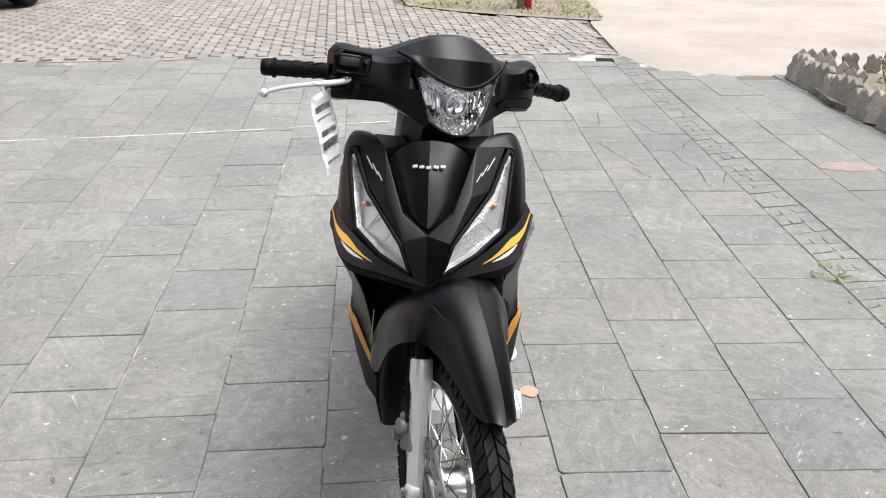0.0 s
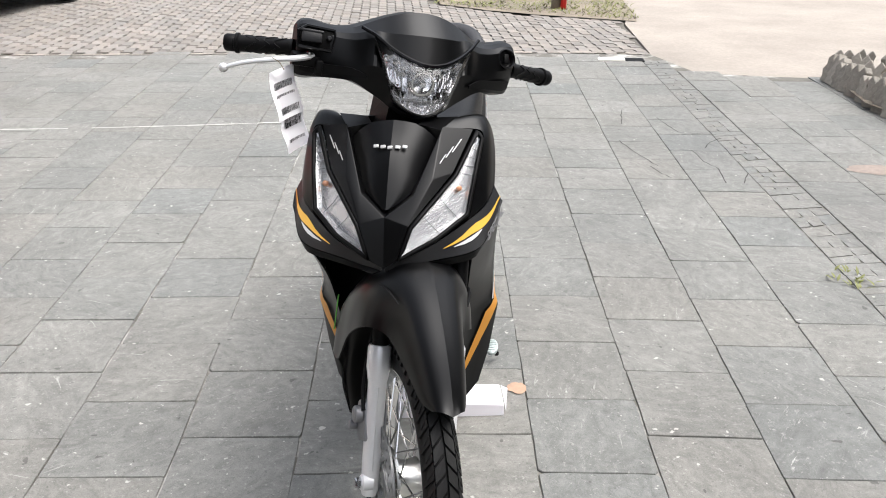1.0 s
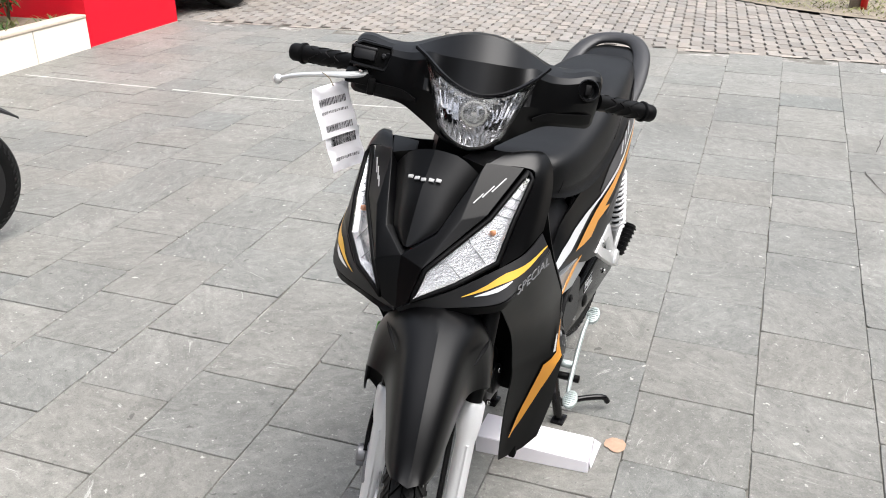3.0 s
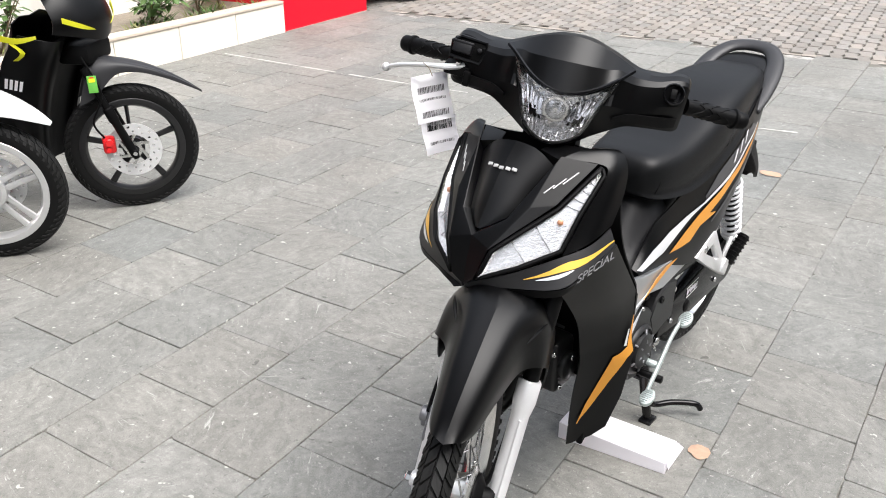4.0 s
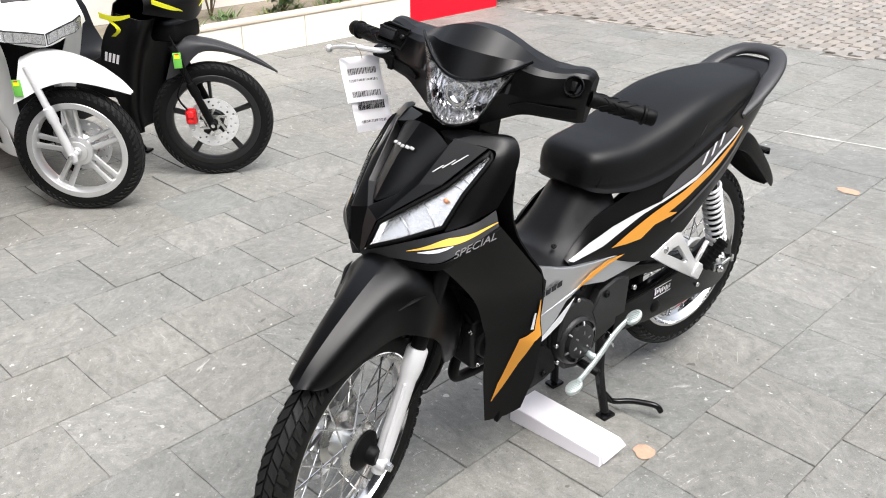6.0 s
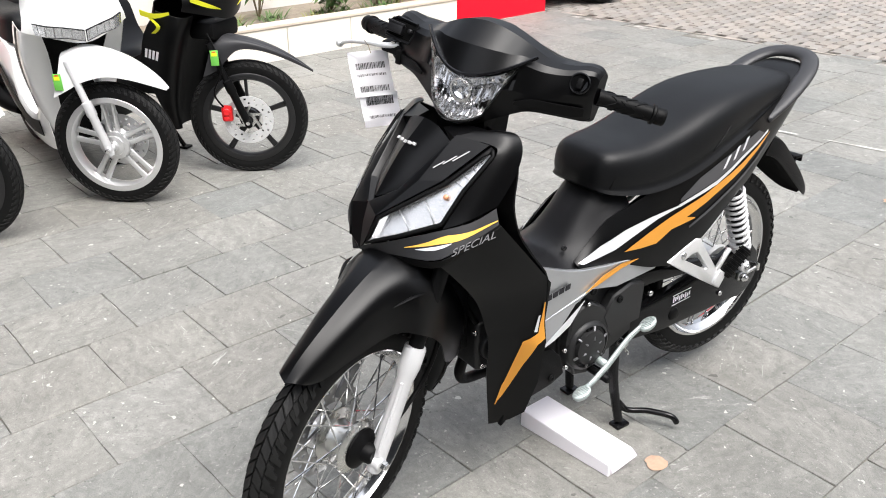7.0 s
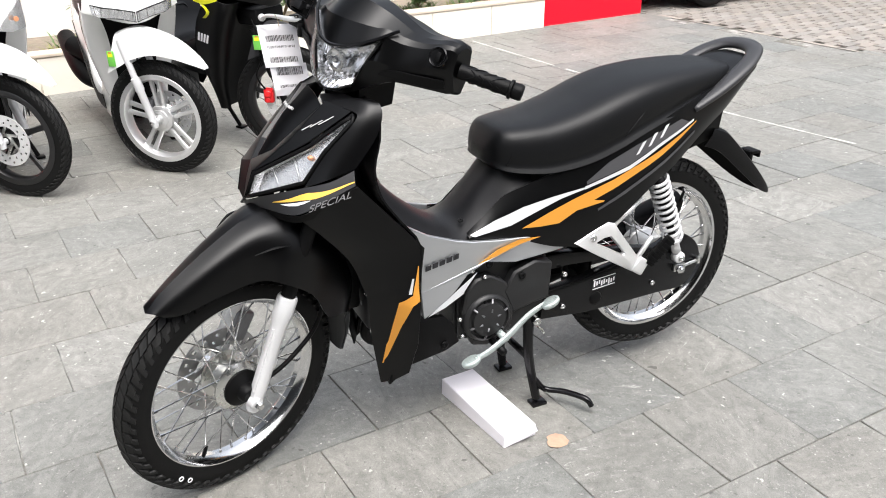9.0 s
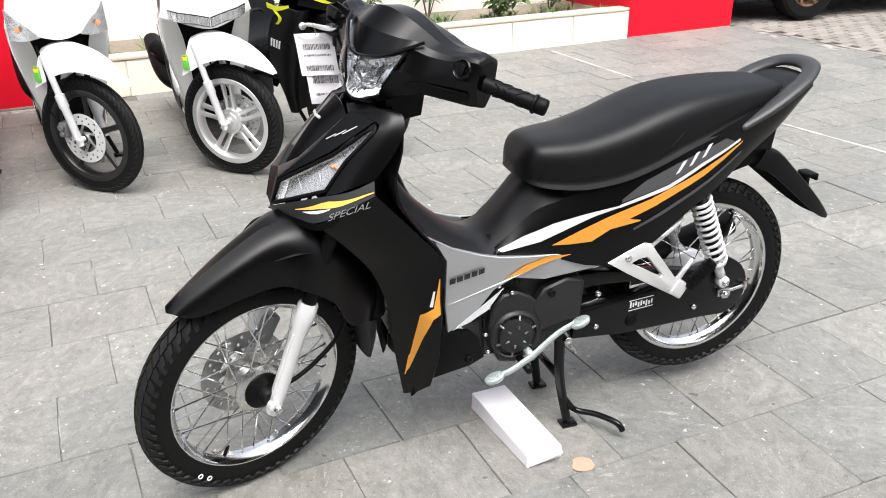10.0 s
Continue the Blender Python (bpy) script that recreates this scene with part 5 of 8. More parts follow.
    back = [cen + (p - cen) * 0.86 - nrm * 0.013 for p in dense]
    add_loft(bm, [[S(p - nrm * 0.003) for p in dense], [S(p) for p in back]], closed=True)
    bm.faces.new([bm.verts.new(S(p)) for p in back])
    bmesh.ops.remove_doubles(bm, verts=bm.verts[:], dist=0.0003)
    part("reflector", bm, M_LAMPIN, lamp, "bright faceted reflector", 20)
    bm = bmesh.new()
    bc = outline[6].lerp(outline[2], 0.22) - nrm * 0.014
    add_lathe(bm, [(0, 0), (0.005, 0.001), (0.006, 0.006), (0.0045, 0.011), (0, 0.0125)], frame_at(S(bc), (sg * nrm.x, nrm.y, nrm.z)), 14)
    part("bulb", bm, M_AMBER, lamp, "amber bulb")
    # inner divider ridges
    for f0, f1 in (((1, 0.35), (4, 0.8)), ((1, 0.72), (4, 0.2)), ((0, 0.30), (6, 0.70)), ((0, 0.50), (6, 0.48)), ((0, 0.70), (6, 0.26)), ((0, 0.88), (6, 0.06))):
        p = outline[f0[0]].lerp(outline[f0[0] + 1], f0[1])
        q = outline[f1[0]].lerp(outline[(f1[0] + 1) % 8], f1[1])
        bm = bmesh.new()
        add_tube(bm, [S(p - nrm * 0.008), S((p + q) / 2 - nrm * 0.012), S(q - nrm * 0.008)], 0.0011, 5)
        part("divider", bm, M_LAMPRIB, lamp)

    # cheek under the lamp, with its stripe
    c_top = [V(0.004, 0.870, 0.706), V(0.094, 0.904, 0.744), V(0.154, 0.968, 0.770), V(0.186, 1.018, 0.786), V(0.199, 1.066, 0.808)]
    c_low = [V(0.003, 0.872, 0.698), V(0.085, 0.896, 0.712), V(0.166, 0.940, 0.718), V(0.194, 0.985, 0.742), V(0.214, 1.062, 0.780)]
    bm = bmesh.new()
    add_loft(bm, smooth_rows([[S(p) for p in c_top], [S(p) for p in c_low]], 4, 4))
    bmesh.ops.recalc_face_normals(bm, faces=bm.faces)
    thicken(bm, 0.004)
    cheek = part("cheek_cover", bm, M_DARKGREY_FILM, bike, "charcoal cheek panel with a golden flash")

    def strip(a, b, f, lift=0.0016):
        """A film between two lines on the cheek; f: shares of the height along each."""
        o = V(0.55, -0.75, 0.35).normalized() * lift
        return [[S(p.lerp(q, f[i][0]) + o) for i, (p, q) in enumerate(zip(a, b))], [S(p.lerp(q, f[i][1]) + o) for i, (p, q) in enumerate(zip(a, b))]]
    ta, tb = spline(c_top, 4), spline(c_low, 4)
    n0, n1 = 5, 16
    fr = []
    for i in range(n0, n1 + 1):
        s = (i - n0) / (n1 - n0)
        fr.append(tuple(float(np.interp(s, xs, fs)) for xs, fs in (((0, 0.32, 0.6, 1), (0.50, 0.20, 0.35, 0.72)), ((0, 0.3, 0.55, 1), (0.53, 0.46, 0.58, 0.78)))))
    bm = bmesh.new()
    add_loft(bm, strip(ta[n0:n1 + 1], tb[n0:n1 + 1], fr))
    bmesh.ops.recalc_face_normals(bm, faces=bm.faces)
    part("stripe", bm, M_GOLD, cheek, "golden yellow stripe")
    bm = bmesh.new()
    add_loft(bm, strip(ta[6:11], tb[6:11], [(0.60, 0.62), (0.55, 0.66), (0.53, 0.66), (0.53, 0.63), (0.56, 0.59)]))
    part("stripe", bm, M_WHITE_STRIPE, cheek, "white stripe")
    # lip below the cheek
    l_low = [V(0.020, 0.868, 0.692), V(0.085, 0.905, 0.696), V(0.160, 0.942, 0.700), V(0.176, 0.990, 0.712), V(0.190, 1.05, 0.73)]
    bm = bmesh.new()
    add_loft(bm, smooth_rows([[S(p, 0, 0.004, -0.002) for p in c_low], [S(p) for p in l_low]], 2, 4))
    bmesh.ops.recalc_face_normals(bm, faces=bm.faces)
    thicken(bm, 0.003)
    part("chin_cover", bm, M_PLASTIC, bike)

    # leg shield: front line, a crease, rear line, from top to tip
    f_line = [V(0.166, 0.942, 0.715), V(0.158, 1.000, 0.655), V(0.150, 1.060, 0.580), V(0.142, 1.092, 0.500), V(0.138, 1.104, 0.455), V(0.122, 1.114, 0.355), V(0.102, 1.139, 0.206)]
    k_line = [V(0.196, 0.992, 0.745), V(0.190, 1.048, 0.665), V(0.180, 1.110, 0.580), V(0.172, 1.140, 0.505), V(0.167, 1.150, 0.460), V(0.141, 1.148, 0.355), V(0.110, 1.145, 0.210)]
    r_line = [V(0.215, 1.064, 0.780), V(0.207, 1.140, 0.694), V(0.199, 1.222, 0.600), V(0.200, 1.210, 0.510), V(0.212, 1.206, 0.466), V(0.195, 1.203, 0.350), V(0.172, 1.188, 0.262)]
    bm = bmesh.new()
    a, b, c = ([S(p) for p in ln_] for ln_ in (f_line, k_line, r_line))
    mid = [(p + q) / 2 + V(sg * 0.006, 0, 0) for p, q in zip(b, c)]
    fine = [spline(x, 5) for x in (a, b, mid, c)]
    fine[3] = [p for k in range(6) for p in [c[k].lerp(c[k + 1], s / 5) for s in range(5)]] + [c[6]]
    add_loft(bm, fine)
    bmesh.ops.recalc_face_normals(bm, faces=bm.faces)
    thicken(bm, 0.004)
    shield = part("leg_shield", bm, M_BLACK, bike, "matt black leg shield with an orange bolt stripe", 24)

    def on_shield(y, z, lift=0.0022):
        """The shield's outer face at height z and depth y."""
        for k in range(6):
            if k_line[k].z >= z >= k_line[k + 1].z or k == 5:
                s = (k_line[k].z - z) / (k_line[k].z - k_line[k + 1].z)
                r = r_line[k].lerp(r_line[k + 1], s)
                q = k_line[k].lerp(k_line[k + 1], s)
                f = f_line[k].lerp(f_line[k + 1], s)
                break
        if y < q.y:
            return V(sg * (q.x + (f.x - q.x) * (q.y - y) / (q.y - f.y) + lift), y - lift, z)
        t = (y - q.y) / (r.y - q.y)
        return V(sg * (q.x + (r.x - q.x) * t + lift + 0.006 * 4 * max(0, t * (1 - t))), y, z)

    def level(pts_, z):
        """The depth y at height z along a line that falls."""
        for a_, b_ in zip(pts_, pts_[1:]):
            if a_[1] >= z >= b_[1]:
                return a_[0] + (b_[0] - a_[0]) * (a_[1] - z) / (a_[1] - b_[1])
        return pts_[-1][0]
    left = [(1.204, 0.560), (1.197, 0.520), (1.190, 0.488), (1.162, 0.467), (1.154, 0.400), (1.141, 0.276)]
    right = [(1.206, 0.560), (1.204, 0.474), (1.188, 0.461), (1.169, 0.400), (1.143, 0.276)]
    zs = sorted({0.560 - 0.284 * k / 24 for k in range(25)} | {0.488, 0.467, 0.474, 0.461}, reverse=True)
    bm = bmesh.new()
    add_loft(bm, [[on_shield(level(left, z) + (level(right, z) - level(left, z)) * f_, z, 0.0034) for z in zs] for f_ in (0, 0.33, 0.67, 1)])
    bmesh.ops.recalc_face_normals(bm, faces=bm.faces)
    part("stripe", bm, M_ORANGE, shield, "orange bolt-shaped stripe")
    bm = bmesh.new()
    add_loft(bm, [[on_shield(1.190, 0.530, 0.0034), on_shield(1.181, 0.491, 0.0034)], [on_shield(1.1945, 0.530, 0.0034), on_shield(1.188, 0.491, 0.0034)]])
    part("stripe", bm, M_WHITE_STRIPE, shield, "white stripe")

# lower inner cover behind the legs, from shield to shield
for sg in (1, -1):
    bm = prism([(1.150, 0.212), (1.205, 0.255), (1.303, 0.272), (1.342, 0.290), (1.325, 0.345), (1.300, 0.372), (1.246, 0.378), (1.215, 0.430), (1.190, 0.400)], 0.118, 0.136, 0.004)
    if sg < 0:
        bm = flipped(bm)
    low_cover = part("under_cover", bm, M_PLASTIC, bike, "black lower side cover")
    bolt(low_cover, (sg * 0.136, 1.300, 0.292), (sg, 0, 0), 0.010, 0.004, M_PLASTIC)

# centre tunnel from the head to under the seat: (y, half width, top, side bottom)
TUNNEL = [(1.090, 0.085, 0.900, 0.740), (1.130, 0.080, 0.800, 0.690), (1.180, 0.076, 0.712, 0.640), (1.250, 0.078, 0.640, 0.590), (1.325, 0.082, 0.590, 0.560), (1.375, 0.084, 0.596, 0.552), (1.440, 0.086, 0.662, 0.560), (1.500, 0.094, 0.720, 0.590), (1.560, 0.100, 0.720, 0.600)]
rows = []
for y, w, zt, zb in TUNNEL:
    rows.append([V(-w - 0.035, y - 0.012, zb), V(-w, y, zb + (zt - zb) * 0.45), V(-w * 0.55, y, zt - 0.006), V(0, y, zt), V(w * 0.55, y, zt - 0.006), V(w, y, zb + (zt - zb) * 0.45), V(w + 0.035, y - 0.012, zb)])
tunnel = part("centre_cover", sheet(rows, 0.004, 4, 3), M_GREYPLASTIC, bike, "dark grey plastic centre tunnel")
bolt(tunnel, (0.075, 1.372, 0.592), (0.3, -0.3, 0.9), 0.007, 0.003, M_PLASTIC)
# back of the head: inner fairing
rows = [[V(x * k, y, z) for x in (-1, -0.5, 0, 0.5, 1)] for k, y, z in ((0.170, 1.140, 0.925), (0.180, 1.135, 0.860), (0.196, 1.115, 0.800), (0.205, 1.125, 0.740), (0.205, 1.165, 0.680), (0.200, 1.215, 0.605), (0.195, 1.205, 0.480), (0.170, 1.200, 0.360))]
for r in rows:
    r[2].y += 0.02
part("inner_cover", sheet(rows, 0.004, 3, 3), M_PLASTIC, bike, "black inner leg shield")

# ---- side of the body ----
UPPER = [(1.372, 0.572, 0.108), (1.472, 0.652, 0.108), (1.589, 0.688, 0.116), (1.662, 0.702, 0.126), (1.740, 0.728, 0.134), (1.840, 0.764, 0.138), (1.966, 0.812, 0.130), (2.060, 0.840, 0.112), (2.160, 0.872, 0.094), (2.250, 0.905, 0.072)]
LOWER = [(1.372, 0.558, 0.124), (1.500, 0.540, 0.134), (1.600, 0.505, 0.142), (1.690, 0.488, 0.146), (1.790, 0.545, 0.148), (1.893, 0.620, 0.144), (1.966, 0.662, 0.134), (2.060, 0.730, 0.116), (2.160, 0.785, 0.090), (2.262, 0.868, 0.066)]


def side_pt(i, f, sg, lift=0.0):
    """On the body's side: i runs along the stations, f from the upper edge (0) to the lower (1)."""
    k = min(int(i), len(UPPER) - 2)
    s = i - k
    a = V(*UPPER[k]).lerp(V(*UPPER[k + 1]), s)
    b = V(*LOWER[k]).lerp(V(*LOWER[k + 1]), s)
    p = a.lerp(b, f)
    dip = 0.030 * max(0.0, 1 - i / 3) * (1 - f) if sg < 0 else 0.0
    return V(sg * (p.z + 0.010 * 4 * f * (1 - f) + lift), p.x, p.y - dip)


def station(y, f):
    """The station i at which the side has depth y."""
    for k in range(len(UPPER) - 1):
        a = UPPER[k][0] + (LOWER[k][0] - UPPER[k][0]) * f
        b = UPPER[k + 1][0] + (LOWER[k + 1][0] - UPPER[k + 1][0]) * f
        if y <= b or k == len(UPPER) - 2:
            return k + max(0.0, min(1.0, (y - a) / (b - a)))


def side_at(y, z, sg, lift):
    """The side's face at depth y and height z."""
    f = 0.5
    for _ in range(12):
        i = station(y, f)
        p0, p1 = side_pt(i, 0, sg), side_pt(i, 1, sg)
        f = max(-0.02, min(1.02, (p0.z - z) / max(1e-5, p0.z - p1.z)))
    return side_pt(station(y, f), f, sg, lift)


def film(top, bottom, sg, lift=0.0016, n=6):
    """A film on the side between two lines of (y, z)."""
    def line(pts):
        return [(p[0] + (q[0] - p[0]) * k / n, p[1] + (q[1] - p[1]) * k / n) for p, q in zip(pts, pts[1:]) for k in range(n)] + [pts[-1]]
    t, b = line(top), line(bottom)
    rows = []
    for k in range(4):
        rows.append([side_at(p[0] + (q[0] - p[0]) * k / 3, p[1] + (q[1] - p[1]) * k / 3, sg, lift) for p, q in zip(t, b)])
    bm = bmesh.new()
    add_loft(bm, rows)
    bmesh.ops.recalc_face_normals(bm, faces=bm.faces)
    return bm


SIDE_SILVER = [(1.165, 0.660), (1.213, 0.622), (1.244, 0.567), (1.239, 0.449), (1.246, 0.375), (1.311, 0.413), (1.361, 0.474), (1.412, 0.499), (1.495, 0.482), (1.634, 0.489), (1.694, 0.528), (1.664, 0.545), (1.553, 0.542), (1.450, 0.550), (1.374, 0.560), (1.331, 0.571), (1.261, 0.596)]
for sg in (1, -1):
    rows = [[side_pt(i / 2, f, sg) for i in range(2 * len(UPPER) - 1)] for f in (0, 0.25, 0.5, 0.75, 1)]
    bm = bmesh.new()
    add_loft(bm, smooth_rows(rows, 2, 2))
    bmesh.ops.recalc_face_normals(bm, faces=bm.faces)
    thicken(bm, 0.004)
    side = part("side_cover", bm, M_BLACK, bike, "matt black tail side with white and orange stripes", 40)
    part("stripe", film([(1.690, 0.664), (1.751, 0.706), (1.836, 0.742), (1.970, 0.788)], [(1.690, 0.656), (1.809, 0.692), (1.899, 0.735), (2.000, 0.776)], sg, 0.0014), M_GREYBAND, side, "grey metallic band")
    part("stripe", film([(1.376, 0.571), (1.440, 0.599), (1.516, 0.622), (1.597, 0.637), (1.688, 0.651)], [(1.385, 0.567), (1.480, 0.582), (1.550, 0.606), (1.620, 0.630), (1.688, 0.647)], sg, 0.0026), M_WHITE_STRIPE, side, "white wedge stripe")
    part("stripe", film([(1.684, 0.652), (1.809, 0.691), (1.899, 0.735), (2.013, 0.783)], [(1.684, 0.645), (1.809, 0.681), (1.899, 0.726), (2.013, 0.777)], sg, 0.0026), M_WHITE_STRIPE, side, "thin white stripe")
    part("stripe", film([(1.509, 0.570), (1.580, 0.598), (1.651, 0.624), (1.763, 0.661), (1.900, 0.717), (2.022, 0.776)], [(1.560, 0.567), (1.612, 0.568), (1.676, 0.602), (1.776, 0.642), (1.912, 0.705), (2.020, 0.772)], sg, 0.0026), M_ORANGE, side, "orange lightning stripe")
    part("stripe", film([(1.664, 0.612), (1.700, 0.617), (1.739, 0.610)], [(1.660, 0.594), (1.695, 0.600), (1.737, 0.607)], sg, 0.0030), M_ORANGE, side, "orange flash point")
    part("stripe", film([(1.720, 0.590), (1.800, 0.628), (1.925, 0.692), (2.020, 0.752)], [(1.722, 0.584), (1.800, 0.618), (1.925, 0.682), (2.020, 0.744)], sg, 0.0026), M_GREYBAND, side, "grey pinstripe")

    # grey metallic panel ahead of the seat, over the engine
    def sx(y, z=0.0, sg=sg):
        return sg * (0.128 + 0.012 * math.sin(max(0, min(1, (y - 1.16) / 0.55)) * math.pi) + max(0, (1.24 - y)) * 0.35)
    grey = part("side_panel", panel(SIDE_SILVER, sx, 0.012, 0.0015), M_GREY_SIDE, bike, "grey metallic side panel with white and orange flashes", 30)

    def flat_film(pts, lift):
        return panel(pts, lambda y, z: sx(y) + sg * lift, 0.001)
    part("stripe", flat_film([(1.256, 0.381), (1.300, 0.398), (1.345, 0.424), (1.386, 0.478), (1.330, 0.437)], 0.0028), M_WHITE_STRIPE, grey, "white flash")
    part("stripe", flat_film([(1.385, 0.497), (1.440, 0.512), (1.500, 0.530), (1.563, 0.539), (1.500, 0.543), (1.440, 0.528)], 0.0030), M_ORANGE, grey, "orange flash")
    bolt(grey, (sx(1.640) + sg * 0.002, 1.640, 0.525), (sg, 0, 0), 0.009, 0.004, M_STEEL)

# ---- seat: (y, half width, top, underside) ----
SEAT = [(1.453, 0.030, 0.752, 0.722), (1.464, 0.070, 0.780, 0.712), (1.488, 0.096, 0.804, 0.703), (1.540, 0.114, 0.811, 0.695), (1.610, 0.126, 0.818, 0.692), (1.700, 0.134, 0.841, 0.704), (1.780, 0.138, 0.869, 0.730), (1.860, 0.136, 0.890, 0.762), (1.940, 0.128, 0.900, 0.788), (2.020, 0.116, 0.903, 0.814), (2.110, 0.098, 0.902, 0.838), (2.175, 0.072, 0.894, 0.852), (2.205, 0.035, 0.882, 0.858)]
rows = []
for y, w, zt, zb in SEAT:
    h = zt - zb
    prof = [(0, 0), (0.45, -0.01), (0.76, -0.07), (0.93, -0.24), (1.0, -0.56), (0.97, -0.80), (0.90, -1.0), (0, -1.0)]
    half = [V(w * a, y, zt + h * b) for a, b in prof]
    rows.append(half[:-1] + [V(-p.x, p.y, p.z) for p in half[-2:0:-1]])
bm = bmesh.new()
cols = [spline(c, 4) for c in zip(*rows)]
loops = [spline(list(r), 3, closed=True) for r in zip(*cols)]
add_loft(bm, loops, closed=True, cap=True)
bmesh.ops.recalc_face_normals(bm, faces=bm.faces)
seat = part("seat", bm, M_SEAT, bike, "black vinyl dual seat with stitched seams", 60)

# ---- seat trim, grab rail, tail ----
def seat_rim(y):
    for a, b in zip(SEAT, SEAT[1:]):
        if a[0] <= y <= b[0]:
            s = (y - a[0]) / (b[0] - a[0])
            return [p + (q - p) * s for p, q in zip(a, b)]


def seat_line(pts, r=0.0012):
    """A seam on the seat's skin; points (y, share of the half width, share of the depth)."""
    bm = bmesh.new()
    out = []
    for y, a, b in pts:
        _, w, zt, zb = seat_rim(y)
        out.append(V(w * a, y, zt + (zt - zb) * b))
    add_tube(bm, out, r, 5, 4)
    return bm


for sg in (1, -1):
    part("seam", seat_line([(1.494, sg * 0.42, -0.016), (1.500, sg * 0.75, -0.12), (1.504, sg * 0.93, -0.30), (1.496, sg * 1.005, -0.58), (1.486, sg * 0.985, -0.85)]), M_PLASTIC, seat, "stitched seam")
    part("seam", seat_line([(1.800, sg * 0.985, -0.80), (1.840, sg * 1.005, -0.58), (1.900, sg * 0.93, -0.30), (2.000, sg * 0.88, -0.24), (2.100, sg * 0.87, -0.23), (2.170, sg * 0.86, -0.22)]), M_GREYPLASTIC, seat, "grey piping")

RAIL = [V(0.112, 2.020, 0.802), V(0.110, 2.090, 0.834), V(0.104, 2.155, 0.868), V(0.090, 2.215, 0.899), V(0.056, 2.262, 0.921), V(0, 2.278, 0.926)]
bm = bmesh.new()
add_tube(bm, RAIL + [V(-p.x, p.y, p.z) for p in RAIL[-2::-1]], [0.014, 0.017, 0.018, 0.017, 0.016, 0.016, 0.016, 0.017, 0.018, 0.017, 0.014], 12, 5, flat=(1.45, 0.75))
rail = part("grab_rail", bm, M_RAIL, bike, "dark grey pillion grab rail", 60)
for sg in (1, -1):
    bm = bmesh.new()
    add_tube(bm, [V(sg * 0.075, 2.05, 0.84), V(sg * 0.07, 2.13, 0.868), V(sg * 0.085, 2.19, 0.874)], 0.010, 8, 4)
    part("stay", bm, M_PLASTIC, rail)
# tail cone between the side covers, its lamp, and the wedge beneath
rows = []
for y, w, zt, zb in ((2.050, 0.112, 0.838, 0.735), (2.150, 0.092, 0.870, 0.785), (2.215, 0.074, 0.896, 0.840), (2.252, 0.055, 0.902, 0.864)):
    rows.append([V(-w, y, zb), V(-w * 0.98, y, zt), V(0, y, zt + 0.006), V(w * 0.98, y, zt), V(w, y, zb)])
tail = part("tail_cover", sheet(rows, 0.004, 3, 3), M_BLACK, bike, "matt black tail cover")
bm = bmesh.new()
add_loft(bm, smooth_rows([[V(-0.064, 2.242, 0.862), V(0, 2.268, 0.866), V(0.064, 2.242, 0.862)], [V(-0.070, 2.220, 0.825), V(0, 2.250, 0.826), V(0.070, 2.220, 0.825)], [V(-0.060, 2.190, 0.790), V(0, 2.215, 0.790), V(0.060, 2.190, 0.790)]], 4, 4))
thicken(bm, 0.006)
part("tail_lamp", bm, mat("tail_lens", (0.55, 0.50, 0.49), 0.12, coat=0.5), bike, "pale clear-and-red tail lamp", 60)
bm = bmesh.new()
add_loft(bm, [[V(-0.055, 2.06, 0.73), V(0.055, 2.06, 0.73), V(0.055, 2.05, 0.66), V(-0.055, 2.05, 0.66)], [V(-0.050, 2.19, 0.77), V(0.050, 2.19, 0.77), V(0.048, 2.18, 0.69), V(-0.048, 2.18, 0.69)]], closed=True, cap=True)
part("plate_holder", bm, M_PLASTIC, bike)

# rear mudguard: a dished plate to a point
rows = []
for y, z, w, d in ((2.165, 0.712, 0.066, 0.040), (2.215, 0.692, 0.068, 0.040), (2.275, 0.640, 0.064, 0.036), (2.355, 0.566, 0.054, 0.030), (2.415, 0.507, 0.038, 0.020), (2.452, 0.470, 0.014, 0.006)):
    rows.append([V(-w, y - d, z - d), V(-w * 0.8, y, z), V(0, y + 0.006, z + 0.006), V(w * 0.8, y, z), V(w, y - d, z - d)])
guard = part("rear_mudguard", sheet(rows, 0.004, 3, 3), M_PLASTIC, bike, "black plastic rear mudguard")
bm = bmesh.new()
add_box(bm, (-0.020, 2.345, 0.572), (0.020, 2.358, 0.610), 0.003)
add_box(bm, (-0.024, 2.348, 0.602), (0.024, 2.380, 0.612), 0.003)
add_box(bm, (-0.024, 2.374, 0.590), (0.024, 2.383, 0.610), 0.003)
part("hook", bm, M_PLASTIC, guard)

# ---- rear wheel ----
rear_wheel = part("rear_wheel", rim_bm(REAR, 0.2285, 0.028), M_CHROME, bike, "chromed wire wheel with a black road tyre")
part("tyre", tyre_bm(REAR, 0.286, 0.043), M_RUBBER, rear_wheel)
tagged(part("tread", tread_bm(REAR, 0.286, 0.043), M_TREAD, rear_wheel), "slanted rubber tread blocks", kind="stuff")
part("hub", ring_bm(REAR, [(0, -0.06), (0.03, -0.06), (0.062, -0.055), (0.066, -0.03), (0.06, -0.026), (0.056, 0.0), (0.06, 0.026), (0.066, 0.03), (0.062, 0.04), (0, 0.045)], 36), M_ALU, rear_wheel)
add_spokes(rear_wheel, REAR, 0.060, 0.205, 0.030, 36)
bm = bmesh.new()
add_tube(bm, [REAR + V(0.006, 0.105, 0.175), REAR + V(0.010, 0.090, 0.145)], 0.0045, 8)
part("valve", bm, M_PLASTIC, rear_wheel)

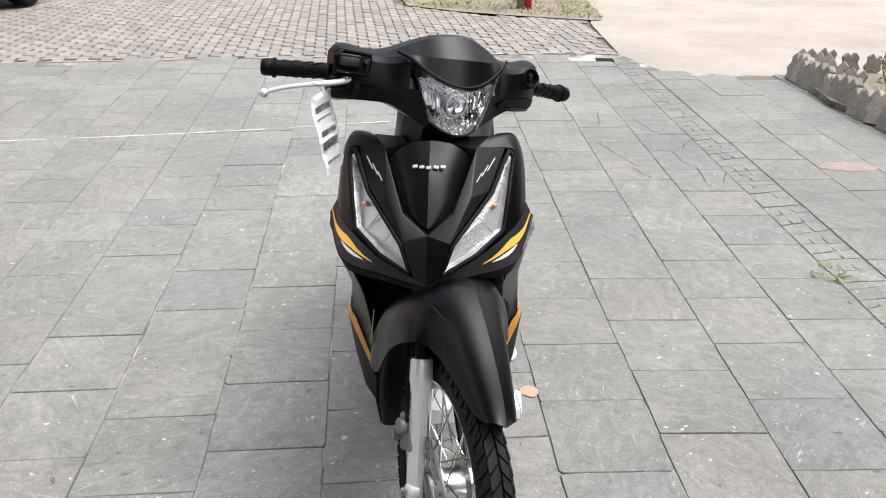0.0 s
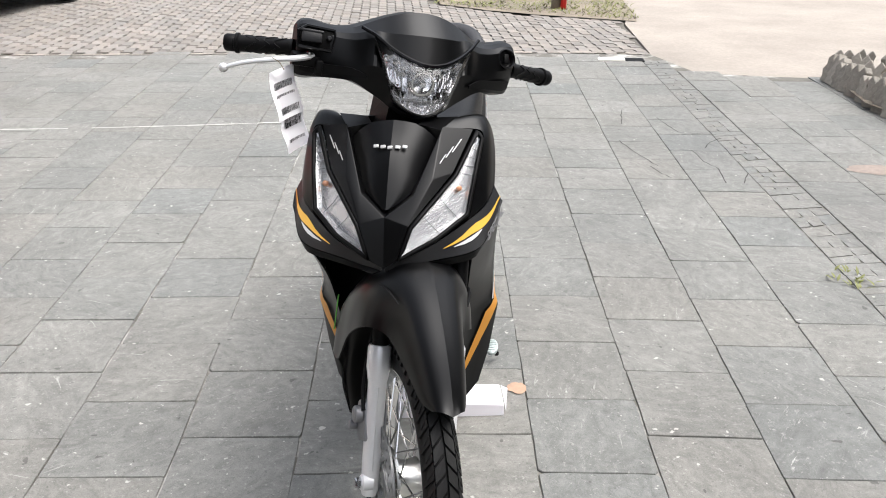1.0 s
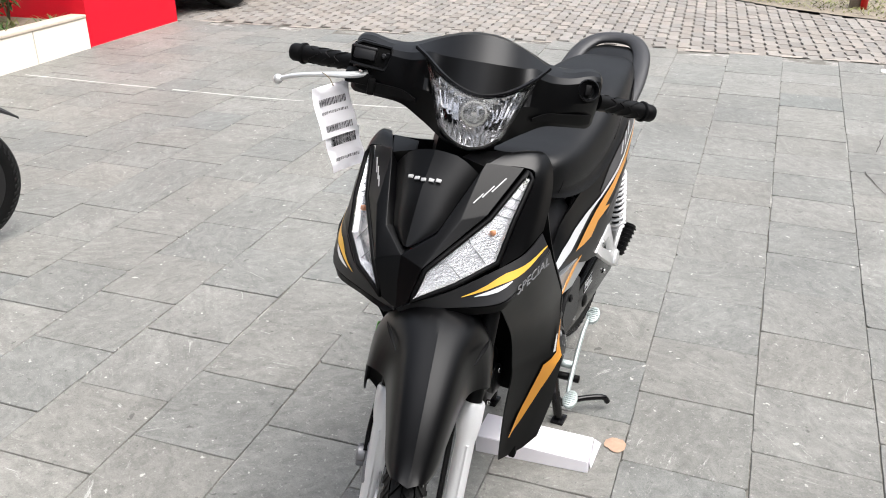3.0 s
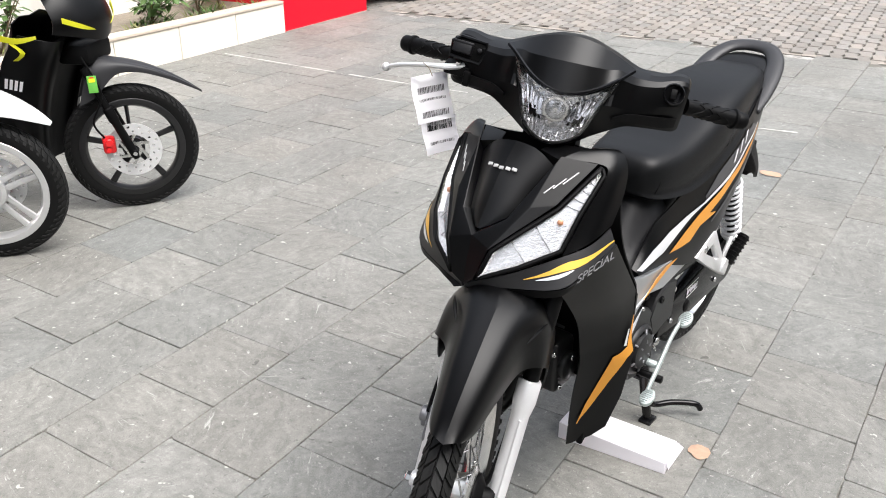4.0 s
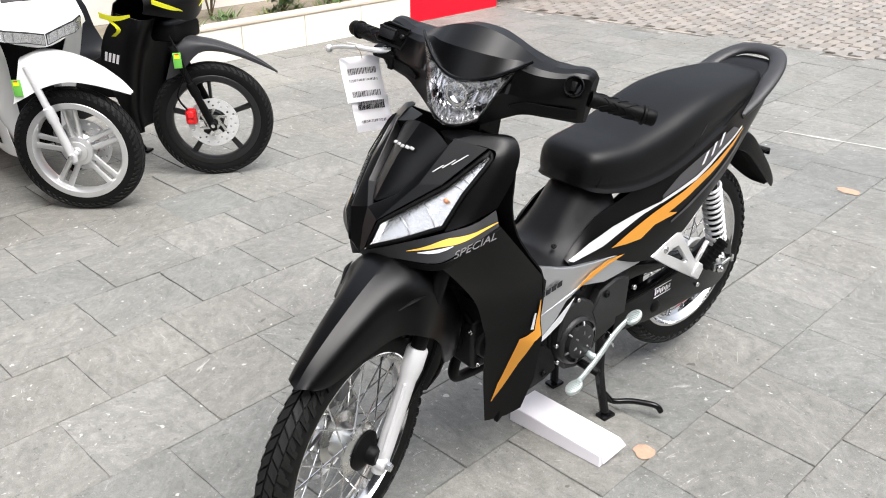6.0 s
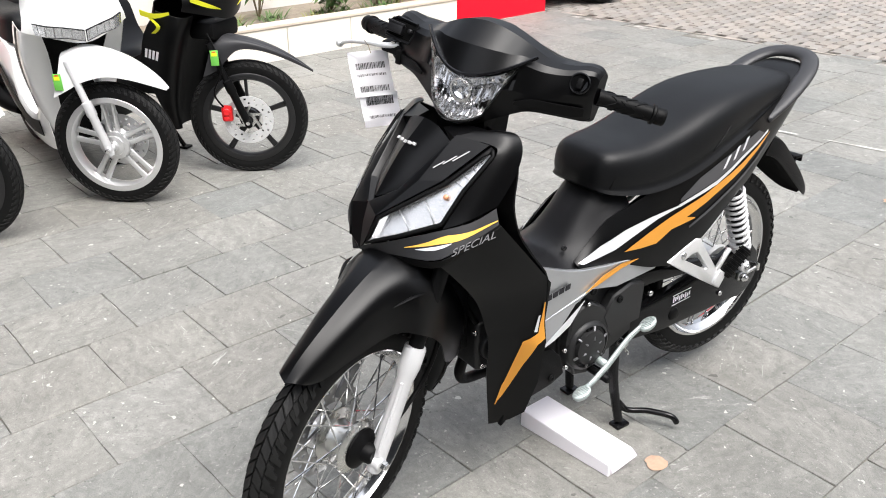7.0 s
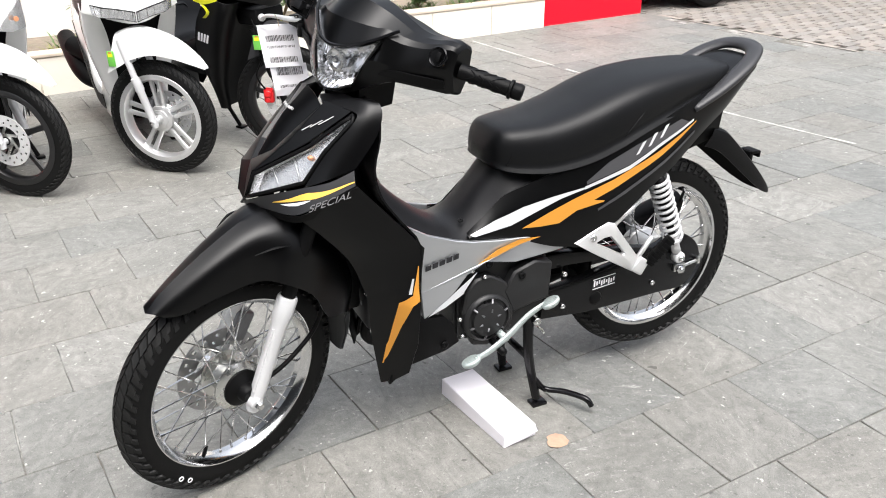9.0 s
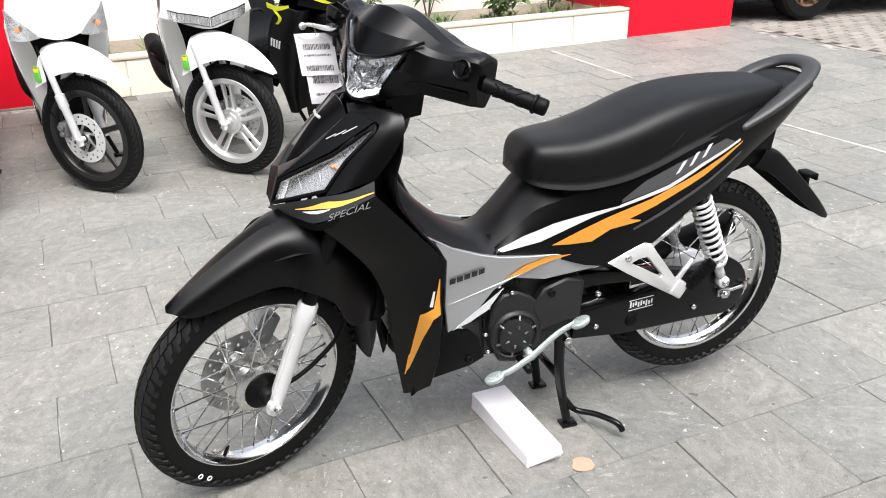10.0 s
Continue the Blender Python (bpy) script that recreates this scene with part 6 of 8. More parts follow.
# chain case with a round end, bolts, plug and sticker
CASE = [(1.600, 0.268), (1.750, 0.256), (1.890, 0.259), (1.990, 0.262)] + arc_pts((2.045, 0.345), 0.086, -78, 128, 14) + [(1.930, 0.396), (1.780, 0.372), (1.660, 0.352), (1.610, 0.352)]
case = part("chain_case", prism(CASE, 0.062, 0.098, 0.006), M_BLACKGLOSS, bike, "gloss black chain case")
part("case_seam", prism([(1.620, 0.346), (1.780, 0.362), (1.930, 0.387), (1.985, 0.396), (1.985, 0.400), (1.780, 0.368), (1.620, 0.351)], 0.094, 0.101, 0), M_PLASTIC, case)
for y, z in ((1.668, 0.393), (1.668, 0.296), (1.965, 0.302), (2.020, 0.416)):
    bolt(case, (0.098, y, z), (1, 0, 0), 0.008, 0.007, M_CHROME)
bm = bmesh.new()
add_lathe(bm, [(0, 0.005), (0.014, 0.005), (0.017, 0.003), (0.020, 0.0), (0, 0)][::-1], frame_at((0.098, 1.775, 0.296), (1, 0, 0)), 20)
part("rubber_plug", bm, M_PLASTIC, case)
sticker = part("sticker", prism([(1.762, 0.322), (1.836, 0.328), (1.838, 0.357), (1.764, 0.350)], 0.0982, 0.0992, 0), M_INK, case, "small black and white caution sticker")
for k in range(9):
    y = 1.766 + k * 0.0078
    part("print_bar", prism([(y, 0.332 + (k % 3) * 0.003), (y + 0.0045, 0.3325 + (k % 3) * 0.003), (y + 0.0047, 0.350 - (k % 2) * 0.003), (y + 0.0002, 0.3495 - (k % 2) * 0.003)], 0.0990, 0.0998, 0), M_PAPER, sticker)
for z in (0.3235, 0.352):
    part("print_bar", prism([(1.763, z), (1.836, z + 0.0062), (1.836, z + 0.0082), (1.763, z + 0.002)], 0.0990, 0.0998, 0), M_PAPER, sticker)
# swing arm above the case, with its bare edge
part("swing_arm", prism([(1.600, 0.405), (1.690, 0.408), (1.860, 0.395), (2.020, 0.372), (2.020, 0.396), (1.860, 0.425), (1.690, 0.446), (1.600, 0.452)], 0.055, 0.085, 0.004), M_BLACKGLOSS, bike, "black swing arm")
part("swing_arm", prism([(1.600, 0.300), (1.860, 0.305), (2.080, 0.310), (2.080, 0.345), (1.860, 0.350), (1.600, 0.350)], -0.085, -0.060, 0.004), M_BLACKGLOSS, bike, "black swing arm")
# axle adjuster
adj = bmesh.new()
add_box(adj, (0.098, 2.035, 0.322), (0.106, 2.075, 0.344), 0.002)
add_tube(adj, [V(0.104, 2.07, 0.336), V(0.104, 2.125, 0.345)], 0.0045, 8)
add_box(adj, (0.096, 2.112, 0.334), (0.112, 2.122, 0.356), 0.002)
adjuster = part("chain_adjuster", adj, M_STEEL, bike, "zinc-plated chain adjuster")
bm = bmesh.new()
add_lathe(bm, [(0, 0), (0.013, 0), (0.013, 0.010), (0.011, 0.012), (0.008, 0.012), (0.008, 0.018), (0, 0.018)], frame_at((0.106, 2.050, 0.332), (1, 0, 0)), 6)
part("axle_nut", bm, M_CHROME, adjuster, smooth=20)

# ---- shock absorbers ----
for sg in (1, -1):
    top, bot = V(sg * 0.118, 1.925, 0.640), V(sg * 0.108, 2.040, 0.372)
    d = (bot - top)
    u = d.normalized()
    bm = bmesh.new()
    add_cyl(bm, top, top + d * 0.55, 0.017, n=16)
    add_cyl(bm, top + d * 0.50, top + d * 0.86, 0.011, n=12)
    shock = part("shock_absorber", bm, M_PLASTIC, bike, "rear shock absorber with a white coil spring")
    fm = frame_at(top, d)
    turns, n = 10.5, 210
    bm = bmesh.new()
    add_tube(bm, [fm @ V(0.0255 * math.cos(2 * math.pi * turns * i / n), 0.0255 * math.sin(2 * math.pi * turns * i / n), 0.012 + 0.205 * (0.82 * i / n + 0.18 * (i / n) ** 2)) for i in range(n + 1)], 0.0048, 7)
    part("spring", bm, M_SILVER, shock, "white coil spring")
    bm = bmesh.new()
    add_cyl(bm, top + u * 0.216, top + u * 0.232, 0.028, 0.024, n=20, bevel=0.003)
    add_cyl(bm, top + u * 0.230, top + u * 0.272, 0.013, n=14)
    add_cyl(bm, bot + V(-0.012, 0, 0), bot + V(0.012, 0, 0), 0.017, n=18, bevel=0.002)
    part("lower_mount", bm, M_SILVER, shock, "silver lower mount")
    bolt(shock, bot + V(sg * 0.012, 0, 0), (sg, 0, 0), 0.009, 0.010, M_CHROME, "mount_nut")

# ---- pillion footrest bracket: a cast triangle with a window ----
for sg in (1, -1):
    bm = bmesh.new()
    rim_out = [(1.661, 0.503), (1.712, 0.527), (1.758, 0.546), (1.780, 0.538), (1.800, 0.510), (1.850, 0.445), (1.888, 0.394), (1.876, 0.377), (1.850, 0.384), (1.780, 0.426), (1.716, 0.466)]
    rim_in = [(1.728, 0.489), (1.736, 0.494), (1.752, 0.500), (1.772, 0.501), (1.784, 0.488), (1.808, 0.460), (1.821, 0.444), (1.815, 0.441), (1.798, 0.450), (1.764, 0.470), (1.738, 0.484)]
    levels = [[V(sg * x, y, z) for y, z in line] for x, line in ((0.136, rim_in), (0.136, rim_out), (0.148, rim_out), (0.151, [(y + (1.775 - y) * 0.03, z + (0.465 - z) * 0.05) for y, z in rim_out]), (0.151, [(y + (y - 1.775) * 0.10, z + (z - 0.470) * 0.10) for y, z in rim_in]), (0.146, rim_in), (0.136, rim_in))]
    add_loft(bm, levels, closed=True)
    bmesh.ops.remove_doubles(bm, verts=bm.verts[:], dist=0.0003)
    bmesh.ops.recalc_face_normals(bm, faces=bm.faces)
    add_box(bm, (sg * 0.144 - 0.014, 1.856, 0.374), (sg * 0.144 + 0.014, 1.894, 0.420), 0.005, Matrix.Translation((0, 1.875, 0.40)) @ Matrix.Rotation(-0.6, 4, "X") @ Matrix.Translation((0, -1.875, -0.40)))
    add_tube(bm, [V(sg * 0.140, 1.770, 0.522), V(sg * 0.128, 1.880, 0.585)], [0.009, 0.006], 8)
    add_tube(bm, [V(sg * 0.144, 1.862, 0.410), V(sg * 0.150, 1.905, 0.478)], 0.007, 8)
    bracket = part("footrest_bracket", bm, M_ALU, bike, "cast aluminium pillion footrest bracket", 50)
    bolt(bracket, (sg * 0.150, 1.716, 0.508), (sg, 0, 0), 0.010, 0.005, M_CHROME)
    bm = bmesh.new()
    a, b = V(sg * 0.150, 1.898, 0.398), V(sg * 0.170, 1.955, 0.472)
    fm = frame_at(a, b - a)
    add_box(bm, (-0.013, -0.011, 0.0), (0.013, 0.011, (b - a).length), 0.004, fm)
    peg = part("footrest", bm, M_PLASTIC, bracket, "folded black rubber footrest")
    for k in range(7):
        bm = bmesh.new()
        add_box(bm, (-0.0145, -0.013, 0.008 + k * 0.0125), (0.0145, 0.013, 0.013 + k * 0.0125), 0.0015, fm)
        part("rib", bm, M_PLASTIC, peg)

# ---- engine ----
bm = bmesh.new()
add_loft(bm, [[V(x, y, z) for y, z in ((1.345, 0.270), (1.340, 0.480), (1.420, 0.500), (1.560, 0.470), (1.620, 0.455), (1.610, 0.300), (1.500, 0.255))] for x in (-0.10, 0.10)], closed=True, cap=True)
bmesh.ops.recalc_face_normals(bm, faces=bm.faces)
bmesh.ops.bevel(bm, geom=bm.edges[:], offset=0.008, segments=2, affect="EDGES")
engine = part("engine", bm, M_ENGINE, bike, "black horizontal single-cylinder engine")
EC = V(0, 1.424, 0.335)
for sg in (1, -1):
    bm = ring_bm(EC, [(0, 0.10), (0.066, 0.10), (0.067, 0.124), (0.064, 0.132), (0.057, 0.136), (0.055, 0.131), (0.047, 0.131), (0.045, 0.142), (0.036, 0.145), (0.0, 0.145)], 48)
    if sg < 0:
        bm = flipped(bm)
    cap = part("crankcase_cover", bm, M_ENGINE, engine, "dark engine side cover with raised spokes", 40)
    for k in range(6):
        a = 0.35 + k * math.pi / 3
        bm = bmesh.new()
        add_tube(bm, [EC + V(sg * 0.145, 0.022 * math.cos(a), 0.022 * math.sin(a)), EC + V(sg * 0.136, 0.056 * math.cos(a), 0.056 * math.sin(a))], 0.0030, 6)
        part("rib", bm, M_ENGINEGREY, cap)
    part("crankcase_top", panel([(1.356, 0.360), (1.366, 0.418), (1.392, 0.448), (1.430, 0.452), (1.470, 0.430), (1.496, 0.402), (1.506, 0.362), (1.495, 0.286), (1.428, 0.250), (1.384, 0.260)], lambda y, z: sg * 0.126, 0.03, 0.005), M_ENGINE, engine)
    part("sprocket_cover", panel([(1.470, 0.398), (1.500, 0.448), (1.560, 0.468), (1.612, 0.455), (1.606, 0.350), (1.560, 0.345), (1.500, 0.330)], lambda y, z: sg * 0.128, 0.03, 0.005), M_ENGINE, engine, "black sprocket cover")
    part("rear_top_cover", panel([(1.400, 0.496), (1.470, 0.478), (1.560, 0.470), (1.640, 0.482), (1.700, 0.500), (1.690, 0.530), (1.600, 0.510), (1.500, 0.500)], lambda y, z: sg * 0.122, 0.02, 0.003), M_PLASTIC, engine)
    for y, z in ((1.378, 0.478), (1.413, 0.455), (1.352, 0.425), (1.345, 0.350), (1.352, 0.300)):
        bolt(engine, (sg * 0.126, y, z), (sg, 0, 0), 0.006, 0.008, M_CHROME)
    for y, z, r in ((1.420, 0.385, 0.011), (1.425, 0.487, 0.011), (1.520, 0.435, 0.010)):
        bolt(engine, (sg * 0.130, y, z), (sg, 0, 0), r, 0.005, M_PLASTIC, "plug")
# cylinder with fins, ahead of the crankcase
bm = bmesh.new()
add_box(bm, (-0.060, 1.205, 0.345), (0.060, 1.350, 0.455), 0.01)
cyl = part("cylinder", bm, M_ENGINE, engine)
for k in range(7):
    bm = bmesh.new()
    add_box(bm, (-0.068, 1.215 + k * 0.016, 0.338), (0.068, 1.220 + k * 0.016, 0.462), 0.001)
    part("fin", bm, M_ENGINEGREY, cyl)
bm = bmesh.new()
add_box(bm, (-0.070, 1.125, 0.335), (0.070, 1.205, 0.465), 0.014, seg=3)
add_cyl(bm, (0.060, 1.165, 0.400), (0.084, 1.165, 0.400), 0.034, n=24, bevel=0.004)
head = part("cylinder_head", bm, M_ENGINE, engine, "dark grey cylinder head")
bolt(head, (0.084, 1.165, 0.425), (1, 0, 0), 0.007, 0.006, M_CHROME)
bolt(head, (0.070, 1.140, 0.352), (1, 0, 0), 0.007, 0.006, M_CHROME)
bolt(head, (0.060, 1.128, 0.440), (0.3, -1, 0), 0.007, 0.006, M_CHROME)
for k in range(5):
    bm = bmesh.new()
    add_box(bm, (-0.028 + k * 0.012, 1.1235, 0.392), (-0.020 + k * 0.012, 1.1255, 0.404))
    part("cast_mark", bm, M_ENGINEGREY, head)
# frame tube, exhaust and hoses under the cover
bm = bmesh.new()
add_tube(bm, [V(0, 1.10, 0.86), V(0, 1.18, 0.66), V(0, 1.30, 0.54), V(0, 1.50, 0.52), V(0, 1.75, 0.60), V(0, 2.05, 0.72)], 0.03, 10, 5)
part("frame", bm, M_PLASTIC, bike)
bm = bmesh.new()
add_tube(bm, [V(-0.02, 1.16, 0.335), V(-0.03, 1.15, 0.270), V(-0.07, 1.22, 0.215), V(-0.10, 1.42, 0.200), V(-0.125, 1.62, 0.235), V(-0.135, 1.70, 0.255)], 0.014, 10, 5)
add_tube(bm, [V(-0.135, 1.68, 0.255), V(-0.140, 1.76, 0.275), V(-0.150, 2.00, 0.345), V(-0.155, 2.24, 0.415)], [0.018, 0.040, 0.044, 0.040], 16, 4)
part("exhaust", bm, M_PLASTIC, bike, "black exhaust pipe and silencer")
bm = bmesh.new()
add_tube(bm, [V(0.03, 1.12, 0.50), V(0.055, 1.135, 0.46), V(0.05, 1.17, 0.43)], 0.007, 8, 5)
part("hose", bm, M_PLASTIC, engine)
bm = bmesh.new()
add_box(bm, (-0.055, 1.075, 0.40), (0.055, 1.115, 0.56), 0.012)
part("horn_bracket", bm, M_PLASTIC, bike)

# ---- gear pedal: toe and heel pads on one bent arm ----
bm = bmesh.new()
add_tube(bm, [V(0.190, 1.352, 0.268), V(0.180, 1.390, 0.264), V(0.172, 1.453, 0.290), V(0.168, 1.520, 0.338), V(0.168, 1.570, 0.362)], [0.007, 0.009, 0.010, 0.009, 0.008], 8, 5, flat=(0.6, 1.0))
add_cyl(bm, (0.12, 1.455, 0.288), (0.172, 1.455, 0.288), 0.010, n=14)
pedal = part("gear_pedal", bm, M_PEDAL, bike, "pale zinc-plated heel and toe gear pedal")
for c, ang in (((0.198, 1.344, 0.266), 0.30), ((0.176, 1.580, 0.366), 0.40)):
    bm = bmesh.new()
    fm = Matrix.Translation(c) @ Matrix.Rotation(ang, 4, "X")
    add_lathe(bm, [(0, -0.007), (0.90, -0.007), (1.0, -0.002), (1.0, 0.004), (0.9, 0.006), (0, 0.006)], fm @ Matrix.Diagonal((0.017, 0.026, 1, 1)), 18)
    pad = part("pad", bm, M_PEDAL, pedal, "ribbed pale pedal pad")
    for k in range(7):
        bm = bmesh.new()
        w = 0.0145 - 0.0011 * abs(k - 3) ** 1.6
        add_box(bm, (-w, -0.0195 + k * 0.006, 0.006), (w, -0.0172 + k * 0.006, 0.0082), 0.0006, fm)
        part("rib", bm, M_PEDAL, pad)
# footrests of the rider, seen past the shields
for sg in (1, -1):
    bm = bmesh.new()
    add_tube(bm, [V(sg * 0.10, 1.44, 0.262), V(sg * 0.19, 1.44, 0.262)], 0.010, 8)
    part("rest_bar", bm, M_PLASTIC, bike)
# ---- centre stand ----
bm = bmesh.new()
add_tube(bm, [V(-0.095, 1.575, 0.272), V(0.095, 1.575, 0.272)], 0.014, 12)
for sg in (1, -1):
    add_tube(bm, [V(sg * 0.080, 1.575, 0.270), V(sg * 0.085, 1.578, 0.15), V(sg * 0.098, 1.600, 0.018)], [0.015, 0.0135, 0.0125], 10, 4)
    add_box(bm, (sg * 0.100 - 0.018, 1.580, 0.0), (sg * 0.100 + 0.018, 1.626, 0.010), 0.003)
add_tube(bm, [V(-0.082, 1.577, 0.15), V(0.082, 1.577, 0.15)], 0.010, 10)
add_tube(bm, [V(0.092, 1.595, 0.07), V(0.106, 1.625, 0.045), V(0.140, 1.665, 0.046), V(0.192, 1.700, 0.045), V(0.206, 1.712, 0.026)], 0.0085, 8, 4)
add_tube(bm, [V(0.086, 1.582, 0.10), V(0.105, 1.618, 0.05)], 0.007, 8)
part("centre_stand", bm, M_BLACKGLOSS, bike, "black tubular centre stand with a foot lever")
bm = bmesh.new()
fm = V(0.09, 1.600, 0.245)
add_tube(bm, [fm + V(0, 0.003 * math.sin(i * 1.4), 0.004 * math.cos(i * 1.4)) + V(0.0, 0.0005 * i, -0.0006 * i) for i in range(40)], 0.0016, 5)
part("stand_spring", bm, M_STEEL, bike)
bolt(bike, (0.098, 1.590, 0.268), (1, 0, 0), 0.012, 0.008, M_STEEL, "stand_bolt")

# ---- lettering and marks ----
def text_bm(body, size, m, shear=0.0, depth=0.0006):
    """Letters of the built-in font as a mesh, placed by m."""
    cu = bpy.data.curves.new("letters", "FONT")
    cu.body, cu.size, cu.extrude, cu.shear, cu.align_x = body, size, depth, shear, "LEFT"
    tmp = bpy.data.objects.new("letters", cu)
    me = tmp.to_mesh()
    bm = bmesh.new()
    bm.from_mesh(me)
    tmp.to_mesh_clear()
    bpy.data.objects.remove(tmp)
    bpy.data.curves.remove(cu)
    bmesh.ops.transform(bm, matrix=m, verts=bm.verts[:])
    return bm


def basis(o, right, up_):
    """A matrix at o whose x runs along right and whose y lies towards up_."""
    x = Vector(right).normalized()
    z = x.cross(Vector(up_)).normalized()
    y = z.cross(x)
    return Matrix.Translation(o) @ Matrix((x, y, z)).transposed().to_4x4()


M_LETTER = mat("silver_print", (0.40, 0.40, 0.40), 0.4)
M_LETTER_DIM = mat("grey_print", (0.16, 0.16, 0.165), 0.4)
o, e = V(0.1925, 0.963, 0.729), V(0.2205, 1.052, 0.759)
word = text_bm("SPECIAL", 1.0, Matrix.Identity(4), 0.55)
wide, tall = max(v.co.x for v in word.verts), max(v.co.y for v in word.verts)
bmesh.ops.transform(word, matrix=basis(o, e - o, V(-0.25, -0.05, 0.9)) @ Matrix.Diagonal((0.097 / wide, 0.0125 / tall, 1.0, 1.0)), verts=word.verts[:])
part("lettering", word, M_LETTER_DIM, bike, "silver word SPECIAL in slanted letters")
# maker's marks as plain bars in their colours
for k in range(5):
    bm = bmesh.new()
    x = -0.033 + k * 0.0136
    xm = x + 0.0055
    y = 0.986 + abs(xm) * 0.11
    z = 0.947 - (1.034 - y) * 0.966 - abs(xm) * 0.06
    side = -1 if xm < 0 else 1
    along = V(1, 0.11 * side, -0.16 * side)
    add_box(bm, (-0.0048, 0.001, 0.001), (0.0048, 0.0072, 0.0042), 0.0004, basis((xm, y, z), along, (0, 0.70, 0.68)))
    part("maker_mark", bm, M_LETTER, fairing)
for sg in (1, -1):
    for k in range(5):
        y, z = 1.250 + k * 0.0178, 0.507 + k * 0.0042
        part("maker_mark", panel([(y, z), (y + 0.0135, z + 0.003), (y + 0.0145, z + 0.016), (y + 0.001, z + 0.013)], lambda yy, zz, s=sg: s * (0.1335 + 0.012 * math.sin(max(0, min(1, (yy - 1.16) / 0.55)) * math.pi)), 0.002), M_INK, bike)
    # three slanted strokes on the tail and beside the lamp
    for k in range(3):
        y, z = 1.832 + k * 0.036, 0.715 + k * 0.0165
        part("model_mark", film([(y + 0.014, z + 0.030), (y + 0.026, z + 0.034)], [(y - 0.006, z), (y + 0.004, z + 0.004)], sg, 0.0036, 2), M_WHITE_STRIPE, bike)
    quad = [V(0.093, 1.040, 0.928), V(0.152, 1.082, 0.920), V(0.119, 0.994, 0.856), V(0.084, 0.962, 0.853)]
    lift = V(0.25, -0.70, 0.67) * 0.0024

    def on_wing(u, v):
        w = quad[0].lerp(quad[1], u).lerp(quad[3].lerp(quad[2], u), v) + lift
        return V(sg * w.x, w.y, w.z)
    for k in range(3):
        u, v = 0.16 + 0.20 * k, 0.60 - 0.10 * k
        bm = bmesh.new()
        pts = [(u, v + 0.10), (u + 0.17, v - 0.07 - 0.05 * k), (u + 0.215, v - 0.065 - 0.05 * k), (u + 0.05, v + 0.115)]
        bm.faces.new([bm.verts.new(on_wing(*q)) for q in pts])
        bmesh.ops.recalc_face_normals(bm, faces=bm.faces)
        thicken(bm, 0.0008)
        part("model_mark", bm, M_LETTER, bike)

# ---- paper tags on the brake lever ----
def tag_sheet(name, o, right, down, w, h, bars, label):
    nrm = Vector(right).cross(Vector(down)).normalized()
    r, d = Vector(right).normalized(), Vector(down).normalized()
    bm = bmesh.new()
    rows_ = []
    for j in range(7):
        rows_.append([Vector(o) + r * (w * i / 4) + d * (h * j / 6) + nrm * (0.004 * math.sin(j * 0.9) + 0.002 * math.sin(i)) for i in range(5)])
    add_loft(bm, rows_)
    bmesh.ops.solidify(bm, geom=bm.faces[:], thickness=0.0006)
    tag = tagged(obj(name, bm, M_PAPER, 60), label, "paper tag", group="paper tags on the lever")
    for y, hh in bars:
        x = 0.16
        rng = random.Random(int(y * 1000))
        while x < 0.86:
            b = rng.choice((0.008, 0.014, 0.02))
            q = bmesh.new()
            for sgn in (1, -1):
                j = y * 6
                off = 0.004 * math.sin(j * 0.9) + 0.002 * math.sin(x * 4)
                p = [Vector(o) + r * (w * a) + d * (h * c) + nrm * (off + sgn * 0.0012) for a, c in ((x, y), (x + b, y), (x + b, y + hh), (x, y + hh))]
                q.faces.new([q.verts.new(v) for v in p])
            ob = part("print_bar", q, M_INK, tag)
            x += b + rng.choice((0.012, 0.018))
    return tag


t_o = V(-0.226, 0.987, 1.042)
t_r = V(0.025, 0.097, 0.002)
t_d = V(0.006, 0.012, -0.10)
tag_sheet("paper_tag", t_o, t_r, t_d, 0.090, 0.100, [(0.26, 0.14), (0.50, 0.14), (0.76, 0.13)], "white paper tag with printed bar codes tied to the lever")
tag_sheet("paper_tag", t_o + V(0.010, 0.020, -0.092), t_r, t_d, 0.086, 0.076, [(0.10, 0.26), (0.66, 0.20)], "white paper tag with bar codes hanging below another")
bm = bmesh.new()
add_tube(bm, [t_o + V(0.014, 0.050, -0.004), t_o + V(0.006, 0.050, 0.010), t_o + V(-0.008, 0.048, 0.020)], 0.0008, 5, 5)
tagged(obj("tag_string", bm, M_STEM), "thin brown string tying the tags to the lever", "string")

# ---- white carton on the paving under the motorcycle ----
bm = bmesh.new()
m = Matrix.Translation((0.238, 1.422, 0)) @ Matrix.Rotation(radians(8.5), 4, "Z")
c = [(0, 0), (0, 0.105), (-0.290, 0.105), (-0.296, 0.0)]
bot_, top_ = [V(x, y, 0.001) for x, y in c], [V(x * 0.995 - 0.002, y * 0.98 + 0.002, 0.036 if k < 2 else 0.052) for k, (x, y) in enumerate(c)]
add_loft(bm, [[m @ p for p in bot_], [m @ p for p in top_]], closed=True, cap=True)
bmesh.ops.recalc_face_normals(bm, faces=bm.faces)
bmesh.ops.bevel(bm, geom=bm.edges[:], offset=0.0015, segments=2, affect="EDGES")
carton = thing("carton", "flat white cardboard carton lying on the slate paving", "box", (0.1, 1.45, 0))
part("carton_body", bm, M_CARD, carton)
bm = bmesh.new()
add_loft(bm, [[m @ V(0.001, 0.004, 0.036), m @ V(0.001, 0.101, 0.036)], [m @ V(0.006, 0.010, 0.010), m @ V(0.020, 0.095, 0.030)]])
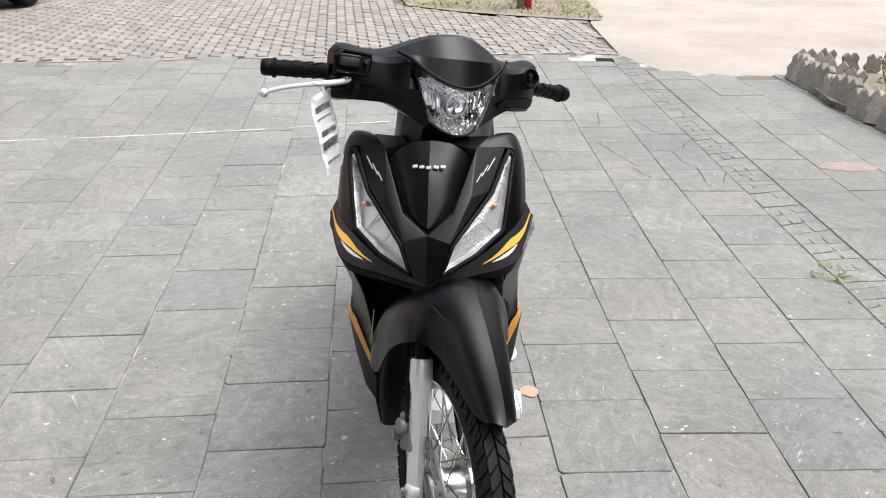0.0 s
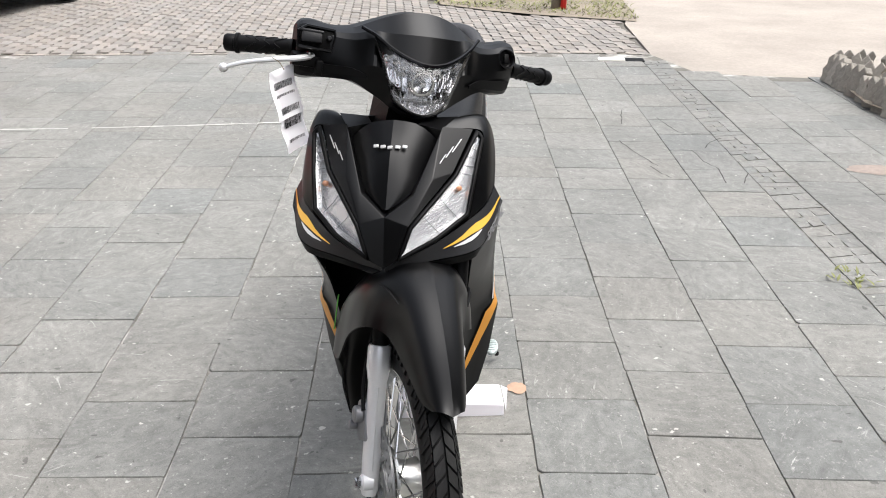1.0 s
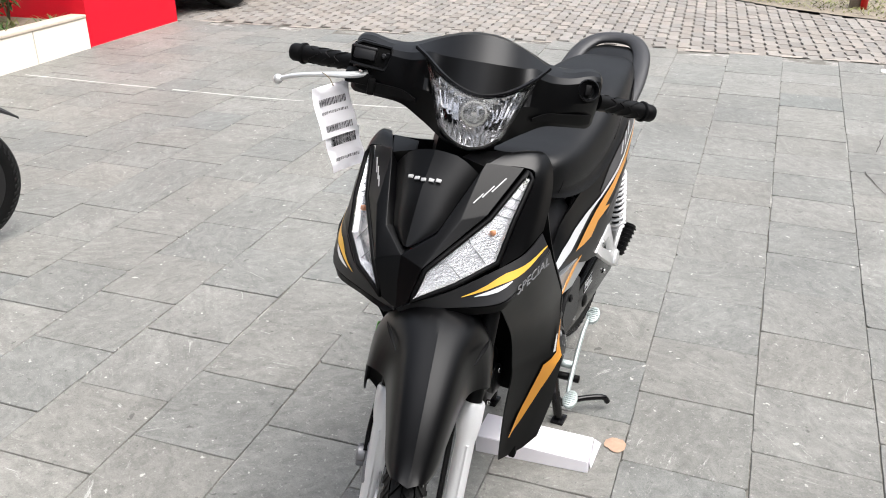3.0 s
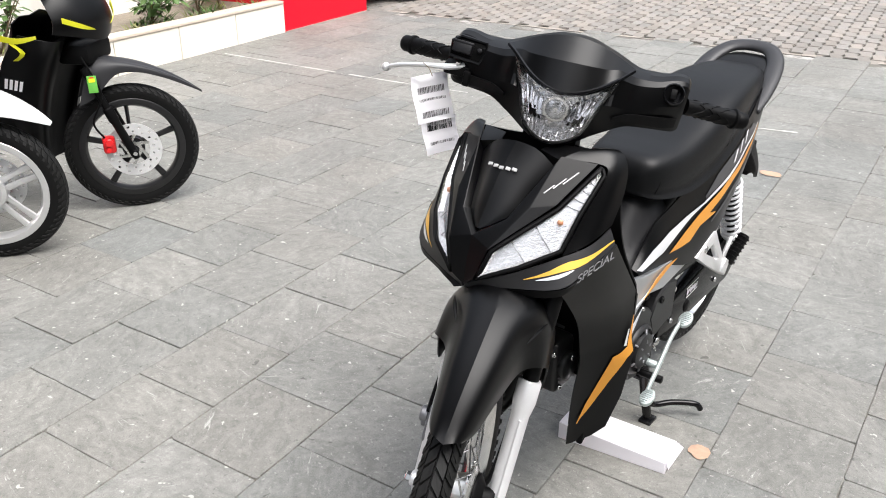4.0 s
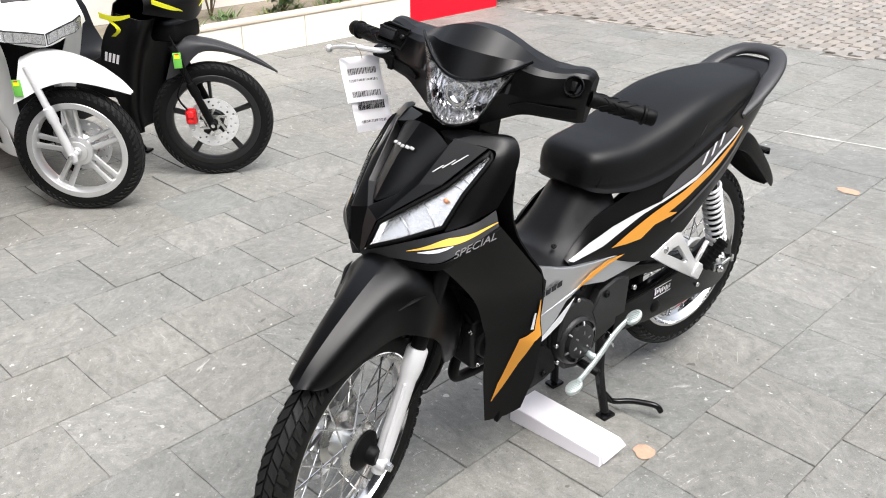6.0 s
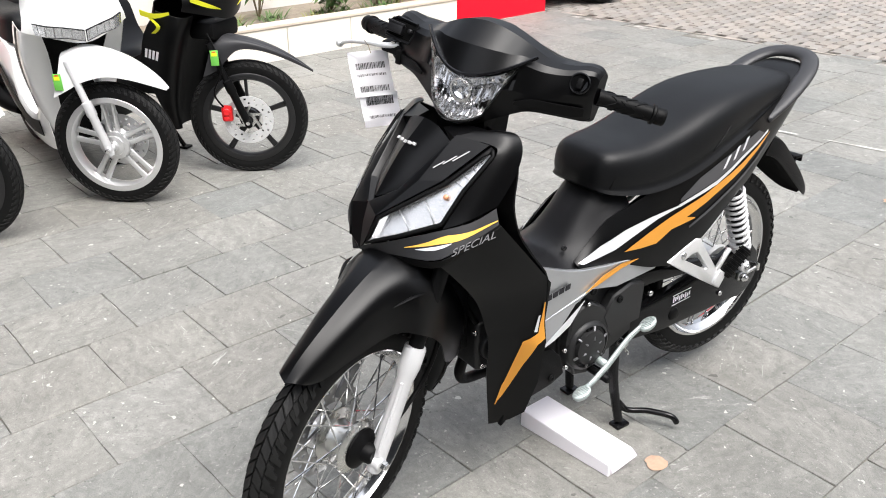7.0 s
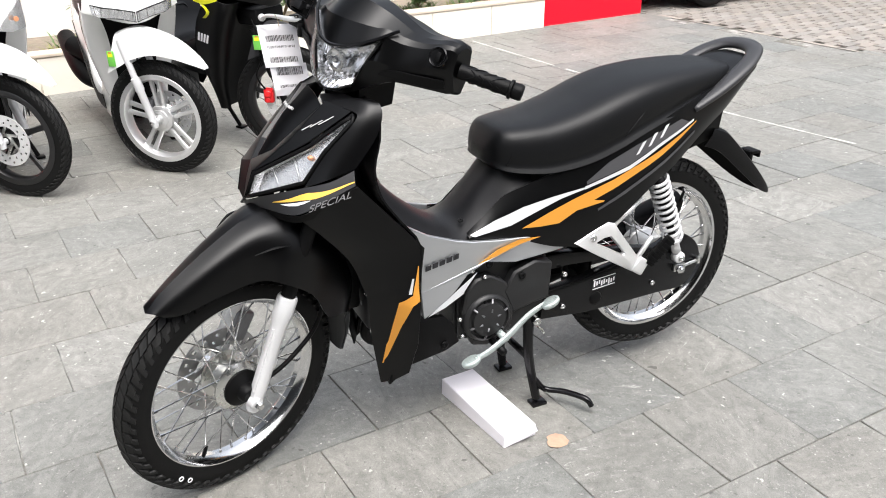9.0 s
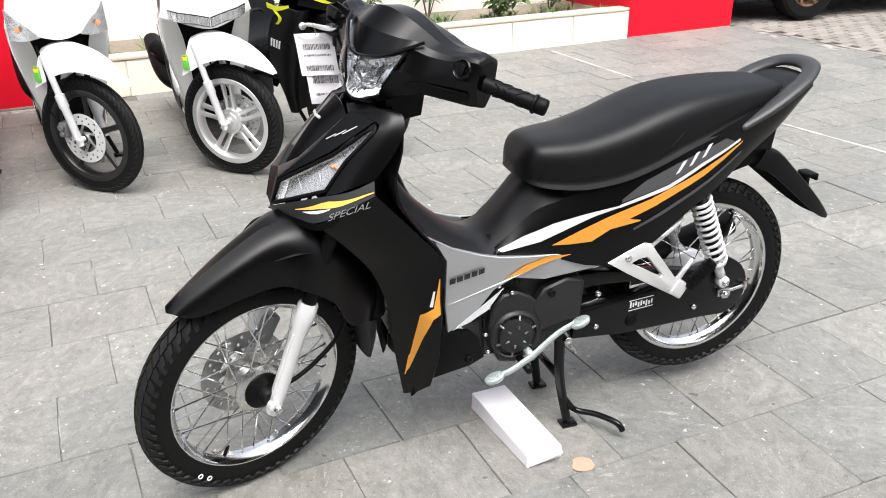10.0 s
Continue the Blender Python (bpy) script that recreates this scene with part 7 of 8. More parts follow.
bmesh.ops.solidify(bm, geom=bm.faces[:], thickness=0.001)
part("flap", bm, M_CARD, carton)

# ---- the row of parked motorcycles ----
def cast_wheel(parent, c, r, rim_r, w, mw, rim_mat, twin, disc_x, name="front_wheel", label=""):
    """A cast wheel with five spokes; twin: each spoke split in two. mw places it."""
    def put(nm, bm, m_, par, lab="", smooth=35):
        bmesh.ops.transform(bm, matrix=mw, verts=bm.verts[:])
        return part(nm, bm, m_, par, lab, smooth)
    k = w * 0.72
    bm = ring_bm(c, [(rim_r - 0.022, -k), (rim_r, -k), (rim_r + 0.004, -k * 0.9), (rim_r - 0.004, -k * 0.7), (rim_r - 0.010, 0), (rim_r - 0.004, k * 0.7), (rim_r + 0.004, k * 0.9), (rim_r, k), (rim_r - 0.022, k), (rim_r - 0.030, k * 0.6), (rim_r - 0.032, 0), (rim_r - 0.030, -k * 0.6), (rim_r - 0.022, -k)], 56)
    wh = put(name, bm, rim_mat, parent, label)
    put("tyre", tyre_bm(c, r, w), M_RUBBER, wh)
    tagged(put("tread", tread_bm(c, r, w, 54, 0.0022), M_TREAD, wh), "rubber tread blocks", kind="stuff")
    hub_r = 0.062 if twin else 0.046
    put("hub", ring_bm(c, [(0, -0.055), (0.020, -0.055), (0.024, -0.042), (hub_r * 0.7, -0.038), (hub_r * 0.74, -0.033), (hub_r, -0.030), (hub_r + 0.002, -0.018), (hub_r * 0.8, 0), (hub_r + 0.002, 0.018), (hub_r, 0.030), (hub_r * 0.74, 0.033), (hub_r * 0.7, 0.038), (0.024, 0.042), (0.020, 0.055), (0, 0.055)], 32), rim_mat, wh)
    for i in range(5):
        a = 2 * math.pi * i / 5 + 0.25
        bm = bmesh.new()
        for da, db in (((-0.42, -0.115), (0.42, 0.115)) if twin else ((0.0, 0.06),)):
            p = c + V(0, 0.040 * math.cos(a + da), 0.040 * math.sin(a + da))
            q = c + V(0, (rim_r - 0.014) * math.cos(a + db), (rim_r - 0.014) * math.sin(a + db))
            if twin:
                add_tube(bm, [p, p.lerp(q, 0.5), q], [0.0115, 0.0095, 0.0120], 8, flat=(0.9, 1.25))
            else:
                add_tube(bm, [p, p.lerp(q, 0.5), q], [0.015, 0.0105, 0.0125], 8, flat=(0.75, 1.2))
        put("spoke", bm, rim_mat, wh)
    if disc_x:
        put("brake_disc", disc_bm(c + V(disc_x, 0, 0), 0.066, 0.116, -0.002, 0.002, 14), M_DISCPALE, wh, "drilled steel brake disc")
        bm = ring_bm(c + V(disc_x, 0, 0), [(0.020, -0.003), (0.034, -0.003), (0.034, 0.003), (0.020, 0.003), (0.020, -0.003)], 24)
        for i in range(6):
            a = 2 * math.pi * i / 6
            add_tube(bm, [c + V(disc_x, 0.03 * math.cos(a), 0.03 * math.sin(a)), c + V(disc_x, 0.070 * math.cos(a + 0.7), 0.070 * math.sin(a + 0.7))], 0.007, 6, flat=(0.5, 1))
        put("disc_carrier", bm, M_STEEL, wh)
    return wh


def parked(label, at, heading, steer, r, body, fender_m, leg_m, rim_m, twin, disc_x, accent, scooter, group, fend_w=0.075, caliper_m=None):
    """A motorcycle or scooter on its side stand, its front axle over at. Local: nose to -y, its left to +x."""
    bike_ = thing("scooter" if scooter else "motorcycle", label, "scooter" if scooter else "motorcycle", (at[0], at[1], 0), group)
    mb = Matrix.Translation((at[0], at[1], 0)) @ Matrix.Rotation(radians(heading + 90), 4, "Z") @ Matrix.Rotation(radians(-1.5), 4, "Y")
    ax = V(0, 0, r)
    pivot = V(0, 0.06, 0)
    turn = Matrix.Translation(pivot) @ Matrix.Rotation(radians(steer), 4, "Z") @ Matrix.Translation(-pivot)
    mb = mb @ Matrix.Translation(-(turn @ V(0, 0, 0)))
    ms = mb @ turn

    def put(nm, bm, m_, par=bike_, lab="", smooth=35, fixed=True):
        bmesh.ops.transform(bm, matrix=mb if fixed else ms, verts=bm.verts[:])
        return part(nm, bm, m_, par, lab, smooth)
    cast_wheel(bike_, ax, r, r - 0.062, 0.047 if scooter and twin else 0.038, ms, rim_m, twin, disc_x)
    # fork legs, raked
    for sg in (1, -1):
        bm = bmesh.new()
        f, d = V(sg * 0.082, -0.002, r - 0.02), V(0, 0.26 if scooter else 0.34, 0.95).normalized()
        add_lathe(bm, [(0, -0.01), (0.013, -0.008), (0.018, 0.01), (0.018, 0.17), (0.022, 0.18), (0.022, 0.235), (0.015, 0.24), (0.015, 0.42), (0, 0.42)], frame_at(f, d), 18)
        add_cyl(bm, V(sg * 0.05, 0, r), V(sg * 0.10, 0, r), 0.014, n=14, bevel=0.002)
        leg = put("fork_leg", bm, leg_m, lab="fork leg", fixed=False)
        bm = bmesh.new()
        add_lathe(bm, [(0, 0), (0.010, 0), (0.010, 0.010), (0, 0.012)], frame_at((sg * 0.10, 0, r), (sg, 0, 0)), 6)
        put("axle_nut", bm, M_CHROME, leg, fixed=False, smooth=20)
    if disc_x:
        bm = bmesh.new()
        add_box(bm, (disc_x - 0.024, 0.070, r + 0.00), (disc_x + 0.022, 0.122, r + 0.075), 0.012)
        add_cyl(bm, (disc_x - 0.022, 0.096, r + 0.052), (disc_x - 0.038, 0.096, r + 0.052), 0.016, n=14, bevel=0.002)
        add_cyl(bm, (disc_x - 0.022, 0.100, r + 0.020), (disc_x - 0.034, 0.100, r + 0.020), 0.012, n=14, bevel=0.002)
        put("brake_caliper", bm, caliper_m or M_ENGINEGREY, fixed=False)
        bm = bmesh.new()
        add_tube(bm, [V(disc_x - 0.02, 0.11, r + 0.075), V(disc_x - 0.035, 0.14, r + 0.15), V(disc_x - 0.05, 0.09, r + 0.27), V(disc_x - 0.02, 0.14, r + 0.42)], 0.0045, 7, 6)
        put("brake_hose", bm, M_PLASTIC, fixed=False)
    # mudguard
    st = []
    beak = ((-0.320, 0.205, 0.010, 0.006), (-0.250, 0.262, fend_w * 0.42, 0.018), (-0.160, 0.318, fend_w * 0.66, 0.026), (-0.070, 0.358, fend_w * 0.85, 0.034), (0.010, 0.382, fend_w * 1.0, 0.060), (0.075, 0.392, fend_w * 1.08, 0.150), (0.140, 0.380, fend_w * 1.05, 0.170))
    full = ((-0.270, 0.222, 0.014, 0.010), (-0.225, 0.268, fend_w * 0.50, 0.030), (-0.150, 0.325, fend_w * 0.80, 0.055), (-0.065, 0.372, fend_w, 0.085), (0.020, 0.398, fend_w * 1.08, 0.130), (0.090, 0.400, fend_w * 1.10, 0.170), (0.150, 0.380, fend_w * 1.05, 0.180))
    for yy, zz, w, dz in full if scooter else beak:
        z0 = r + zz + (0.028 if scooter else 0.010)
        st.append([V(-w, yy + dz * 0.25, z0 - dz), V(-w * 0.93, yy, z0 - dz * 0.3), V(-w * 0.5, yy, z0 - 0.006), V(0, yy, z0), V(w * 0.5, yy, z0 - 0.006), V(w * 0.93, yy, z0 - dz * 0.3), V(w, yy + dz * 0.25, z0 - dz)])
    fen = put("front_mudguard", sheet(st, 0.0035, 4, 3), fender_m, smooth=50, fixed=False)
    ly, lz, lx = (0.140, r + 0.262, -fend_w * 1.08 - 0.003) if scooter else (0.098, r + 0.278, -0.098)
    bm = bmesh.new()
    add_box(bm, (lx - 0.004, ly, lz), (lx, ly + 0.036, lz + 0.070), 0.001)
    lb = put("inspection_label", bm, M_GREENTAG, fen, "small green and yellow paper label", fixed=False)
    bm = bmesh.new()
    add_box(bm, (lx - 0.0055, ly + 0.006, lz + 0.044), (lx - 0.0042, ly + 0.030, lz + 0.060), 0.0)
    put("label_head", bm, M_YELLOW, lb, fixed=False)
    bm = bmesh.new()
    add_box(bm, (lx - 0.0055, ly + 0.010, lz + 0.061), (lx - 0.0042, ly + 0.026, lz + 0.066), 0.0)
    put("label_stamp", bm, M_REDPAINT, lb, fixed=False)
    # front apron: outer and inner edges by height
    H = [0.22, 0.36, 0.52, 0.67, 0.78]
    outer = [0.100, 0.150, 0.190, 0.212, 0.215] if scooter else [0.125, 0.165, 0.185, 0.200, 0.205]
    inner = [0.070, 0.085, 0.100, 0.118, 0.150] if scooter else [0.095, 0.110, 0.118, 0.128, 0.150]
    ys = [0.330, 0.310, 0.260, 0.190, 0.125]
    for sg in (1, -1):
        a = [V(sg * inner[i], ys[i] - 0.01, H[i]) for i in range(5)]
        b = [V(sg * outer[i], ys[i] + 0.035, H[i]) for i in range(5)]
        back = [0.24, 0.22, 0.20, 0.18, 0.16] if scooter else [0.040, 0.085, 0.170, 0.190, 0.160]
        c = [V(sg * (outer[i] - 0.01), ys[i] + back[i], H[i] + 0.02) for i in range(5)]
        mid_ = [(p + q) / 2 + V(sg * 0.008, -0.014, 0) for p, q in zip(a, b)]
        put("leg_shield", sheet([a, mid_, b, c], 0.004, 3, 3), body, smooth=45)
        if accent:
            q = [[b[i].lerp(c[i], f) + V(sg * 0.004, 0, 0.0) for i in (1, 2, 3, 4)] for f in (0.35, 0.60)]
            put("stripe", sheet(q, 0.0012, 2, 2), accent)
        if not scooter:
            for k in range(4):
                f0 = 0.34 + 0.15 * k
                q = [[b[2].lerp(b[3], h).lerp(c[2].lerp(c[3], h), f) + V(sg * 0.005, 0, 0) for h in (0.30, 0.44, 0.58)] for f in (f0, f0 + 0.09)]
                put("marking", sheet(q, 0.001, 0), M_PAPER, lab="white printed bar")
    bm = bmesh.new()
    add_loft(bm, smooth_rows([[V(k * (inner[i] + 0.02), ys[i] + 0.02 + 0.02 * (1 - abs(k)), H[i]) for i in range(5)] for k in (-1, -0.5, 0, 0.5, 1)], 2, 2))
    put("inner_panel", bm, M_PLASTIC)
    # nose above the apron, with lamps
    up_by = 0.045 if scooter else 0.075
    nose = [[V(-0.215, 0.125, 0.735), V(-0.12, 0.055, 0.705), V(0, 0.030, 0.675), V(0.12, 0.055, 0.705), V(0.215, 0.125, 0.735)],
            [V(-0.205, 0.120, 0.78), V(-0.12, 0.050, 0.765), V(0, 0.020, 0.755), V(0.12, 0.050, 0.765), V(0.205, 0.120, 0.78)],
            [V(-0.185, 0.160, 0.86), V(-0.11, 0.090, 0.86), V(0, 0.060, 0.86), V(0.11, 0.090, 0.86), V(0.185, 0.160, 0.86)],
            [V(-0.130, 0.240, 0.96), V(-0.08, 0.190, 0.97), V(0, 0.165, 0.98), V(0.08, 0.190, 0.97), V(0.130, 0.240, 0.96)]]
    nose = [[q + V(0, 0, up_by) for q in line] for line in nose]
    put("front_cover", sheet(nose, 0.004, 4, 4), body, smooth=40)
    shield = [[p + V(0, -0.006, 0.0) for p in nose[2][1:4]], [p + V(0, -0.006, 0) for p in nose[3][1:4]], [V(-0.05, 0.25, 1.04), V(0, 0.24, 1.05), V(0.05, 0.25, 1.04)]]
    put("wind_shield", sheet(shield, 0.003, 3, 3), M_GREYPLASTIC if scooter else M_BLACK, lab="smoky dark wind shield")
    if scooter and twin:
        for sg in (1, -1):
            low_, top_ = [(0.004, 0.020, 0.715), (0.07, 0.034, 0.742), (0.135, 0.062, 0.752), (0.172, 0.092, 0.770)], [(0.004, 0.018, 0.770), (0.07, 0.034, 0.792), (0.135, 0.062, 0.808), (0.178, 0.094, 0.826)]
            rows_ = [[V(sg * x, y - 0.012, 0.752 + (z - 0.742) * 0.7) for x, y, z in low_], [V(sg * x, y - 0.014, 0.790 + (z - 0.792) * 0.7) for x, y, z in top_]]
            hl = put("headlight", sheet(rows_, 0.006, 3, 4), M_LAMPFACE, lab="clear headlight half with vertical cells")
            loop = rows_[0] + rows_[1][::-1]
            bm = bmesh.new()
            add_tube(bm, [q + V(0, -0.003, 0) for q in loop], 0.0040, 6, closed=True)
            put("frame", bm, M_GREYPLASTIC, hl)
            for k in range(6):
                f = (k + 0.7) / 6.4
                u = spline(rows_[0], 8)
                w_ = spline(rows_[1], 8)
                n_ = min(len(u) - 1, int(f * (len(u) - 1)))
                bm = bmesh.new()
                add_tube(bm, [u[n_] + V(0, -0.006, 0), w_[n_] + V(0, -0.006, 0)], 0.0026, 5)
                put("cell_wall", bm, M_CHROME, hl)
    elif scooter:
        for sg in (1, -1):
            rows_ = [[V(sg * 0.085, 0.036, 0.735), V(sg * 0.15, 0.064, 0.722), V(sg * 0.206, 0.108, 0.730)], [V(sg * 0.145, 0.052, 0.805), V(sg * 0.172, 0.070, 0.822), V(sg * 0.205, 0.102, 0.860)]]
            tl = put("turn_lamp", sheet(rows_, 0.006, 3, 3), M_LAMPFACE, lab="clear turn lamp with an amber bulb")
            bm = bmesh.new()
            add_lathe(bm, [(0, 0), (0.012, 0.003), (0.011, 0.008), (0, 0.011)], frame_at((sg * 0.165, 0.060, 0.775), (sg * 0.4, -1, 0)), 12)
            put("bulb", bm, M_AMBER, tl, "amber bulb")
    else:
        for sg in (1, -1):
            rows_ = [[V(sg * 0.06, 0.030, 0.800), V(sg * 0.13, 0.048, 0.818), V(sg * 0.19, 0.090, 0.850)], [V(sg * 0.07, 0.028, 0.806), V(sg * 0.13, 0.044, 0.836), V(sg * 0.195, 0.086, 0.872)]]
            put("stripe", sheet(rows_, 0.002, 3, 3), M_YELLOW, lab="lime yellow flash")
            rows_ = [[V(sg * 0.207, 0.20, 0.790), V(sg * 0.214, 0.28, 0.770), V(sg * 0.212, 0.36, 0.780)], [V(sg * 0.208, 0.20, 0.802), V(sg * 0.216, 0.28, 0.792), V(sg * 0.214, 0.36, 0.805)]]
            put("stripe", sheet(rows_, 0.002, 3, 3), M_YELLOW, lab="lime yellow flash")
            rows_ = [[V(sg * 0.200, 0.300, 0.700), V(sg * 0.214, 0.255, 0.735), V(sg * 0.208, 0.30, 0.770)], [V(sg * 0.204, 0.320, 0.700), V(sg * 0.216, 0.275, 0.735), V(sg * 0.210, 0.32, 0.770)]]
            put("stripe", sheet(rows_, 0.002, 3, 3), M_YELLOW, lab="lime yellow flash")
        bm = bmesh.new()
        add_box(bm, (-0.10, 0.06, 0.66), (0.10, 0.20, 0.745), 0.02)
        put("chin", bm, M_PLASTIC)
    # tunnel or floor, seat and tail
    z1, low = (0.36, 0.20) if scooter else (0.58, 0.40)
    rows_ = []
    for y, w, zt, zb in ((0.34, 0.15, z1 + 0.25, low), (0.46, 0.16, z1, low - 0.01), (0.68, 0.165, z1, low), (0.78, 0.16, z1 + 0.22, 0.24), (1.00, 0.17, 0.66, 0.32), (1.30, 0.14, 0.72, 0.46), (1.55, 0.07, 0.80, 0.66)):
        rows_.append([V(-w * 0.85, y, zb), V(-w, y, zb + (zt - zb) * 0.5), V(-w * 0.9, y, zt), V(0, y, zt + 0.01), V(w * 0.9, y, zt), V(w, y, zb + (zt - zb) * 0.5), V(w * 0.85, y, zb)])
    put("body", sheet(rows_, 0.004, 3, 2), body, smooth=45)
    for sg in (1, -1):
        if scooter:
            rows_ = [[V(sg * 0.163, 0.40, 0.26), V(sg * 0.172, 0.60, 0.27), V(sg * 0.174, 0.85, 0.40), V(sg * 0.168, 1.10, 0.55)], [V(sg * 0.166, 0.42, 0.33), V(sg * 0.175, 0.60, 0.33), V(sg * 0.178, 0.85, 0.48), V(sg * 0.172, 1.10, 0.60)]]
            put("side_moulding", sheet(rows_, 0.004, 3, 3), M_PLASTIC, lab="black side moulding")
    rows_ = []
    for y, w, zt, zb in ((0.72, 0.06, 0.70, 0.60), (0.80, 0.13, 0.75, 0.62), (1.00, 0.15, 0.76, 0.65), (1.20, 0.14, 0.80, 0.70), (1.42, 0.10, 0.82, 0.76), (1.50, 0.05, 0.81, 0.78)):
        rows_.append([V(-w, y, zb), V(-w * 0.95, y, zt - 0.03), V(-w * 0.6, y, zt), V(0, y, zt + 0.004), V(w * 0.6, y, zt), V(w * 0.95, y, zt - 0.03), V(w, y, zb)])
    put("seat", sheet(rows_, 0.006, 3, 3), M_SEAT, smooth=60)
    cast_wheel(bike_, V(0, 1.26, r), r, r - 0.062, 0.047, mb, rim_m, twin, 0, "rear_wheel")
    bm = bmesh.new()
    add_tube(bm, [V(-0.12, 0.95, 0.26), V(-0.16, 1.05, 0.30), V(-0.18, 1.20, 0.36), V(-0.19, 1.46, 0.45)], [0.03, 0.05, 0.055, 0.05], 14, 4)
    put("exhaust", bm, M_PLASTIC, lab="black exhaust silencer")
    bm = bmesh.new()
    add_box(bm, (-0.10, 0.75, 0.20), (0.10, 1.25, 0.36), 0.03)
    put("engine", bm, M_ENGINE)
    bm = bmesh.new()
    add_tube(bm, [V(0.09, 0.62, 0.24), V(0.17, 0.56, 0.012)], 0.011, 8)
    add_box(bm, (0.150, 0.530, 0.0), (0.200, 0.580, 0.012), 0.003)
    put("side_stand", bm, M_PLASTIC)
    # handlebar
    bm = bmesh.new()
    add_tube(bm, [V(-0.34, 0.36, 0.99), V(-0.22, 0.30, 1.03), V(0, 0.26, 1.02), V(0.22, 0.30, 1.03), V(0.34, 0.36, 0.99)], 0.013, 10, 5)
    put("handlebar", bm, M_PLASTIC, fixed=False)
    bm = bmesh.new()
    add_loft(bm, smooth_rows([[V(x, y, z) for x in (-0.2, -0.1, 0, 0.1, 0.2)] for y, z in ((0.30, 0.98), (0.20, 1.0), (0.19, 1.06), (0.30, 1.10))], 3, 3))
    thicken(bm, 0.004)
    put("handlebar_cover", bm, body, fixed=False)
    return bike_


GROUP = "motorcycles parked in a row"
parked("black motorcycle with lime yellow flashes and a red brake caliper", (-2.40, 1.620), 32, 30, 0.277, M_BLACK, M_GUARDGREY, M_PLASTIC, M_RIMBLACK, False, -0.050, None, False, GROUP, 0.068, M_REDPAINT)
parked("white scooter with silver twin-spoke wheels and a wide headlight", (-2.35, 0.98), 4, 47, 0.275, M_WHITEGLOSS, M_WHITEGLOSS, M_SILVER, M_RIMSILVER, True, 0.055, M_PLASTIC, True, GROUP, 0.082)
parked("white scooter with black five-spoke wheels and amber turn lamps", (-2.30, 0.33), 8, 43, 0.278, M_WHITEGLOSS, M_WHITEGLOSS, M_SILVER, M_RIMBLACK, False, -0.050, None, True, GROUP, 0.075)
parked("white scooter at the end of the parked row", (-2.22, -0.310), 2, 53, 0.268, M_WHITEGLOSS, M_WHITEGLOSS, M_SILVER, M_RIMSILVER, True, 0.055, M_PLASTIC, True, GROUP, 0.082)

# ---- the parked car at the edge of the pavers ----
car = thing("car", "dark parked car with bronze alloy wheels on the pavers", "car", (-6.0, 8.1, 0))
prof = [(5.95, 0.32), (5.93, 0.55), (6.05, 0.82), (6.9, 0.98), (7.5, 1.45), (8.3, 1.58), (9.4, 1.52), (10.15, 1.05), (10.28, 0.70), (10.25, 0.34)]
rows = []
for x, k in ((-6.86, 0.90), (-6.78, 0.99), (-6.0, 1.0), (-5.22, 0.99), (-5.14, 0.90)):
    rows.append([V(x, 8.1 + (y - 8.1) * k, 0.28 + (z - 0.28) * (0.93 if k < 0.95 else 1.0)) for y, z in prof])
bm = bmesh.new()
add_loft(bm, smooth_rows(rows, 2, 3), cap=False)
part("body", bm, M_CARPAINT, car, "dark glossy car body", 40)
bm = bmesh.new()
add_box(bm, (-6.80, 6.0, 0.22), (-5.20, 10.2, 0.34), 0.04)
part("underside", bm, M_PLASTIC, car)
M_BRONZE = mat("bronze_alloy", (0.42, 0.26, 0.17), 0.35, 0.7, grain=0.05)
for x, y in ((-5.24, 6.80), (-5.24, 9.40), (-6.76, 6.80), (-6.76, 9.40)):
    c = V(x, y, 0.335)
    bm = ring_bm(c, [(0.21, -0.10), (0.30, -0.105), (0.33, -0.085), (0.335, 0.0), (0.33, 0.085), (0.30, 0.105), (0.21, 0.10), (0.21, -0.10)], 40)
    cw = part("wheel", bm, M_RUBBER, car)
    sg = 1 if x > -6 else -1
    bm = ring_bm(c, [(0.205, -0.08), (0.212, 0.09), (0.20, 0.095), (0.19, 0.06), (0.19, -0.08)], 36)
    for k in range(5):
        a = 2 * math.pi * k / 5 + 0.3
        for da in (-0.16, 0.16):
            add_tube(bm, [c + V(sg * 0.085, 0.03 * math.cos(a), 0.03 * math.sin(a)), c + V(sg * 0.095, 0.20 * math.cos(a + da), 0.20 * math.sin(a + da))], 0.016, 6)
    part("rim", bm, M_BRONZE, cw, "bronze spoked rim")


# ---- pieces of the paving ----
TILE_W, TILE_L = 0.3185, 0.328
TILE_TURN = math.atan(0.065)
M_TILES = Matrix.Translation((-0.06, 2.0, 0)) @ Matrix.Rotation(TILE_TURN, 4, "Z")


def laid(u, v, z=0.0):
    """A place on the paving from its column and row: the courses fan out a little towards the planter."""
    w = min(1.0, max(0.0, (0.95 - u) / 1.25))
    return M_TILES @ V(u - 0.062 * (v + 0.25) * w, v + 0.055 * (u - 0.3) * w, z)


def inside(pts, x, y):
    hit = False
    for (x0, y0), (x1, y1) in zip(pts, pts[1:] + pts[:1]):
        if (y0 > y) != (y1 > y) and x < x0 + (y - y0) * (x1 - x0) / (y1 - y0):
            hit = not hit
    return hit


PAVED = [(-6.9, -5.9), (8.9, -5.9), (8.9, 5.95), (2.6, 6.0), (1.60, 6.08)] + [(x, y - 0.04) for x, y in EDGE_FAR[::-1]]


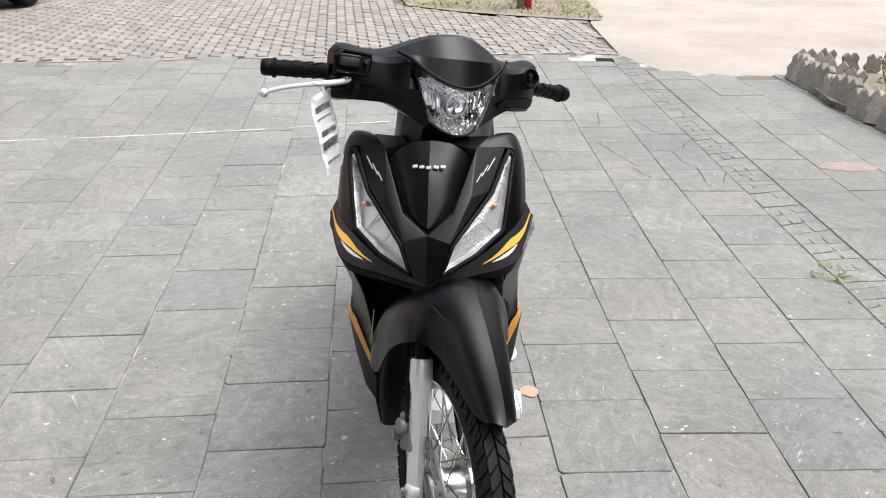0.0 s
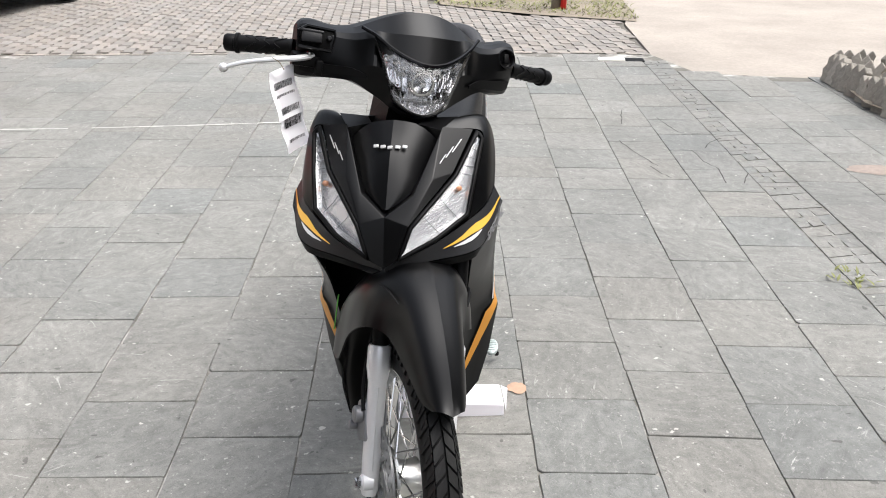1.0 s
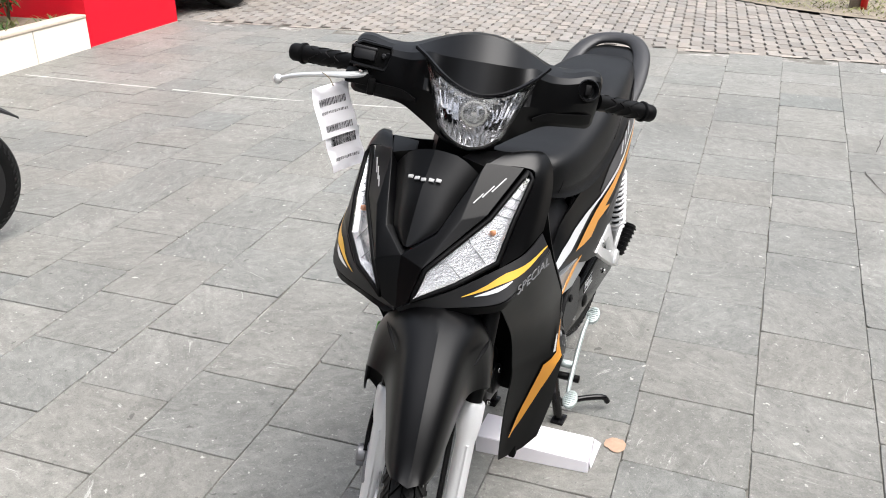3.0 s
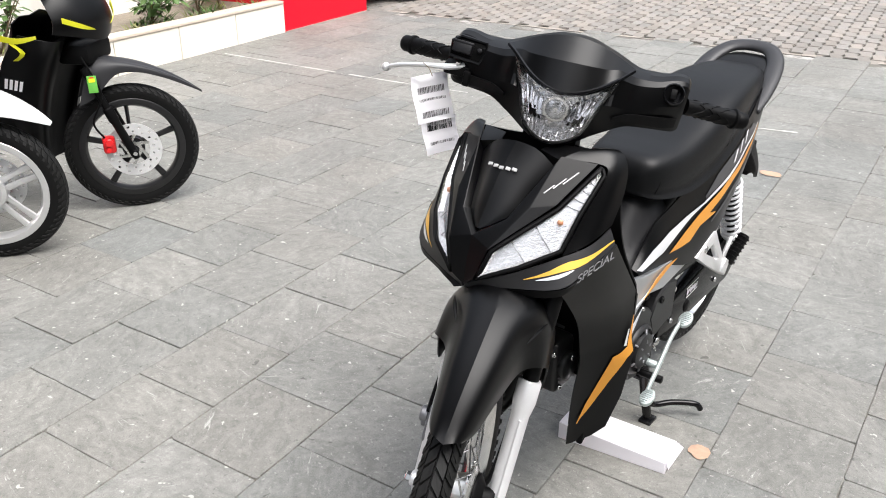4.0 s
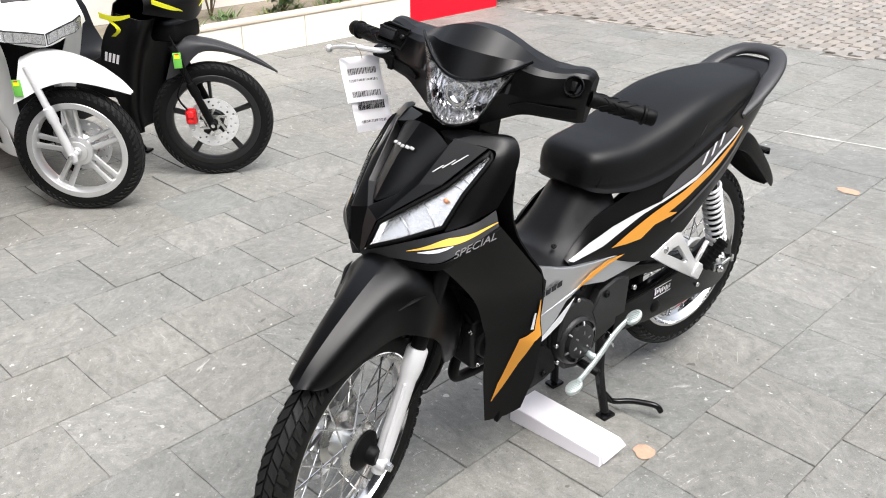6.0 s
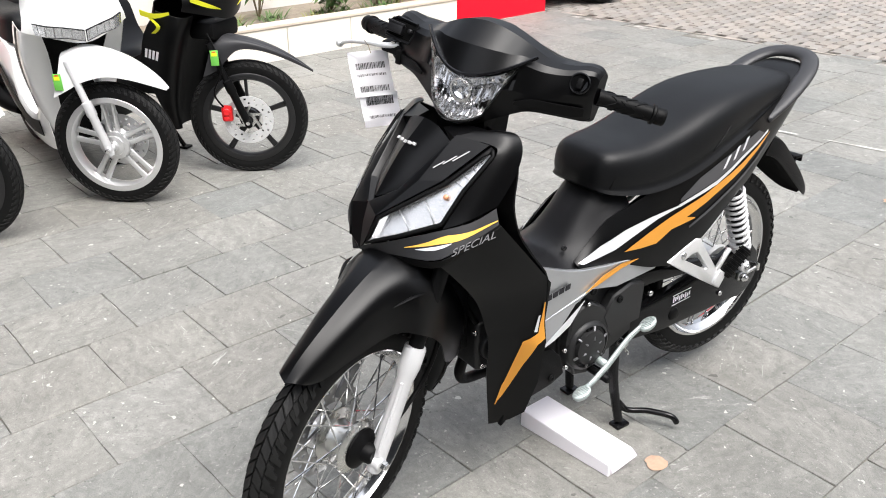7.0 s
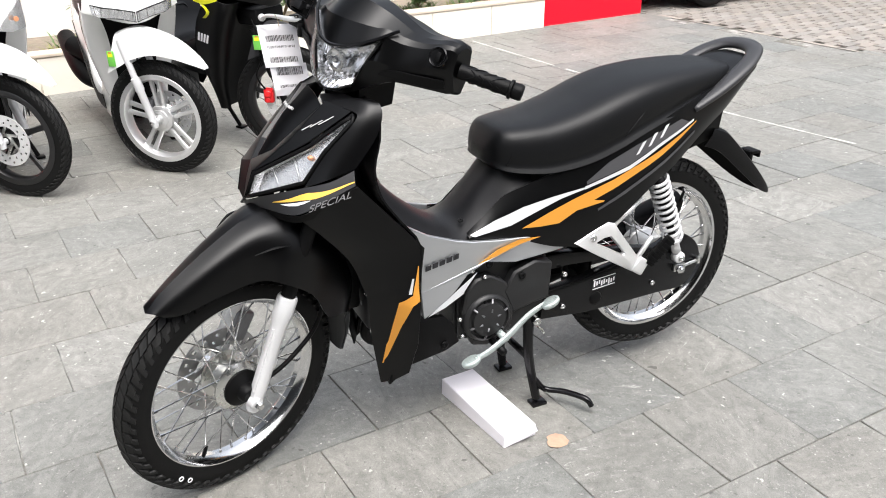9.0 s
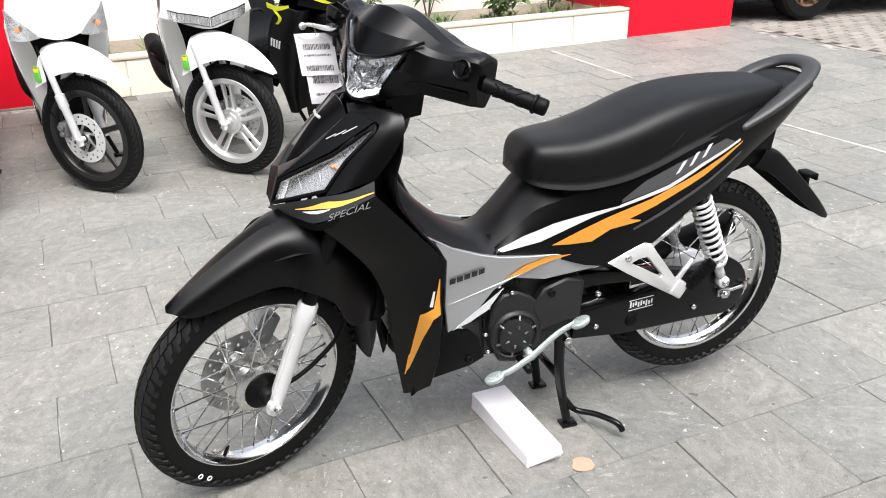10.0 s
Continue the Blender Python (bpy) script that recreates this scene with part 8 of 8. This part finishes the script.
def add_tile(bm, rg, u, v, w, l, gap, centre=None):
    """A slate with uneven, slightly chipped edges round (u, v), laid with a small tilt of its own."""
    hw, hl = w / 2 - gap, l / 2 - gap
    dz, tx, ty = rg.uniform(-0.0010, 0.0014), rg.uniform(-0.004, 0.004), rg.uniform(-0.004, 0.004)
    sx, sy = rg.uniform(-0.0015, 0.0015), rg.uniform(-0.0015, 0.0015)
    c = centre or V(0, 0, 0)
    tops, rims, lows = [], [], []
    for (ax, ay), (bx, by) in (((-1, -1), (1, -1)), ((1, -1), (1, 1)), ((1, 1), (-1, 1)), ((-1, 1), (-1, -1))):
        cut = rg.choice((0.010, 0.010, 0.014, 0.035))
        for t in (cut, 0.2, 0.4, 0.6, 0.8, 1 - cut):
            x = hw * (ax + (bx - ax) * t) + rg.uniform(-0.0014, 0.0014) + sx
            y = hl * (ay + (by - ay) * t) + rg.uniform(-0.0014, 0.0014) + sy
            z = 0.0014 + dz + tx * x + ty * y
            tops.append(bm.verts.new(laid(u + x * 0.992, v + y * 0.992, z) - c))
            rims.append(bm.verts.new(laid(u + x, v + y, z - 0.0022) - c))
            lows.append(bm.verts.new(laid(u + x, v + y, -0.012) - c))
    bm.faces.new(tops)
    n = len(tops)
    for i in range(n):
        k = (i + 1) % n
        bm.faces.new([tops[i], rims[i], rims[k], tops[k]])
        bm.faces.new([rims[i], lows[i], lows[k], rims[k]])


rg = random.Random(21)
GAPS = (0.0009, 0.0013, 0.0019, 0.0011, 0.0026)
rest = bmesh.new()
spots = []
for k in range(-21, 22):
    u = TILE_W * (k + 0.5) + (0.205 if k >= 5 else 0.0)
    first_row = -0.182 if k % 2 else -0.021
    for r in range(-22, 18):
        v = first_row + TILE_L * (r + 0.5)
        c = laid(u, v)
        if inside(PAVED, c.x, c.y) and c.x > -5.6 and not c.x < -4.15 - 0.158 * c.y:
            spots.append((u, v, c))
near = sorted(spots, key=lambda s: (s[2].x + 0.1) ** 2 + (s[2].y - 1.9) ** 2)
for i, (u, v, c) in enumerate(near):
    if i < 300:
        bm = bmesh.new()
        add_tile(bm, rg, u, v, TILE_W, TILE_L, rg.choice(GAPS), c)
        bmesh.ops.recalc_face_normals(bm, faces=bm.faces)
        ob = obj("tile", bm, M_SLATE)
        ob.parent = floor
        ob.matrix_basis = Matrix.Translation(c)
    else:
        add_tile(rest, rg, u, v, TILE_W, TILE_L, rg.choice(GAPS))
bmesh.ops.recalc_face_normals(rest, faces=rest.faces)
ob = part("tiles_beyond", rest, M_SLATE_FAR, floor, smooth=None)
tagged(ob, "slate tiles of the outer forecourt", kind="stuff")

# strip of broken slate slivers between two columns, split crosswise and lengthwise
strip = bmesh.new()
U0, U1 = TILE_W * 5 + 0.004, TILE_W * 5 + 0.201
v, slant = -7.6, 0.03
while v < 4.40:
    dv, nxt = rg.uniform(0.045, 0.115), rg.uniform(0.0, 0.07)
    cuts = rg.choice(([0, 1], [0, 0.45, 1], [0, 0.3, 0.62, 1], [0, 0.6, 1]))
    for a, b in zip(cuts, cuts[1:]):
        q = [(U0 + (U1 - U0) * f + (g if 0 < f < 1 else 0), v + h + (slant if h == 0 else nxt) * f) for f, h, g in ((a, 0, 0.006), (b, 0, -0.006), (b, dv, 0.008), (a, dv, -0.004))]
        cx, cy = sum(p[0] for p in q) / 4, sum(p[1] for p in q) / 4
        z = rg.uniform(-0.002, 0.001)
        q = [(cx + (x - cx) * 0.965, cy + (y - cy) * 0.95) for x, y in q]
        top = [strip.verts.new(M_TILES @ V(x, y, z)) for x, y in q]
        low = [strip.verts.new(M_TILES @ V(x, y, -0.012)) for x, y in q]
        strip.faces.new(top)
        for i in range(4):
            strip.faces.new([top[i], low[i], low[(i + 1) % 4], top[(i + 1) % 4]])
    v += dv
    slant = nxt
bmesh.ops.recalc_face_normals(strip, faces=strip.faces)
tagged(part("broken_slate", strip, M_SLATE_FAR, floor, smooth=None), "strip of small broken slate pieces", kind="stuff")

# interlocking pavers beyond the forecourt
PW, PL = 0.100, 0.200
ROAD = [(x, y + 0.10) for x, y in EDGE_FAR] + [(1.22, 8.6), (1.3, 9.0), (0.3, 9.05), (-0.9, 9.8), (-1.2, 14.5), (-10, 14.5), (-10, 5.4)]
pav = bmesh.new()
mp = Matrix.Translation((-5.2, 5.93, 0)) @ Matrix.Rotation(radians(9.0), 4, "Z")
first = []
for i in range(-54, 74):
    for j in range(-3, 47):
        u, v = i * PW, j * PL + (0.5 * PL if i % 2 else 0)
        c = mp @ V(u, v, 0)
        if inside(ROAD, c.x, c.y):
            first.append((c, u, v, i))
first.sort(key=lambda s: (s[0].x + 0.4) ** 2 + (s[0].y - 5.5) ** 2)
outline = [(-0.5, -0.5), (0.5, -0.5), (0.5 + 0.12, -0.25), (0.5 - 0.0, 0.0), (0.5 - 0.12, 0.25), (0.5, 0.5), (-0.5, 0.5), (-0.5 - 0.12, 0.25), (-0.5, 0.0), (-0.5 + 0.12, -0.25)]


def paver_faces(bm, m):
    g = 0.0045
    ring = [(x * PW - math.copysign(g * 0.5, x), y * PL - (math.copysign(g, y) if abs(y) > 0.4 else 0)) for x, y in outline]
    top = [bm.verts.new(m @ V(x * 0.95, y * 0.97, 0.0)) for x, y in ring]
    low = [bm.verts.new(m @ V(x, y, -0.008)) for x, y in ring]
    bm.faces.new(top)
    for i in range(len(ring)):
        k = (i + 1) % len(ring)
        bm.faces.new([top[i], low[i], low[k], top[k]])


bm = bmesh.new()
paver_faces(bm, Matrix.Identity(4))
bmesh.ops.recalc_face_normals(bm, faces=bm.faces)
paver_mesh = bpy.data.meshes.new("paver")
bm.to_mesh(paver_mesh)
bm.free()
M_PAVER_ONE = mat("paver_single", (0.215, 0.192, 0.168), 0.85, grain=0.22, grain_scale=60, stain=0.25, stain_scale=1.2, bump=0.002, bump_scale=90, each=0.16, tint=(0.195, 0.183, 0.168))
paver_mesh.materials.append(M_PAVER_ONE)
for n, (c, u, v, i) in enumerate(first):
    m = Matrix.Translation((c.x, c.y, -0.014 + rg.uniform(-0.003, 0.003))) @ Matrix.Rotation(radians(9.0) + rg.uniform(-0.02, 0.02), 4, "Z") @ Matrix.Rotation(rg.uniform(-0.012, 0.012), 4, "X")
    if n < 300:
        ob = new("paver", paver_mesh)
        ob.parent = paver_road
        ob.matrix_basis = m
    else:
        paver_faces(pav, m)
bmesh.ops.recalc_face_normals(pav, faces=pav.faces)
tagged(part("pavers_beyond", pav, M_PAVER, paver_road, smooth=None), "worn beige pavers further off", kind="stuff")
# crumbling concrete edge between the slate and the pavers
bm = bmesh.new()
edge = spline([(x, y, 0) for x, y in EDGE_FAR], 14)
for a, b in zip(edge, edge[1:]):
    if rg.random() < 0.22:
        continue
    w0, w1 = rg.uniform(0.02, 0.05), rg.uniform(0.05, 0.11)
    q = [a + V(0, -w0 * 0.3, 0.004), b + V(0, -w0 * 0.3, 0.004), b + V(0, w1, -0.004), a + V(0, w1 * rg.uniform(0.6, 1.2), -0.004)]
    bm.faces.new([bm.verts.new(p) for p in q])
tagged(obj("crumbled_edge", bm, M_CONCRETE), "crumbling cement edge between slate and pavers", "kerb", kind="structure")
